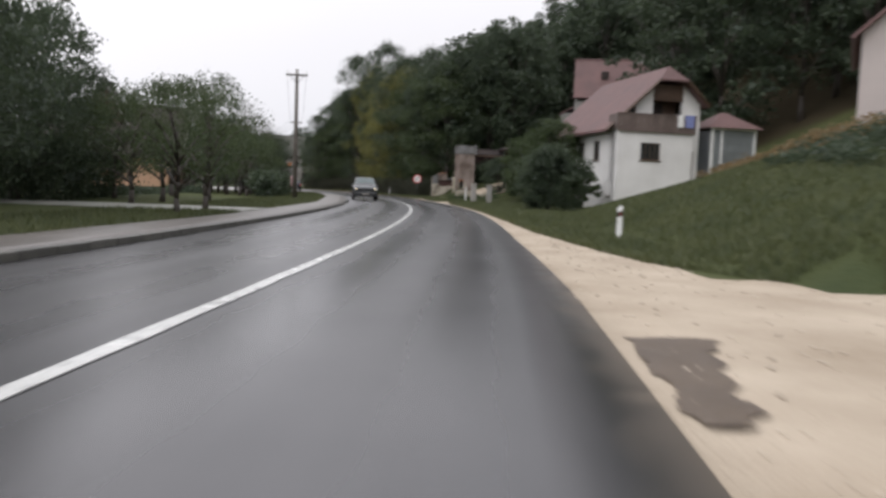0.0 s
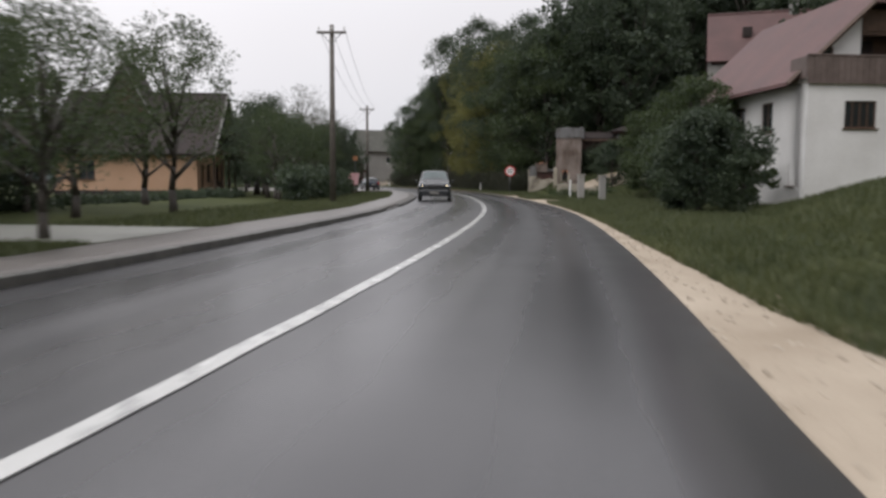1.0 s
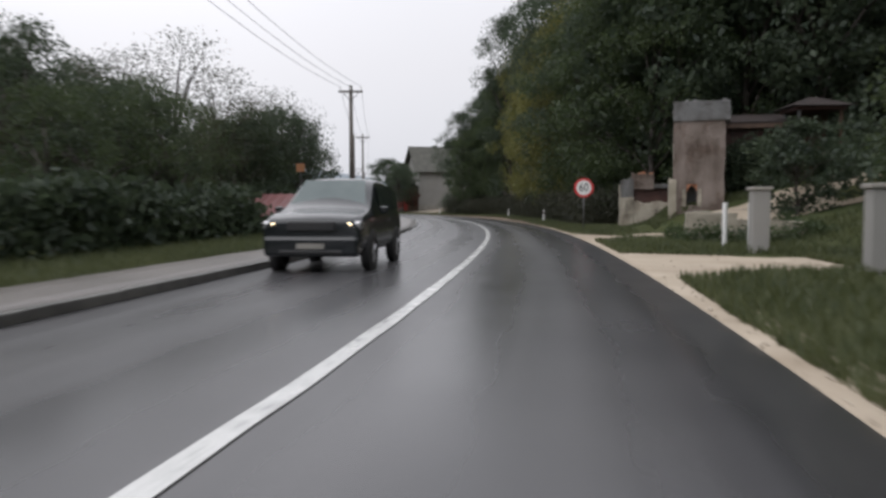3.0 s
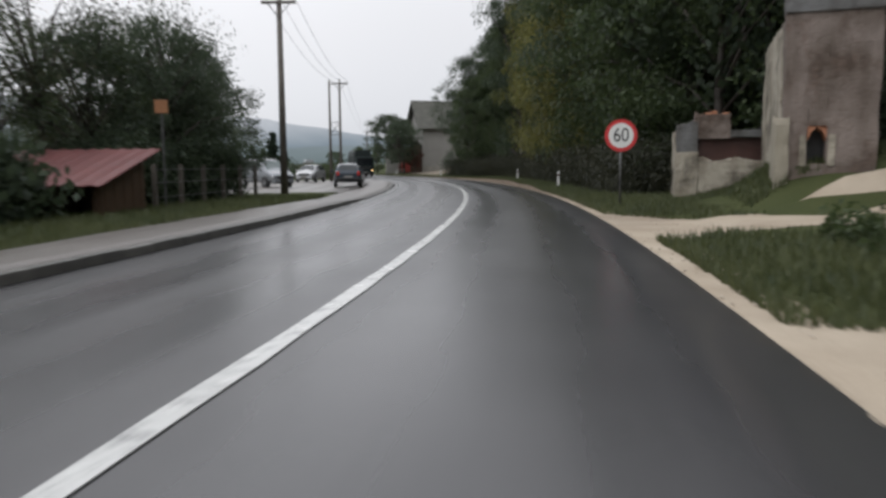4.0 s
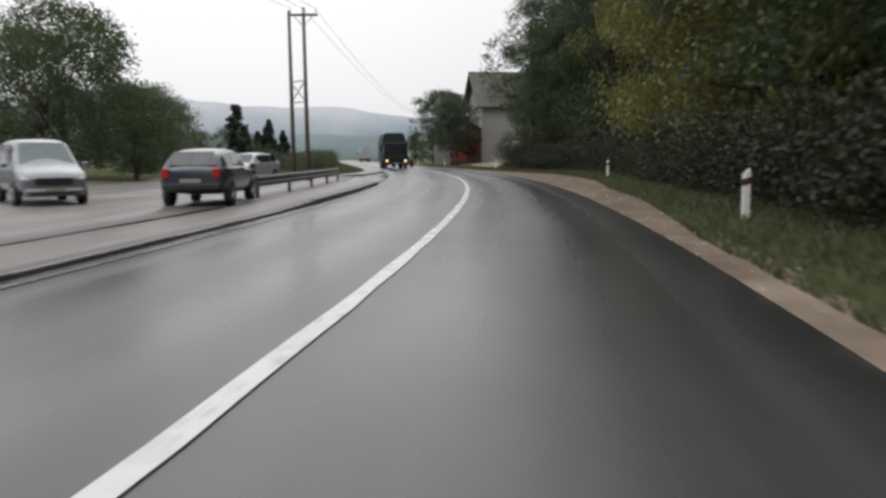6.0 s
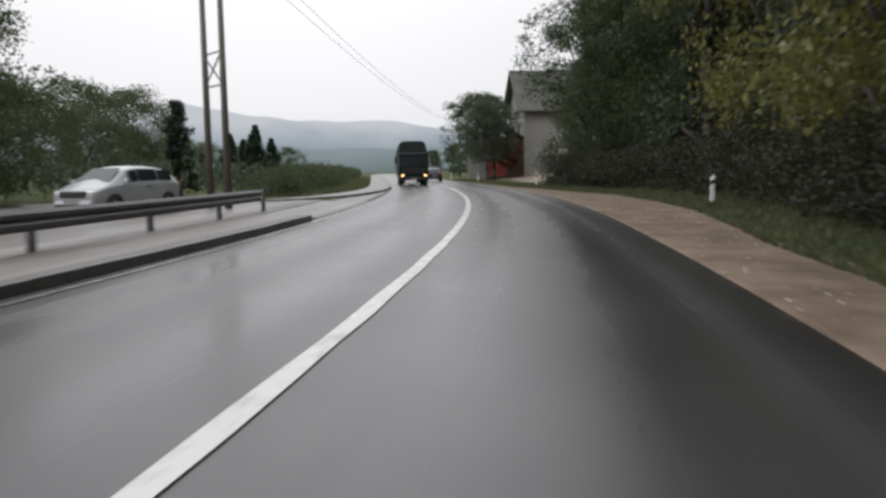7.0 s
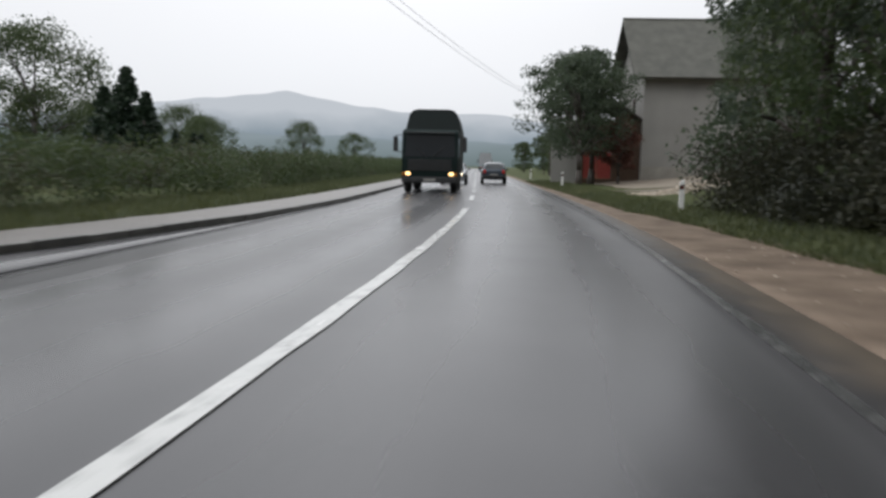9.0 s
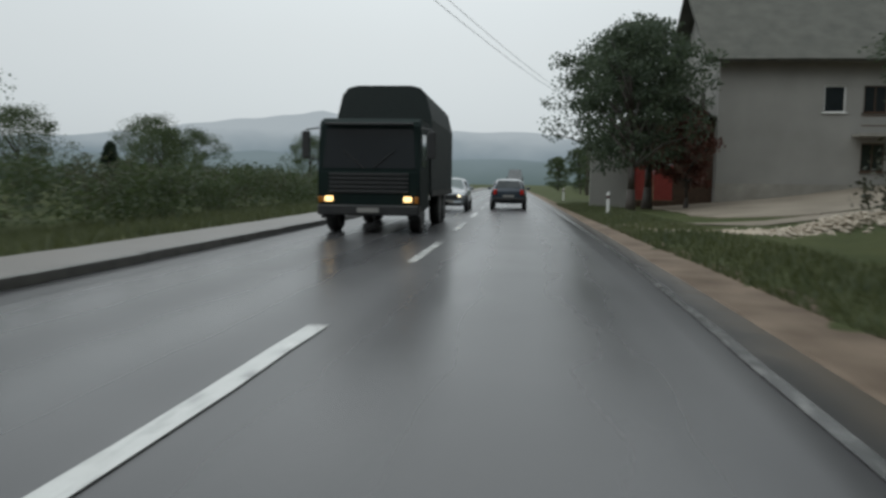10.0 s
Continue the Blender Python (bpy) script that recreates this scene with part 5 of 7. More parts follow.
def hillside_house():
    """A tall house behind the white one, its steep slope facing the road."""
    h = thing("hillside_house", Matrix.Translation((21.9, 86.4, 0)) @ Matrix.Rotation(radians(-15), 4, "Z"), "tall pale house with a steep red tiled roof among trees", "house")
    W, E, R, Y = 10.5, 11.95, 16.8, 4.1
    holes = [(1.2, 2.2, 8.6, 10.2), (4.2, 5.4, 8.6, 10.2), (7.4, 8.6, 8.6, 10.2), (4.2, 5.4, 5.2, 6.8), (7.4, 8.6, 5.2, 6.8)]
    part("front_wall", wall(bmesh.new(), 0.12, W - 0.4, 1.0, E - 0.25, 0.5, 0.3, holes), GREYWALL, h)
    for q in holes:
        window(h, *q, 0.5, mullions=1, frame_mat=TIMBER)
    for x in (0.12, W - 0.7):
        part("end_wall", boxed(x, x + 0.3, 0.802, 7.7, 1.0, E - 0.25), GREYWALL, h)
        bm = prism(bmesh.new(), [(0.6, E - 0.247), (7.6, E - 0.247), (Y, R - 0.5)], x, x + 0.28)
        bm.transform(SIDE)
        part("gable", bm, GREYWALL, h)
    part("back_wall", boxed(0.422, W - 0.702, 7.4, 7.7, 1.0, E - 0.25), GREYWALL, h)
    for side in (-1, 1):
        e = Y + side * Y
        pts = [(-0.02, e, E), (W, e, E), (W, Y, R), (-0.02, Y, R)]
        bm = slab(bmesh.new(), *(pts if side < 0 else pts[::-1]), 0.18)
        part("roof", bm, REDROOF, h, "weathered red tiled slope")
    part("ridge_cap", rod(bmesh.new(), (-0.02, Y, R + 0.01), (W, Y, R + 0.01), 0.11, n=8), REDROOF, h)
    bm = boxed(7.0, 7.7, Y - 0.35, Y + 0.35, R - 0.8, R + 0.75)
    box(bm, 6.93, 7.77, Y - 0.42, Y + 0.42, R + 0.753, R + 0.85, 0.02)
    part("chimney", bm, GREYWALL, h, "grey rendered chimney")
    part("roof_vent", boxed(3.0, 3.8, 1.75, 2.5, E + 2.3, E + 3.2, bevel=0.05), DARKROOF, h)
    part("lean_to", boxed(-1.4, 0.116, 1.2, 6.0, 1.0, 10.3), GREYWALL, h, "pale lean-to bay")
    part("lean_to_roof", slab(bmesh.new(), (-1.6, 1.0, 10.2), (0.1, 1.0, 11.1), (0.1, 6.2, 11.1), (-1.6, 6.2, 10.2), 0.12), REDROOF, h)
    return h


def garden_shed():
    h = thing("garden_shed", HOUSE @ Matrix.Translation((6.9, 0.6, 2.1)), "grey panelled garden shed with white corner posts and brown hipped roof", "shed")
    for x in (0, 3.1):
        for y in (0, 2.6):
            part("corner_post", boxed(x, x + 0.16, y, y + 0.16, -0.6, 3.1, bevel=0.01), WHITEPAINT, h)
    part("corner_post", boxed(0.7, 0.82, -0.01, 0.12, -0.6, 3.1), WHITEPAINT, h)
    part("top_rail", boxed(-0.02, 3.28, -0.02, 0.12, 2.98, 3.12), WHITEPAINT, h)
    for k, (a, b, c, d) in enumerate(((0.16, 0.7, 0.05, 0.1), (0.82, 3.1, 0.05, 0.1), (0.16, 3.1, 2.66, 2.71))):
        for i in range(14):
            z = -0.55 + i * 0.25
            part("slat", boxed(a, b, c, d, z, z + 0.243), SHEET, h)
    for x in (0.05, 3.17):
        for i in range(14):
            part("slat", boxed(x, x + 0.05, 0.16, 2.6, -0.55 + i * 0.25, -0.307 + i * 0.25), SHEET, h)
    bm = bmesh.new()
    o = [bm.verts.new(p) for p in ((-0.35, -0.35, 3.1), (3.6, -0.35, 3.1), (3.6, 3.1, 3.1), (-0.35, 3.1, 3.1))]
    r = [bm.verts.new(p) for p in ((1.4, 1.37, 4.25), (1.85, 1.37, 4.25))]
    for f in ((o[0], o[1], r[1], r[0]), (o[1], o[2], r[1]), (o[2], o[3], r[0], r[1]), (o[3], o[0], r[0]), (o[3], o[2], o[1], o[0])):
        bm.faces.new(f)
    part("roof", bm, REDROOF, h)
    return h


def upper_house():
    z = ground_z(30, 19)
    h = thing("upper_house", Matrix.Translation((18.9, 29.3, z + 0.2)) @ Matrix.Rotation(radians(-33), 4, "Z"), "grey-pink rendered gabled house on the bank", "house")
    bm = wall(bmesh.new(), 0, 8, -2, 3.3, 0, 0.3, [(1.5, 2.1, 1.9, 2.5), (4, 5.2, 1.2, 2.5)])
    prism(bm, [(0, 3.302), (8, 3.302), (4, 6.9)], 0, 0.3)
    part("wall", bm, PINKWALL, h)
    part("wall", boxed(0, 0.3, 0.302, 8, -2, 3.3), PINKWALL, h)
    part("wall", boxed(7.7, 8, 0.302, 8, -2, 3.3), PINKWALL, h)
    bm = boxed(0.302, 7.698, 7.7, 8, -2, 3.3)
    prism(bm, [(0, 3.302), (8, 3.302), (4, 6.9)], 7.7, 8)
    part("wall", bm, PINKWALL, h)
    window(h, 1.5, 2.1, 1.9, 2.5, 0, mullions=0, frame_mat=TIMBER)
    window(h, 4, 5.2, 1.2, 2.5, 0)
    gable_roof(h, 0, 8, 0, 8, 3.35, 7.05, REDROOF, 0.4)
    return h


def orange_house():
    h = thing("orange_house", place(69.6, -28.8, 0.0, 5), "orange rendered farmhouse with a dark tiled roof and timber gable", "house")
    W, D, F = 9.6, 11.0, 3.5
    holes = [(1.6, 2.7, 1.2, 2.5)]
    part("wall", wall(bmesh.new(), 0, W, -0.6, F, 0, 0.35, holes), ORANGEWALL, h, "orange rendered front")
    for a, b, c, d in holes:
        window(h, a, b, c, d, 0, frame_mat=TIMBER)
    # thin dark strip along the foot of the front wall
    part("plinth", boxed(-0.04, W + 0.04, -0.05, -0.004, -0.6, 0.45), DARKROOF, h, "dark strip along the wall foot")
    # end wall facing the road, timber above, with a porch
    m = Matrix.Translation((W, 0, 0)) @ Matrix.Rotation(radians(90), 4, "Z")
    holes = [(1.5, 2.5, 0.2, 2.3), (3.6, 4.8, 1.1, 2.4), (7.2, 8.4, 1.1, 2.4)]
    bm = wall(bmesh.new(), 0.352, D, -0.6, F, -0.0, 0.35, holes)
    bm.transform(m)
    part("wall", bm, ORANGEWALL, h)
    for k, (a, b, c, d) in enumerate(holes[1:]):
        window(h, a, b, c, d, 0, m, frame_mat=TIMBER)
    bm = boxed(1.5, 2.5, 0.1, 0.16, 0.2, 2.3)
    bm.transform(m)
    part("door", bm, TIMBER, h, "dark timber door")
    bm = bmesh.new()
    for i in range(44):
        y = i * 0.25
        hh = 4.15 * (1 - abs(y + 0.12 - D / 2) / (D / 2))
        if hh > 0.1:
            box(bm, W - 0.1, W - 0.04 + 0.02 * (i % 2), y, y + 0.24, F + 0.02, F + hh)
    part("gable", bm, TIMBER, h, "dark vertical gable boards")
    bm = prism(bmesh.new(), [(0, F), (D, F), (D / 2, F + 4.1)], 0, 0.3)
    bm.transform(SIDE)
    part("gable", bm, ORANGEWALL, h)
    part("wall", boxed(0, 0.35, 0.352, D, -0.6, F - 0.003), ORANGEWALL, h)
    part("wall", boxed(0.352, W - 0.352, D - 0.35, D, -0.6, F), ORANGEWALL, h)
    gable_roof(h, 0, W + 0.6, 0, D, F + 0.05, F + 4.25, DARKROOF, 0.7, 0.18, along_y=False)
    for side in (0, 1):
        bm = rod(bmesh.new(), (W + 1.33, -0.7 if side == 0 else D + 0.7, F - 0.55), (W + 1.33, D / 2, F + 4.2), 0.1, n=4)
        part("bargeboard", bm, GREYWALL, h, "pale weathered bargeboard")
    for y in (0.6, 3.6, 6.6, 9.6):
        part("porch_post", boxed(W + 1.0, W + 1.15, y, y + 0.15, -0.3, F - 0.3, bevel=0.01), TIMBER, h)
    bm = boxed(W + 0.95, W + 1.2, 0, D, F - 0.3, F - 0.12)
    for i in range(10):
        box(bm, W + 1.03, W + 1.12, 0.8 + i * 0.28, 0.9 + i * 0.28, 0.15, 1.0)
    box(bm, W + 1.0, W + 1.15, 0.6, 3.7, 1.0, 1.08)
    part("porch_rail", bm, TIMBER, h)
    # steep cross gable over the middle of the roof
    part("cross_wall", boxed(1.9, 5.9, 3.2, 7.6, F + 0.4, F + 2.2), ORANGEWALL, h)
    gable_roof(h, 1.9, 5.9, 3.2, 7.6, F + 2.25, F + 6.3, DARKROOF, 0.4, 0.16)
    for y in (3.2, 7.4):
        part("cross_gable", prism(bmesh.new(), [(1.9, F + 2.204), (5.9, F + 2.204), (3.9, F + 6.1)], y, y + 0.2), TIMBER, h)
    for side in (-1, 1):
        bm = rod(bmesh.new(), (3.9 + side * 2.4, 2.78, F + 1.5), (3.9, 2.78, F + 6.3), 0.08, n=4)
        part("bargeboard", bm, GREYWALL, h, "pale weathered bargeboard")
    return h


def grey_house():
    h = thing("grey_house", place(195.0, 12.4, 0.9, 0), "large grey-white rendered house with mossy overhanging tiled roof", "house")
    W, D, F = 13.0, 10.0, 7.5
    holes = [(5.4, 6.5, 4.3, 5.7), (7.4, 8.6, 4.3, 5.7), (7.4, 8.6, 1.2, 2.7), (10.4, 11.6, 4.3, 5.7)]
    bm = wall(bmesh.new(), 0, W, -1.4, F, 0, 0.35, [holes[0], (7.4, 8.6, 1.2, 5.7), holes[3]])
    box(bm, 7.4, 8.6, 0, 0.35, 2.7, 4.3)
    part("wall", bm, GREYWALL, h)
    for k, (a, b, c, d) in enumerate(holes):
        window(h, a, b, c, d, 0, mullions=0 if k == 0 else 1, frame_mat=WHITEPAINT if k == 0 else TIMBER)
    part("plinth", boxed(-0.05, W + 0.05, -0.06, -0.004, -1.4, 0.5), CONCRETE, h)
    bm = wall(bmesh.new(), 0.352, D, -1.4, F, 0, 0.35, [(3, 4.2, 4.3, 5.7)])
    bm.transform(SIDE)
    part("wall", bm, GREYWALL, h)
    window(h, 3, 4.2, 4.3, 5.7, 0, SIDE, frame_mat=TIMBER)
    part("wall", boxed(W - 0.35, W, 0.352, D, -1.4, F), GREYWALL, h)
    part("wall", boxed(0.352, W - 0.352, D - 0.35, D, -1.4, F), GREYWALL, h)
    gable_roof(h, 0, W, 0, D, F + 0.25, F + 4.6, MOSSROOF, 0.9, 0.22, along_y=False)
    for x in (0.0, W - 0.3):
        bm = prism(bmesh.new(), [(0, F + 0.004), (D, F + 0.004), (D / 2, F + 4.0)], x, x + 0.3)
        bm.transform(SIDE)
        part("gable", bm, GREYWALL, h)
    for i in range(3):
        part("balcony_slab" if i == 0 else "balcony_rail", boxed(6.9, 11.9, -1.1 if i == 0 else -1.1, 0.0 if i == 0 else -1.05, 3.0 + 0.5 * i, 3.16 + 0.5 * i - 0.1 * (i > 0)), CONCRETE if i == 0 else TIMBER, h)
    return h


def annex():
    h = thing("dark_barn", place(195.6, 10.2, 0.4, 0), "dark timber barn with a red double door", "barn")
    bm = wall(bmesh.new(), -2.4, 2.3, -0.8, 4.4, 0, 0.2, [(-2.0, 0.1, 0.0, 2.0)])
    part("wall", bm, TIMBER, h)
    for i in range(2):
        x = -1.99 + i * 1.05
        door = part("door", boxed(x + 0.02, x + 1.0, 0.02, 0.048, 1.5, 1.62, bevel=0.01), DOORRED, h, "faded red board door")
        for k in range(5):
            part("board", boxed(x + k * 0.205, x + k * 0.205 + 0.2, 0.05, 0.09, 0.02, 1.98, bevel=0.006), DOORRED, door)
    part("wall", boxed(-2.4, -2.2, 0.202, 6, -0.8, 4.4), TIMBER, h)
    part("wall", boxed(2.1, 2.3, 0.202, 6, -0.8, 4.4), TIMBER, h)
    gable_roof(h, -2.4, 2.3, 0, 6, 4.45, 6.0, DARKROOF, 0.4)
    w = thing("yard_wall", place(193.5, 5.6, 0.0, 0), "pale rendered yard wall with a coping", "wall")
    bm = boxed(0, 2.2, 0, 0.25, -0.3, 2.8)
    box(bm, -0.05, 2.25, -0.05, 0.3, 2.802, 2.88, 0.01)
    part("wall", bm, GREYWALL, w)


def rough(bm, x0, x1, y0, y1, z0, z1, amp=0.06, cuts=7, ragged=0.0, seed=0):
    """A weathered block of masonry with uneven faces and, if asked, a broken top."""
    b = boxed(x0, x1, y0, y1, z0, z1)
    bmesh.ops.subdivide_edges(b, edges=b.edges[:], cuts=cuts + 5, use_grid_fill=True)
    for v in b.verts:
        p = v.co * 1.6 + Vector((seed, 0, 0))
        v.co += Vector((noise.noise(p), noise.noise(p + Vector((7, 0, 0))), 0)) * amp
        v.co += Vector((noise.noise(p * 3.1), noise.noise(p * 3.1 + Vector((0, 9, 0))), 0)) * amp * 0.55
        if ragged and v.co.z > z1 - 0.05:
            v.co.z += ragged * (noise.noise(Vector((v.co.x * 1.3 + seed, v.co.y * 1.3, 3))) - 0.3) + ragged * 0.4 * noise.noise(Vector((v.co.x * 5, v.co.y * 5, seed)))
    me = bpy.data.meshes.new("block")
    b.to_mesh(me)
    b.free()
    bm.from_mesh(me)
    bpy.data.meshes.remove(me)
    return bm


def ruin():
    t = thing("ruined_tower", Matrix.Translation((8.25, 82.1, 0.75)) @ Matrix.Rotation(radians(-7), 4, "Z"), "roofless ruined masonry tower with peeling pink-beige plaster", "ruin")
    for xa, xb, za, zb in ((0, 0.55, -1.2, 4.15), (1.0, 2.1, -1.2, 4.15), (0.55, 1.0, 1.42, 4.15), (0.55, 1.0, -1.2, 0.5)):
        part("front_wall", rough(bmesh.new(), xa, xb, 0, 0.5, za, zb, 0.045, 8, 0, 1), RUINSTONE, t, "peeling pink-beige plaster")
    bm = prism(bmesh.new(), [(0.56, 1.42), (0.56, 1.05), (0.64, 1.27), (0.775, 1.38), (0.91, 1.27), (0.99, 1.05), (0.99, 1.42)], 0.05, 0.45)
    part("arch", bm, BRICK, t, "brick arch over the opening")
    for xa in (0.38, 1.02):
        part("jamb", rough(bmesh.new(), xa, xa + 0.15, -0.05, 0.1, 0.45, 1.2, 0.02, 2, 0, 2), RUINGREY, t, "pale stone jamb")
    # black sheet behind the arch, painting the inside as deep shade
    part("recess", boxed(0.4, 1.2, 0.55, 0.62, 0.3, 1.6), SIGNBLACK, t, "black sheet for the shade inside the opening")
    part("side_wall", rough(bmesh.new(), 0.0, 0.5, 0.5, 6.0, -1.2, 4.1, 0.06, 10, 0.2, 3), RUINGREY, t, "greyer side wall towards the road")
    part("buttress", rough(bmesh.new(), -0.2, 0.12, -0.12, 0.7, -1.2, 1.7, 0.05, 6, 0.25, 12), BEIGE, t, "pale rendered foot of the corner")
    part("side_wall", rough(bmesh.new(), 1.6, 2.1, 0.5, 6.0, -1.2, 4.15, 0.06, seed=4), RUINSTONE, t)
    part("back_wall", rough(bmesh.new(), 0.5, 1.6, 5.5, 6.0, -1.2, 4.15, 0.06, seed=5), RUINGREY, t)
    part("parapet", rough(bmesh.new(), -0.04, 2.3, -0.06, 0.45, 4.16, 5.05, 0.04, 10, 0.4, 6), OLDTOP, t, "grey broken concrete top")
    part("parapet", rough(bmesh.new(), 1.7, 2.28, 0.45, 5.9, 4.16, 4.95, 0.04, 10, 0.3, 8), OLDTOP, t, "grey broken concrete top")
    a = thing("rusty_annex", Matrix.Translation((10.45, 84.6, 0.9)) @ Matrix.Rotation(radians(-3), 4, "Z"), "dark rust-red sheet-clad annex beside the ruin", "shed")
    for k in range(17):
        part("sheet", boxed(k * 0.18, k * 0.18 + 0.172, 0.02 * (k % 2), 0.03 + 0.02 * (k % 2), -1.2, 4.1 - 0.05 * (k % 3)), RUST, a)
    for x in (0.02, 2.94):
        part("wall", boxed(x, x + 0.1, 0.06, 3.4, -1.2, 4.05), RUST, a)
    part("roof", slab(bmesh.new(), (-0.1, -0.45, 4.15), (3.4, -0.45, 4.15), (3.4, 3.6, 4.9), (-0.1, 3.6, 4.9), 0.09), DARKROOF, a, "dark sheet roof")
    part("fascia", boxed(-0.08, 3.38, -0.42, -0.36, 3.86, 4.06), TIMBER, a)
    w = thing("ruined_wall", place(87.7, 7.15, 0.0, -10), "crumbling roadside wall of an old ruin", "ruin")
    part("pier", rough(bmesh.new(), 0, 0.72, 0, 0.55, -0.4, 1.7, 0.03, 8, 0.1, 7), RUINGREY, w, "flaking beige corner pier")
    part("pier_top", rough(bmesh.new(), 0.04, 0.7, 0.04, 0.5, 1.6, 2.65, 0.03, 8, 0.2, 8), OLDTOP, w, "grey upper courses of the corner pier")
    part("lower_wall", rough(bmesh.new(), 0.72, 3.4, 0.03, 0.55, -0.4, 1.45, 0.045, 10, 0.22, 10), RUINGREY, w, "beige flaking lower wall")
    part("recessed_panel", rough(bmesh.new(), 0.7, 3.4, 0.3, 0.5, 1.3, 2.2, 0.03, 8, 0.05, 11), RUST, w, "dark brown recessed panel")
    part("upper_wall", rough(bmesh.new(), 0.6, 1.72, 0.1, 0.5, 2.1, 2.95, 0.06, 9, 0.35, 12), RUINSTONE, w, "pinkish broken upper wall")
    part("sill", rough(bmesh.new(), 1.72, 3.4, 0.08, 0.5, 2.14, 2.38, 0.03, 6, 0.08, 13), OLDTOP, w, "grey broken sill")
    part("jamb", rough(bmesh.new(), 2.75, 3.05, 0.1, 0.48, 2.3, 3.5, 0.03, 5, 0.2, 14), RUINGREY, w, "pale standing jamb of an opening")
    part("end_wall", rough(bmesh.new(), 0, 0.5, 0.55, 1.6, -0.4, 2.4, 0.05, 8, 0.3, 9), RUINGREY, w)
    for c in range(5):
        part("brick", boxed(0.74 + c * 0.19, 0.915 + c * 0.19, 0.14, 0.4, 2.74, 2.9 + 0.05 * (c % 3), bevel=0.008), BRICK, w)


def gate():
    for k, (s, o, w, h) in enumerate(((67.5, 7.3, 0.42, 1.6), (61.0, 7.35, 0.36, 1.5))):
        g = thing("gate_pillar", place(s, o, 0.02, 0), "weathered white concrete gate pillar", "pillar", "gate pillars")
        part("shaft", boxed(-w / 2, w / 2, -w / 2, w / 2, -0.3, h, bevel=0.02), GREYWALL, g)
        part("cap", boxed(-w / 2 - 0.05, w / 2 + 0.05, -w / 2 - 0.05, w / 2 + 0.05, h + 0.003, h + 0.09, bevel=0.02), CONCRETE, g)
    f = thing("wire_fence", place(69.2, 6.9, 0.02, -50), "old fence of pale concrete posts and wire", "fence")
    for x, y in ((0, 0), (0.05, 1.1)):
        part("post", boxed(x - 0.05, x + 0.05, y - 0.05, y + 0.05, -0.3, 1.3, bevel=0.008), WHITEPAINT, f)
    for z in (0.5, 1.1):
        part("wire", rod(bmesh.new(), (0, 0, z), (0.05, 1.1, z), 0.008, n=5), STEEL, f)
    w = thing("retaining_wall", place(71.9, 6.5, 0.0, -4), "low pale concrete retaining wall beside the drive", "wall")
    part("wall", rough(bmesh.new(), 0, 1.5, 0, 0.5, -0.3, 1.05, 0.06, 8, 0.12, 12), BEIGE, w)
    part("wall_end", rough(bmesh.new(), 1.5, 3.6, 0.25, 0.7, -0.3, 0.8, 0.06, 8, 0.12, 13), BEIGE, w)
    k = thing("roadside_shelter", place(81.8, 13.6, ground_z(80, 14), 0), "timber lean-to under a low dark brown hipped roof", "shelter")
    for x in (0.15, 1.95):
        for y in (0.15, 1.65):
            part("post", boxed(x, x + 0.12, y, y + 0.12, -0.6, 4.25, bevel=0.01), STEEL if x < 1 else TIMBER, k)
    part("fascia", boxed(0.0, 2.2, 0.0, 1.9, 4.2, 4.36, bevel=0.01), RUST, k, "rust-red fascia")
    part("back_panel", boxed(0.28, 1.94, 1.66, 1.72, -0.5, 4.2), TIMBER, k)
    bm = bmesh.new()
    o = [bm.verts.new(p) for p in ((-0.25, -0.25, 4.37), (2.45, -0.25, 4.37), (2.45, 2.15, 4.37), (-0.25, 2.15, 4.37))]
    r = [bm.verts.new(p) for p in ((0.9, 0.95, 4.85), (1.3, 0.95, 4.85))]
    for q in ((o[0], o[1], r[1], r[0]), (o[1], o[2], r[1]), (o[2], o[3], r[0], r[1]), (o[3], o[0], r[0]), (o[3], o[2], o[1], o[0])):
        bm.faces.new(q)
    part("canopy", bm, DARKROOF, k, "dark brown sheet roof")



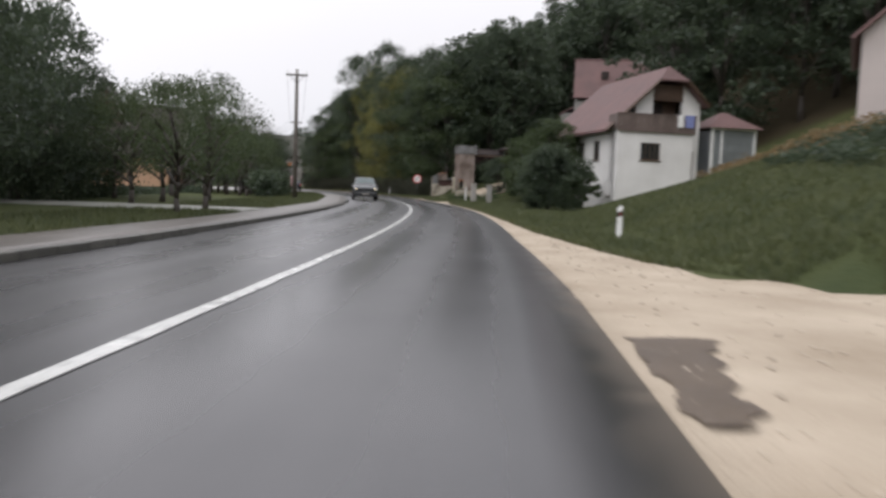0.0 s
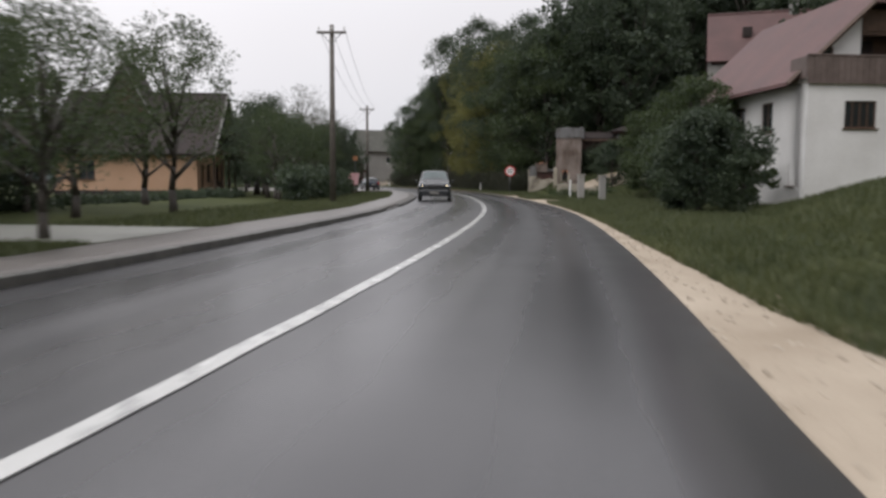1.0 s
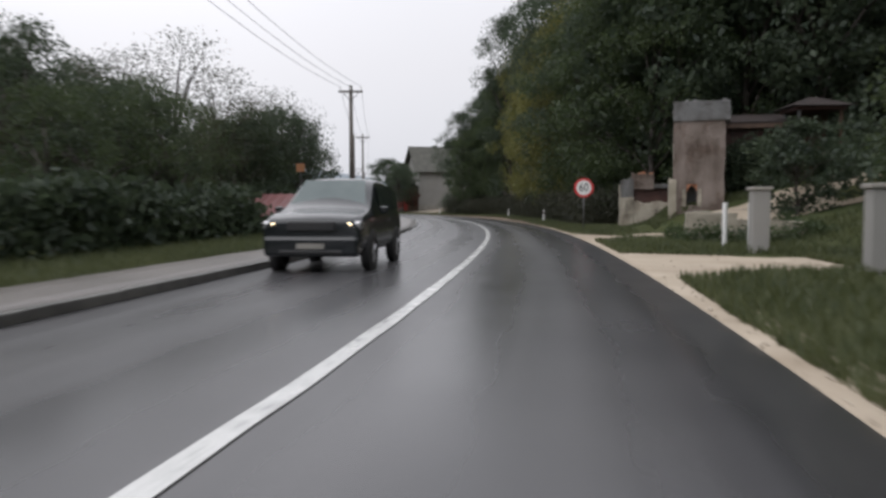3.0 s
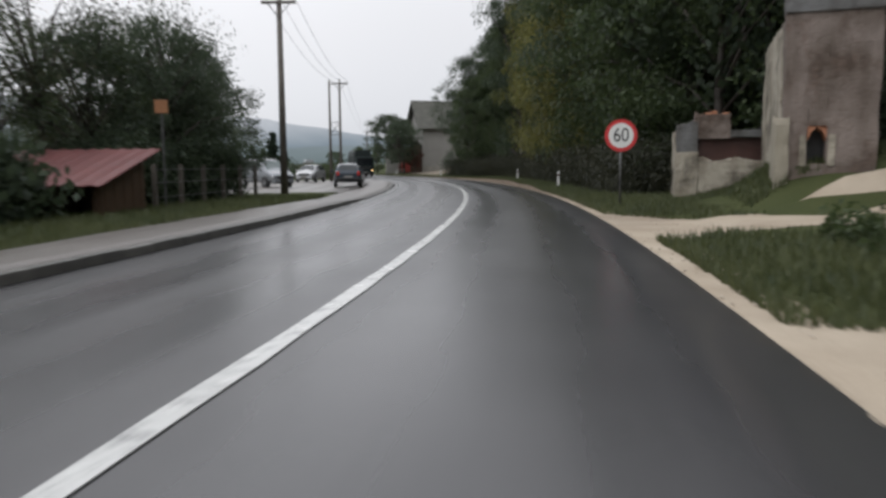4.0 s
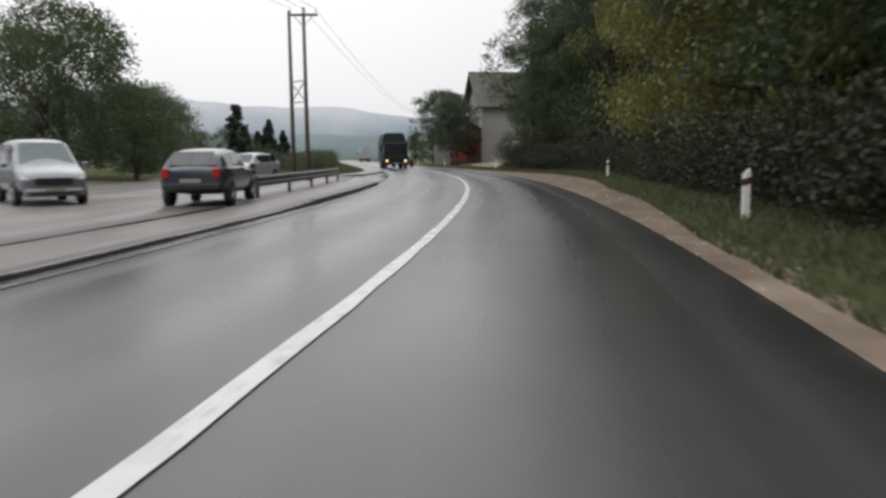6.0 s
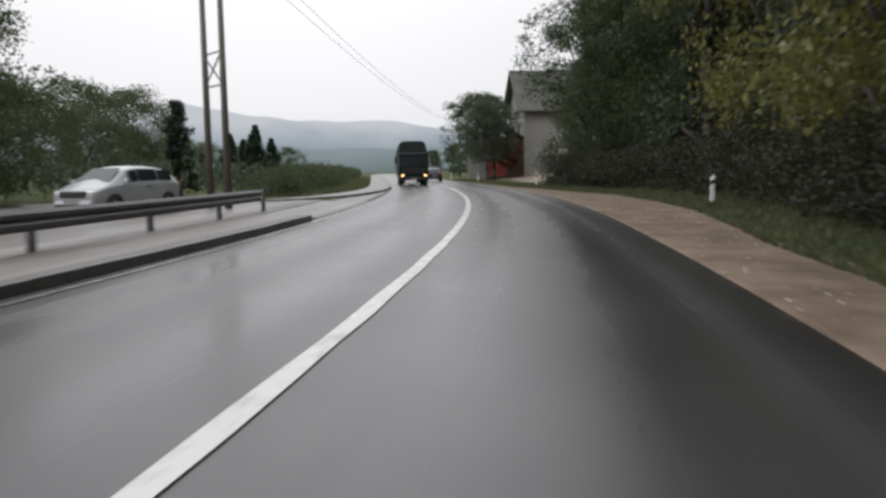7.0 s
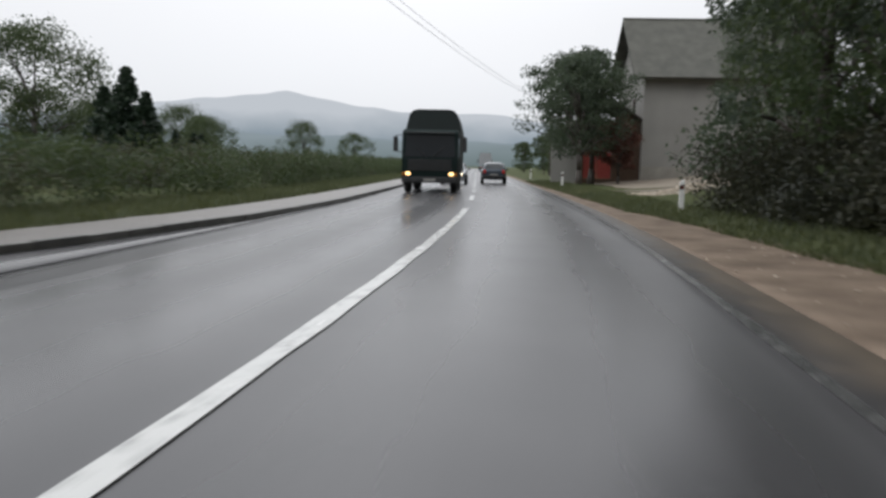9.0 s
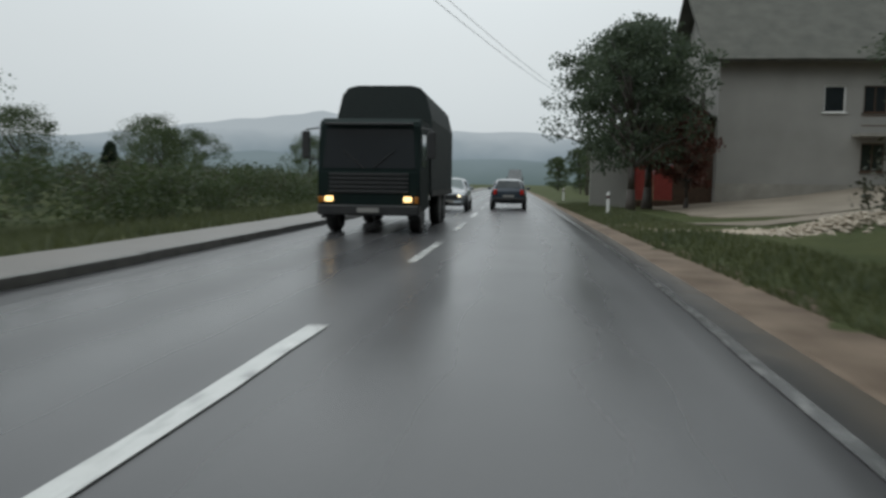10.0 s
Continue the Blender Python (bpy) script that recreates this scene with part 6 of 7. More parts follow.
def red_stall():
    h = thing("low_woodshed", place(80.4, -13.2, 0.0, 0), "low woodshed with a bright red sheet roof", "shed")
    for x in (0.1, 2.1, 4.1):
        for y in (0.1, 2.6):
            part("post", boxed(x, x + 0.12, y, y + 0.12, -0.2, 0.95 if y < 1 else 1.65), TIMBER, h)
    for i in range(16):
        part("board", boxed(0.1 + i * 0.256, 0.345 + i * 0.256, 2.72, 2.75 + 0.008 * (i % 2), -0.2, 1.65), TIMBER, h)
    for x in (0.05, 4.22):
        for i in range(10):
            part("board", boxed(x, x + 0.03 + 0.008 * (i % 2), 0.2 + i * 0.25, 0.44 + i * 0.25, -0.2, 0.92 + i * 0.068), TIMBER, h)
    bm = bmesh.new()
    rows = []
    for y, z in ((-0.4, 0.86), (3.1, 1.84)):
        for low in (0.0, 0.03):
            rows.append([bm.verts.new((-0.3 + i * 4.9 / 44, y, z + 0.025 * (i % 4 in (1, 2)) - low)) for i in range(45)])
    for i in range(44):
        bm.faces.new((rows[0][i], rows[0][i + 1], rows[2][i + 1], rows[2][i]))
        bm.faces.new((rows[1][i], rows[3][i], rows[3][i + 1], rows[1][i + 1]))
        bm.faces.new((rows[0][i], rows[1][i], rows[1][i + 1], rows[0][i + 1]))
        bm.faces.new((rows[2][i], rows[2][i + 1], rows[3][i + 1], rows[3][i]))
    for i in (0, 44):
        bm.faces.new((rows[0][i], rows[2][i], rows[3][i], rows[1][i]))
    part("roof", bm, BRIGHTROOF, h, "bright red ribbed sheet roof")
    s = thing("board_sign", place(84.8, -9.0, 0.05, 8), "small faded orange board sign on a post", "sign")
    part("post", rod(bmesh.new(), (0, 0, -0.3), (0, 0, 3.3), 0.035), STEEL, s)
    part("board", boxed(-0.2, 0.2, -0.06, -0.036, 2.9, 3.3, bevel=0.01), SIGNORANGE, s)


def post_fence():
    f = thing("post_fence", place(84.5, -9.2, 0.05, 0), "grey weathered fence posts with rails before the thicket", "fence")
    for i in range(6):
        part("post", boxed(-0.07, 0.07, i * 2.0 - 0.06, i * 2.0 + 0.06, -0.3, 1.35, bevel=0.01), POLEWOOD, f)
    for z in (0.35, 0.8, 1.2):
        part("rail", rod(bmesh.new(), (0.08, -0.1, z), (0.08, 10.1, z), 0.012, n=6), STEEL, f)


post_fence()
white_house()
hillside_house()
garden_shed()
upper_house()
orange_house()
grey_house()
annex()
ruin()
gate()
red_stall()


# ---- poles, rails, posts and the sign ----
def utility_pole(s, o, h, label, arm=True, turn=0, r=0.15):
    p = thing("utility_pole", place(s, o, ground_z(s, o), turn), label, "utility pole", "poles along the road")
    part("pole", rod(bmesh.new(), (0, 0, -0.3), (0, 0, h), r * 1.15, r * 0.72, 12), POLEWOOD, p, smooth=True)
    if arm:
        part("crossarm", boxed(-0.75, 0.75, -0.16, -0.06, h - 0.45, h - 0.33, bevel=0.01), POLEWOOD, p)
        for x in (-0.65, 0, 0.65):
            bm = rod(bmesh.new(), (x, -0.11, h - 0.33), (x, -0.11, h - 0.2), 0.02)
            rod(bm, (x, -0.11, h - 0.22), (x, -0.11, h - 0.1), 0.05, 0.035)
            part("insulator", bm, WHITEPAINT, p)
        part("brace", rod(bmesh.new(), (-0.5, -0.1, h - 0.42), (0, -0.13, h - 1.0), 0.02), STEEL, p)
        part("brace", rod(bmesh.new(), (0.5, -0.1, h - 0.42), (0, -0.13, h - 1.0), 0.02), STEEL, p)
    return p


utility_pole(55.4, -7.6, 9.0, "weathered timber utility pole with crossarm behind the footway")
utility_pole(95.7, -7.9, 8.7, "weathered timber utility pole by the yard")
utility_pole(132.8, -8.9, 9.1, "dark timber pole, one of a braced pair", False, r=0.115)
utility_pole(131.9, -8.0, 9.1, "dark timber pole, one of a braced pair", True, r=0.115)
b = thing("pole_brace", Matrix.Translation(road(132.35, -8.45, 0)) @ Matrix.Rotation(float(np.interp(132, LS, LH)), 4, "Z"), "steel cross-braces between the paired poles", "brace")
for z0, z1 in ((4.2, 5.3), (5.3, 4.2), (4.2, 4.2), (5.3, 5.3)):
    part("strut", rod(bmesh.new(), (-0.5, 0.5, z0), (0.45, -0.5, z1), 0.03), STEEL, b)


def cable(a, b, sag, r=0.012):
    a, b = Vector(a), Vector(b)
    bm = bmesh.new()
    n, rings = 28, []
    for i in range(n + 1):
        u = i / n
        p = a.lerp(b, u) - Vector((0, 0, sag * 4 * u * (1 - u)))
        rings.append([bm.verts.new(p + Vector((r * math.cos(t), 0, r * math.sin(t)))) for t in (0.5, 2.6, 4.7)])
    for i in range(n):
        for j in range(3):
            bm.faces.new((rings[i][j], rings[i][(j + 1) % 3], rings[i + 1][(j + 1) % 3], rings[i + 1][j]))
    return tagged(part("overhead_cable", bm, SIGNBLACK), "black overhead cable strung between poles", "cable", "overhead cables")


for k in (-0.65, 0.0, 0.65):
    cable(road(55.4, -7.6 + k, 8.9), road(95.7, -7.9 + k, 8.7), 0.7)
    cable(road(95.7, -7.9 + k, 8.7), road(131.9, -8.0 + k, 9.0), 0.7)
utility_pole(236, 9.5, 9.5, "distant timber utility pole beyond the house")
cable(road(131.9, -8.0, 9.0), road(236, 9.5, 9.3), 1.6)
cable(road(131.9, -7.4, 9.0), road(236, 10.1, 9.3), 1.7)


def delineator(s, o, first=None):
    m = place(s, o, 0.02, 0)
    if first:
        return copy_thing(first, m)
    d = thing("marker_post", m, "white roadside marker post with black band and reflector", "marker post", "marker posts along the verge")
    bm = prism(bmesh.new(), [(-0.06, -0.3), (0.06, -0.3), (0.06, 0.88), (0.045, 0.95), (-0.06, 0.86)], -0.04, 0.05)
    part("post", bm, WHITEPAINT, d)
    part("band", prism(bmesh.new(), [(-0.064, 0.64), (0.064, 0.68), (0.064, 0.81), (-0.064, 0.77)], -0.044, 0.054), SIGNBLACK, d, "black band")
    part("reflector", boxed(-0.02, 0.02, -0.052, -0.045, 0.67, 0.76), REFLECT, d, "red reflector")
    return d


first_post = delineator(19.9, 6.25)
for s, o in ((104.7, 5.6), (130.9, 7.9), (159.3, 6.25), (184, 5.4), (210, 5.3)):
    delineator(s, o, first_post)


def text_mesh(word, size, depth):
    cu = bpy.data.curves.new("word", "FONT")
    cu.body, cu.size, cu.extrude, cu.align_x, cu.align_y = word, size, depth, "CENTER", "CENTER"
    cu.offset = 0.0
    tmp = new("word", cu)
    me = bpy.data.meshes.new_from_object(tmp.evaluated_get(bpy.context.evaluated_depsgraph_get()))
    bpy.data.objects.remove(tmp)
    return me


def speed_sign():
    g = thing("speed_limit_sign", place(84.2, 4.74, 0.0, 0), "round speed limit sign, red ring round a black 60", "road sign")
    part("post", rod(bmesh.new(), (0, 0.05, -0.3), (0, 0.05, 2.5), 0.032, n=10), STEEL, g, "galvanised post", smooth=True)
    def disc(r, y0, y1):
        return rod(bmesh.new(), (0, y0, 2.1), (0, y1, 2.1), r, n=48)
    part("rim", disc(0.46, 0.0, 0.018), REDPAINT, g, "red rim")
    part("face", disc(0.355, -0.004, 0.0), SIGNWHITE, g, "white face")
    me = text_mesh("60", 0.5, 0.002)
    me.materials.clear()
    me.materials.append(SIGNBLACK)
    n = new("number", me)
    n.parent = g
    n.matrix_local = pose(0, -0.008, 2.1, 90, 0, 0) @ Matrix.Diagonal((0.92, 1.12, 1, 1))
    for z in (1.95, 2.25):
        part("clamp", boxed(-0.05, 0.05, 0.02, 0.09, z, z + 0.04), STEEL, g)


speed_sign()


def guard_rail():
    g = thing("guard_rail", place(108, -6.1, 0.05, 0), "dark weathered steel guard rail on posts", "guard rail")
    inv = g.matrix_world.inverted()
    prof = [(0.0, 0.44), (0.05, 0.50), (0.05, 0.56), (0.0, 0.61), (0.05, 0.66), (0.05, 0.72), (0.0, 0.78)]
    verts, faces = [], []
    ss = np.arange(113, 129.6, 0.8)
    for s in ss:
        for x, z in prof:
            verts.append(inv @ road(s, -6.1 + x, z - 0.04))
        for x, z in prof[::-1]:
            verts.append(inv @ road(s, -6.1 + x - 0.012, z - 0.04))
    n = 2 * len(prof)
    for k in range(len(ss) - 1):
        for i in range(n):
            j = (i + 1) % n
            faces.append((k * n + i, k * n + j, (k + 1) * n + j, (k + 1) * n + i))
    faces += [tuple(range(n))[::-1], tuple(len(verts) - n + i for i in range(n))]
    raw("rail", verts, faces, STEEL, g)
    for s in np.arange(113.3, 129.6, 4.05):
        p = inv @ road(s, -6.17, 0)
        a = inv @ road(s, -6.12, 0)
        bm = bmesh.new()
        box(bm, p.x - 0.05, p.x + 0.05, p.y - 0.06, p.y + 0.06, -0.3, 0.7, 0.008)
        part("post", bm, STEEL, g)


guard_rail()


# ---- vehicles ----
def wheel(parent, x, y, r, w, rim=RIM, spokes=5):
    side = 1 if x > 0 else -1
    bm = bmesh.new()
    prof = [(r * 0.62, -w / 2), (r * 0.9, -w / 2), (r, -w / 2 + 0.04), (r, w / 2 - 0.04), (r * 0.9, w / 2), (r * 0.62, w / 2)]
    n = 28
    rings = [[bm.verts.new((x + b, y + a * math.cos(t), r + a * math.sin(t))) for a, b in prof] for t in [2 * math.pi * i / n for i in range(n)]]
    for i in range(n):
        for j in range(len(prof)):
            bm.faces.new((rings[i][j], rings[i][(j + 1) % len(prof)], rings[(i + 1) % n][(j + 1) % len(prof)], rings[(i + 1) % n][j]))
    t = part("wheel", bm, RUBBER, parent, "wet black tyre", smooth=True)
    bm = rod(bmesh.new(), (x + side * (w / 2 - 0.07), y, r), (x + side * (w / 2 - 0.05), y, r), r * 0.63, n=24)
    rod(bm, (x + side * (w / 2 - 0.05), y, r), (x + side * (w / 2 - 0.005), y, r), r * 0.16, n=12)
    for k in range(spokes):
        a = 2 * math.pi * k / spokes
        rod(bm, (x + side * (w / 2 - 0.03), y, r), (x + side * (w / 2 - 0.03), y + r * 0.6 * math.cos(a), r + r * 0.6 * math.sin(a)), 0.035, n=6)
    part("rim", bm, rim, t)


def pane(name, quad, inset, mat, parent, off=0.006):
    vs = [Vector(v) for v in quad]
    c = sum(vs, Vector()) / 4
    n = (vs[1] - vs[0]).cross(vs[3] - vs[0]).normalized()
    if n.dot(c - Vector((0, 0, 0.7))) < 0:
        vs, n = vs[::-1], -n
    q = [v.lerp(c, inset) + n * off for v in vs]
    bm = slab(bmesh.new(), *q, 0.004)
    return part(name, bm, mat, parent)


def car(name, m, secs, paint, label, wheels, wr, lit=None, screen=None, category="car", lamp=0.6):
    """secs: stations from tail to nose (y, floor, belt, top, half width, half width of the top)."""
    c = thing(name, m, label, category)
    bm = bmesh.new()
    rings = []
    for y, zb, belt, top, w, wt in secs:
        half = [(w * 0.86, zb), (w * 0.97, zb + 0.1), (w, zb + 0.28), (w, (zb + belt) / 2 + 0.12), (w * 0.975, belt - 0.02), (w * 0.955, belt), (wt + (w * 0.955 - wt) * 0.12, belt + (top - belt) * 0.88), (wt * 0.88, top - 0.008), (wt * 0.45, top + 0.018)]
        ring = half[:] + [(0, top + 0.026)] + [(-x, z) for x, z in half[::-1]]
        rings.append([bm.verts.new((x, y, z)) for x, z in ring])
    n = len(rings[0])
    for a, b in zip(rings, rings[1:]):
        for i in range(n):
            j = (i + 1) % n
            bm.faces.new((a[i], a[j], b[j], b[i]))
    bm.faces.new(rings[0])
    bm.faces.new(rings[-1][::-1])
    body = part("body", bm, paint, c, smooth=True)
    sub = body.modifiers.new("round", "SUBSURF")
    sub.levels = sub.render_levels = 2
    # wheel arches
    hw = max(q[4] for q in secs)
    for y in wheels:
        for sx in (-1, 1):
            part("wheel_arch", rod(bmesh.new(), (sx * (hw - 0.12), y, wr), (sx * (hw + 0.004), y, wr), wr * 1.17, n=28), BLACKPLASTIC, c)
            wheel(c, sx * (hw - 0.085), y, wr, 0.21)
    # glass
    def rim_pt(q, sx, top):
        y, zb, belt, t, w, wt = q
        return (sx * (wt * 0.9 if top else w * 0.955), y, t - 0.012 if top else belt + 0.03)
    for a, b in zip(secs, secs[1:]):
        rise_a, rise_b = a[3] - a[2], b[3] - b[2]
        if rise_a > 0.3 and rise_b > 0.3:
            for sx in (-1, 1):
                def sp(q, hi):
                    y, zb, belt, t, w, wt = q
                    x0, x1 = w * 0.955, wt + (w * 0.955 - wt) * 0.12
                    u = 0.1 if not hi else 0.84
                    return (sx * (x0 + (x1 - x0) * u), y, belt + (t - belt) * u)
                pane("side_window", (sp(a, 0), sp(b, 0), sp(b, 1), sp(a, 1)), 0.07, GLASS, c, 0.012)
        elif rise_a > 0.3 or rise_b > 0.3:
            front = rise_a > 0.3
            hi, lo = (a, b) if front else (b, a)
            q = ((-hi[5] * 0.86, hi[0], hi[3]), (hi[5] * 0.86, hi[0], hi[3]), (lo[5] * 0.95, lo[0], lo[3]), (-lo[5] * 0.95, lo[0], lo[3]))
            pane("windscreen" if front else "rear_window", q, 0.06, (screen or GLASS) if front else GLASS, c, 0.035)
    nose, tail = secs[-1], secs[0]
    y = secs[-2][0]
    fy = nose[0]
    part("grille", boxed(-0.46, 0.46, fy - 0.08, fy + 0.03, lamp - 0.05, lamp + 0.14, bevel=0.03), BLACKPLASTIC, c)
    zb = max(lamp - 0.52, 0.24)
    part("bumper", boxed(-nose[4] * 1.0, nose[4] * 1.0, fy - 0.3, fy + 0.07, zb, lamp - 0.13, bevel=0.08), paint, c)
    part("lower_intake", boxed(-0.6, 0.6, fy - 0.05, fy + 0.078, zb + 0.05, zb + 0.13, bevel=0.02), BLACKPLASTIC, c)
    part("number_plate", boxed(-0.26, 0.26, fy + 0.071, fy + 0.082, zb + 0.15, zb + 0.25), CONCRETE, c, "blank grey plate")
    for sx in (-1, 1):
        lamp_glass = part("headlight", boxed(sx * (nose[4] - 0.4), sx * (nose[4] + 0.035), fy - 0.46, fy - 0.025, lamp - 0.03, lamp + 0.145, bevel=0.05), RIM, c, "clear headlight")
        if lit:
            part("bulb", rod(bmesh.new(), (sx * (nose[4] - 0.2), fy - 0.06, lamp + 0.055), (sx * (nose[4] - 0.2), fy - 0.012, lamp + 0.055), 0.055, n=16), lit, lamp_glass, "lit bulb")
        part("tail_light", boxed(sx * (tail[4] - 0.2), sx * (tail[4] - 0.02), tail[0] - 0.02, tail[0] + 0.12, 0.72, 0.96, bevel=0.02), TAIL, c)
        i = next(k for k in range(len(secs) - 1, 0, -1) if secs[k - 1][3] - secs[k - 1][2] > 0.3)
        my = secs[i][0] - 0.35
        bm = boxed(sx * (hw + 0.03), sx * (hw + 0.2), my - 0.06, my + 0.06, secs[i][2] + 0.02, secs[i][2] + 0.16, bevel=0.03)
        part("mirror", bm, paint, c)
        part("door_handle", boxed(sx * hw, sx * (hw + 0.02), -0.35, -0.17, secs[3][2] - 0.15, secs[3][2] - 0.12), BLACKPLASTIC, c)
    part("rear_bumper", boxed(-tail[4] * 0.98, tail[4] * 0.98, tail[0] - 0.05, tail[0] + 0.1, 0.42, 0.58, bevel=0.03), BLACKPLASTIC, c)
    part("rear_plate", boxed(-0.26, 0.26, tail[0] - 0.062, tail[0] - 0.052, 0.6, 0.7), GREYWALL, c, "blank pale plate")
    return c


SUV = [(-2.3, .42, 1.0, 1.10, .88, .78), (-2.24, .38, 1.06, 1.18, .93, .80), (-2.0, .34, 1.10, 1.70, .97, .78), (-1.2, .32, 1.10, 1.82, .98, .77), (-0.1, .32, 1.09, 1.84, .98, .77),
       (0.38, .32, 1.09, 1.78, .98, .78), (1.14, .32, 1.09, 1.19, .98, .88), (1.7, .33, 1.07, 1.15, .97, .87), (2.12, .35, 1.02, 1.09, .96, .85), (2.3, .38, .93, 1.0, .93, .80), (2.34, .40, .90, .97, .91, .78)]
HATCH = [(-1.95, .45, .85, .92, .74, .62), (-1.85, .34, .92, 1.0, .80, .68), (-1.5, .28, .95, 1.36, .84, .62), (-0.8, .25, .95, 1.45, .85, .60), (0.1, .25, .93, 1.45, .85, .60),
         (0.5, .25, .92, 1.38, .85, .62), (1.2, .25, .90, .95, .84, .72), (1.65, .27, .80, .84, .80, .66), (1.9, .30, .68, .72, .74, .58), (1.95, .36, .60, .64, .68, .54)]
MPV = [(-2.1, .45, .95, 1.02, .80, .70), (-2.05, .35, 1.0, 1.12, .86, .74), (-1.85, .30, 1.02, 1.70, .88, .70), (-1.0, .28, 1.02, 1.80, .89, .69), (0.2, .28, 1.0, 1.80, .89, .69),
       (0.6, .28, 1.0, 1.68, .89, .70), (1.35, .28, .98, 1.05, .88, .76), (1.8, .30, .88, .92, .85, .70), (2.05, .33, .74, .80, .80, .64), (2.12, .40, .64, .70, .74, .58)]
car("dark_suv", place(63.3, -2.5, 0.0, 180), [(q[0] * 0.95, *q[1:]) for q in SUV], CAR_BLACK, "black wet estate jeep with lit headlights in the oncoming lane", (-1.25, 1.3), 0.37, HEADLIGHT, SCREEN, lamp=0.84)
car("lead_hatchback", place(190.5, 1.35, 0.0, 0), HATCH, CAR_BLUE, "small blue-grey hatchback driving ahead on the wet road", (-1.2, 1.2), 0.3)
car("oncoming_saloon", place(187.5, -1.25, 0.0, 180), HATCH, CAR_SILVER, "small silver car with lit headlights behind the lorry", (-1.2, 1.2), 0.3, HEADLIGHT, SCREEN)
car("parked_van", place(111.6, -12.0, 0.06, -139), MPV, CAR_SILVER, "silver people carrier parked in the paved yard", (-1.3, 1.3), 0.32, None, SCREEN, "van")
car("parked_compact", place(111.0, -6.75, 0.06, 6), HATCH, CAR_BLUE, "small dark grey car parked at the edge of the yard", (-1.2, 1.2), 0.3, None, GLASS)
car("parked_hatchback", place(129.4, -10.6, 0.06, 165), HATCH, CAR_WHITE, "pale grey hatchback parked behind the guard rail", (-1.2, 1.2), 0.3, None, GLASS)


def lorry(name, m, cab_mat, body_mat, label, lit):
    t = thing(name, m, label, "lorry")
    W = 1.22
    bm = bmesh.new()
    outline = [(0.0, 0.55), (0.0, 1.5), (-0.16, 2.62), (-0.34, 2.75), (-1.8, 2.78), (-1.9, 2.7), (-1.9, 0.55)]
    l = [bm.verts.new((-W, y, z)) for y, z in outline]
    r = [bm.verts.new((W, y, z)) for y, z in outline]
    bm.faces.new(l)
    bm.faces.new(r[::-1])
    for i in range(len(outline)):
        j = (i + 1) % len(outline)
        bm.faces.new((l[i], l[j], r[j], r[i]))
    bmesh.ops.bevel(bm, geom=[e for e in bm.edges], offset=0.05, segments=2, affect="EDGES")
    part("cab", bm, cab_mat, t)
    n = Vector((0, 1.12, 0.16)).normalized()
    q = [(-1.1, -0.012, 1.56), (1.1, -0.012, 1.56), (1.04, -0.148, 2.5), (-1.04, -0.148, 2.5)]
    pane("windscreen", q, 0.0, LORRYGLASS, t, 0.01)
    for sx in (-1, 1):
        pane("side_window", ((sx * W, -0.25, 1.6), (sx * W, -1.1, 1.6), (sx * W, -1.1, 2.4), (sx * W, -0.35, 2.4)), 0.02, GLASS, t, 0.008)
        part("wiper", rod(bmesh.new(), (sx * 0.1, 0.03, 1.55), (sx * 0.62, -0.04, 1.98), 0.012, n=5), BLACKPLASTIC, t)
        part("mirror_arm", rod(bmesh.new(), (sx * W, -0.1, 2.5), (sx * (W + 0.28), 0.05, 2.45), 0.018), BLACKPLASTIC, t)
        part("mirror_arm", rod(bmesh.new(), (sx * W, -0.1, 1.75), (sx * (W + 0.28), 0.05, 1.8), 0.018), BLACKPLASTIC, t)
        part("mirror", boxed(sx * (W + 0.17), sx * (W + 0.37), 0.0, 0.09, 1.78, 2.42, bevel=0.03), BLACKPLASTIC, t)
        part("headlight", boxed(sx * 0.84, sx * 1.04, 0.02, 0.085, 0.77, 0.9, bevel=0.03), lit, t, "lit headlight")
        part("indicator", boxed(sx * 1.09, sx * 1.2, 0.0, 0.075, 0.74, 0.9, bevel=0.02), DIMLIGHT, t, "amber corner lamp")
        part("step", boxed(sx * 0.9, sx * 1.2, -0.6, -0.2, 0.36, 0.44, bevel=0.02), BLACKPLASTIC, t)
        for y in (-1.0, -5.4, -6.7):
            wheel(t, sx * 1.02, y, 0.5, 0.3, STEEL, 8)
        part("mudguard", boxed(sx * 0.85, sx * 1.2, -1.6, -0.42, 1.03, 1.08, bevel=0.02), BLACKPLASTIC, t)
    part("bumper", boxed(-W, W, -0.25, 0.09, 0.45, 0.70, bevel=0.04), BLACKPLASTIC, t)
    bm = bmesh.new()
    for i in range(5):
        box(bm, -0.95, 0.95, 0.0, 0.035, 0.98 + i * 0.1, 1.05 + i * 0.1, 0.01)
    part("grille", bm, BLACKPLASTIC, t)
    part("number_plate", boxed(-0.26, 0.26, 0.091, 0.1, 0.52, 0.63), GREYWALL, t, "blank pale plate")
    part("chassis", boxed(-0.5, 0.5, -8.0, -0.3, 0.55, 0.8), BLACKPLASTIC, t)
    part("sun_visor", boxed(-1.05, 1.05, -0.12, 0.08, 2.56, 2.62, bevel=0.02), BLACKPLASTIC, t)
    bm = bmesh.new()
    sec = [(-1.25, 0.95), (1.25, 0.95), (1.25, 2.9), (1.1, 3.5), (0.95, 3.68), (0.7, 3.74), (-0.7, 3.74), (-0.95, 3.68), (-1.1, 3.5), (-1.25, 2.9)]
    ys = np.linspace(-2.1, -8.4, 15)
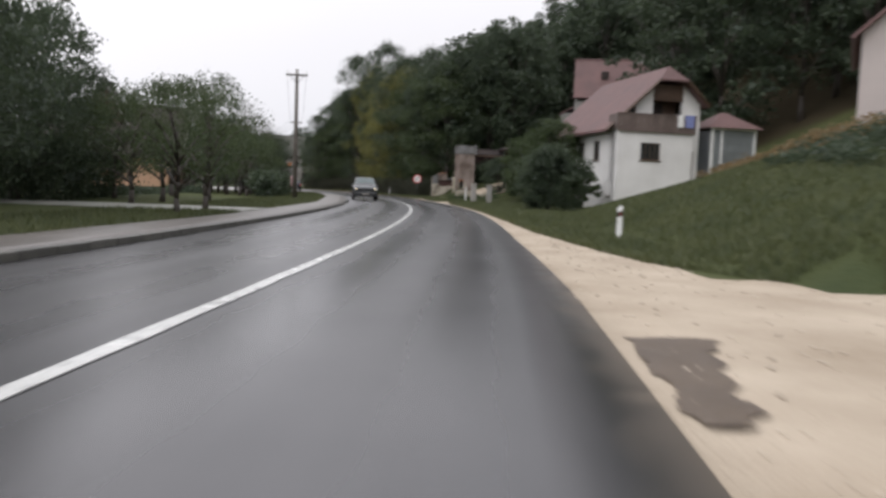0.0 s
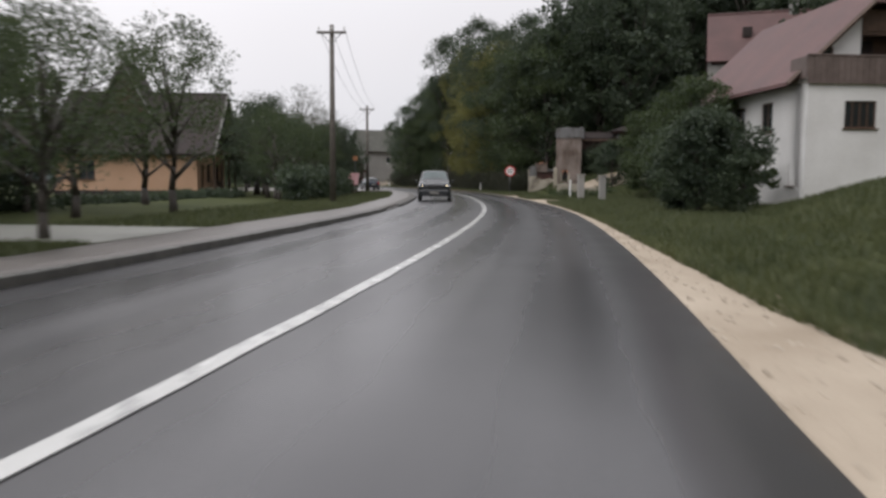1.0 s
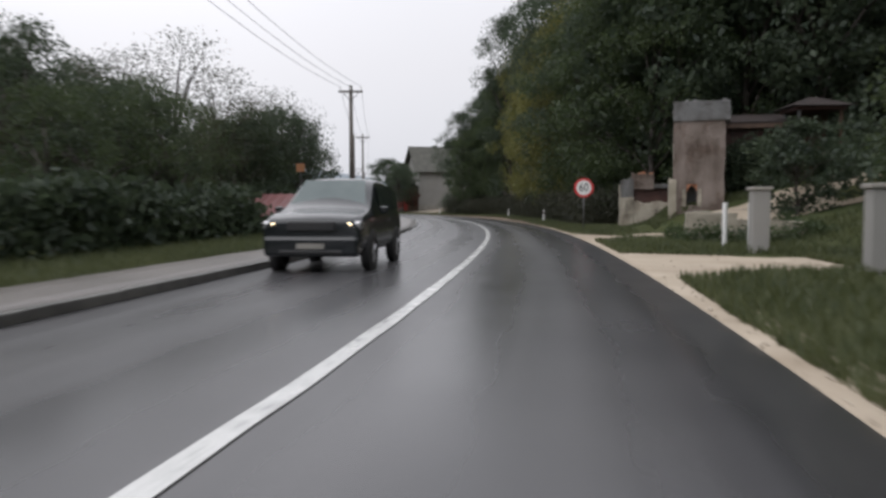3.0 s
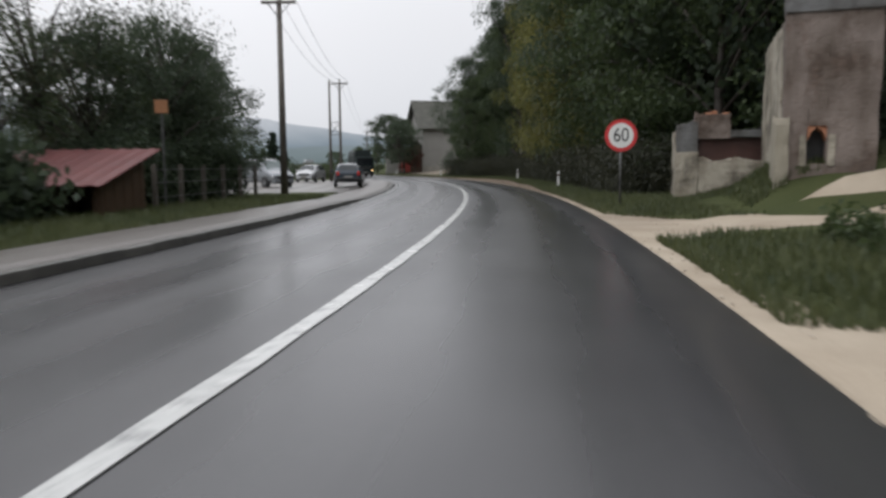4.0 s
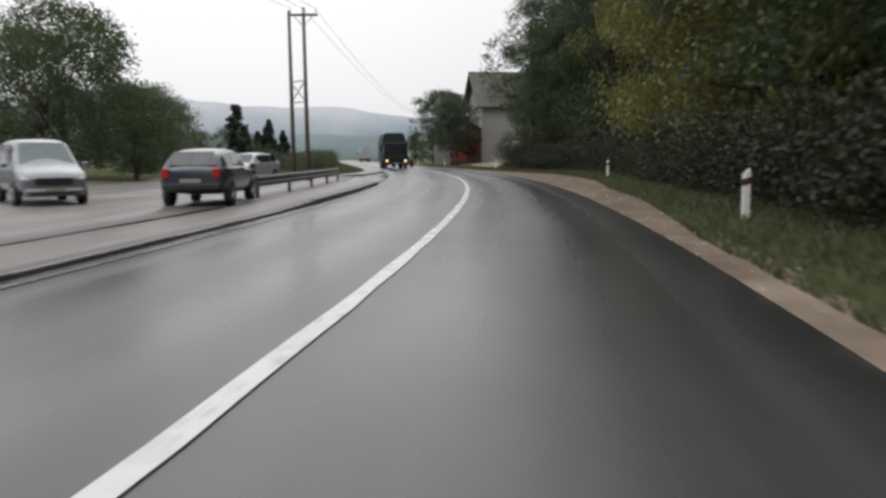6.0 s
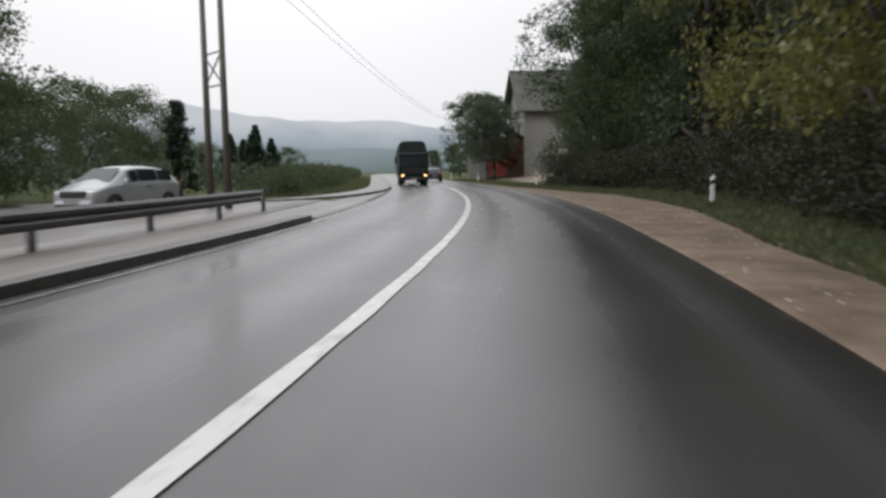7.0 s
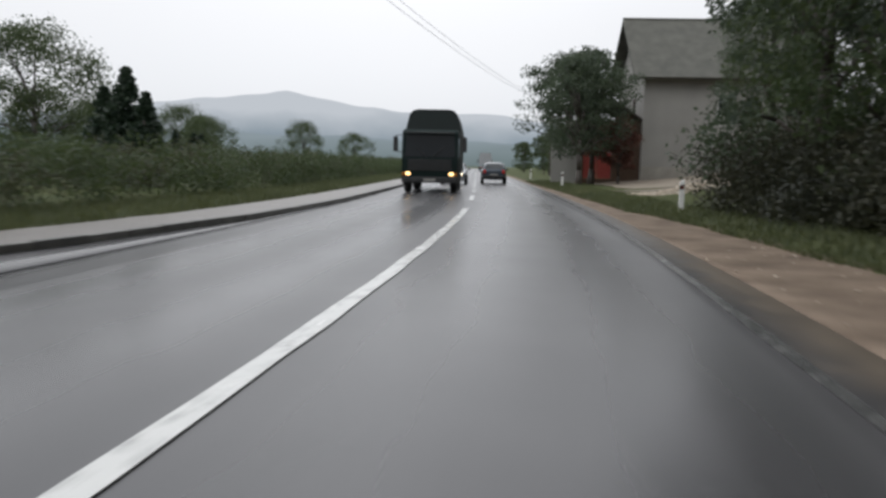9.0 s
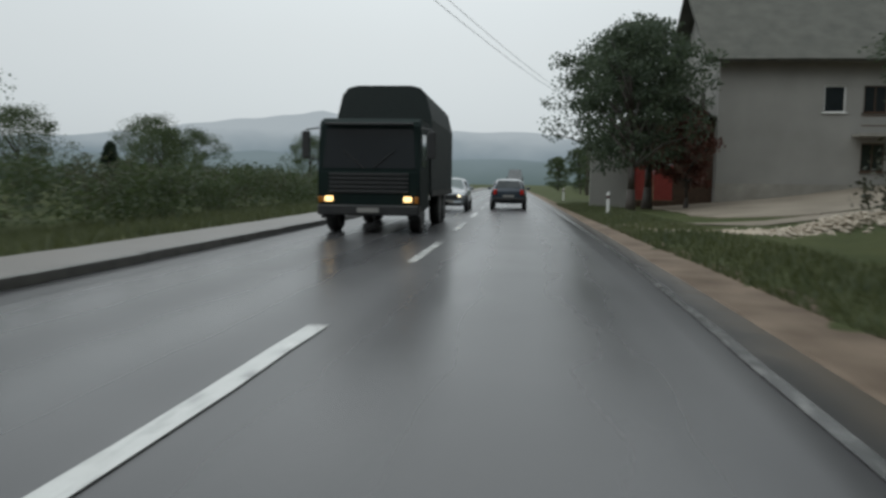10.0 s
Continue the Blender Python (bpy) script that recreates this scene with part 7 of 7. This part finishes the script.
    rings = [[bm.verts.new((x * (1 - 0.012 * (i % 2)), y, z - 0.02 * (i % 2) * (z > 2))) for x, z in sec] for i, y in enumerate(ys)]
    for a, b in zip(rings, rings[1:]):
        for i in range(len(sec)):
            j = (i + 1) % len(sec)
            bm.faces.new((a[i], a[j], b[j], b[i]))
    bm.faces.new(rings[0][::-1])
    bm.faces.new(rings[-1])
    part("cargo_cover", bm, body_mat, t, "tarpaulin cover over the load")
    for sx in (-1, 1):
        part("side_rail", boxed(sx * 1.2, sx * 1.28, -8.4, -2.1, 0.88, 1.02), BLACKPLASTIC, t)
    part("tail_bumper", boxed(-1.15, 1.15, -8.55, -8.42, 0.45, 0.6), BLACKPLASTIC, t)
    return t


lorry("green_lorry", place(170.3, -1.82, 0.0, 180), CAR_GREEN, TARP, "dark green cab-over lorry with tarpaulin, lit headlights, oncoming on wet asphalt", WARMLIGHT)
lorry("far_lorry", place(300, 1.9, 0.0, 0), ORANGE, CAR_WHITE, "far white and orange lorry driving ahead", HEADLIGHT)


# ---- kerb stones ----
def kerbs():
    k1 = thing("kerb", place(0, KERB_O, 0), "row of dark wet concrete kerb stones", "kerb", kind="structure")
    k2 = thing("far_kerb", place(150, KERB_O, 0), "row of dark wet concrete kerb stones along the field", "kerb", kind="structure")
    me = None
    inv = {k1: k1.matrix_world.inverted(), k2: k2.matrix_world.inverted()}
    rg = random.Random(3)
    for root, s0, s1 in ((k1, -20, 126), (k2, 138.5, 262)):
        for i in range(int(s1 - s0)):
            s = s0 + i + 0.5
            o = KERB_O if root is k1 else kerb2(s)
            turn = 0.0 if root is k1 else -math.degrees(math.atan(kerb2(s + 0.5) - kerb2(s - 0.5)))
            low = (0.09 if 46.5 < s < 52.5 else dip(s)) if root is k1 else 0.0
            if me is None:
                bm = boxed(-0.15, 0.0, -0.493, 0.493, -0.12, 0.13, bevel=0.018)
                ob = part("kerb_stone", bm, KERB, root)
                me = ob.data
            else:
                ob = new("kerb_stone", me)
                ob.parent = root
            ob.matrix_local = inv[root] @ place(s, o, rg.uniform(-0.006, 0.006) - low, turn + rg.uniform(-0.4, 0.4))


kerbs()
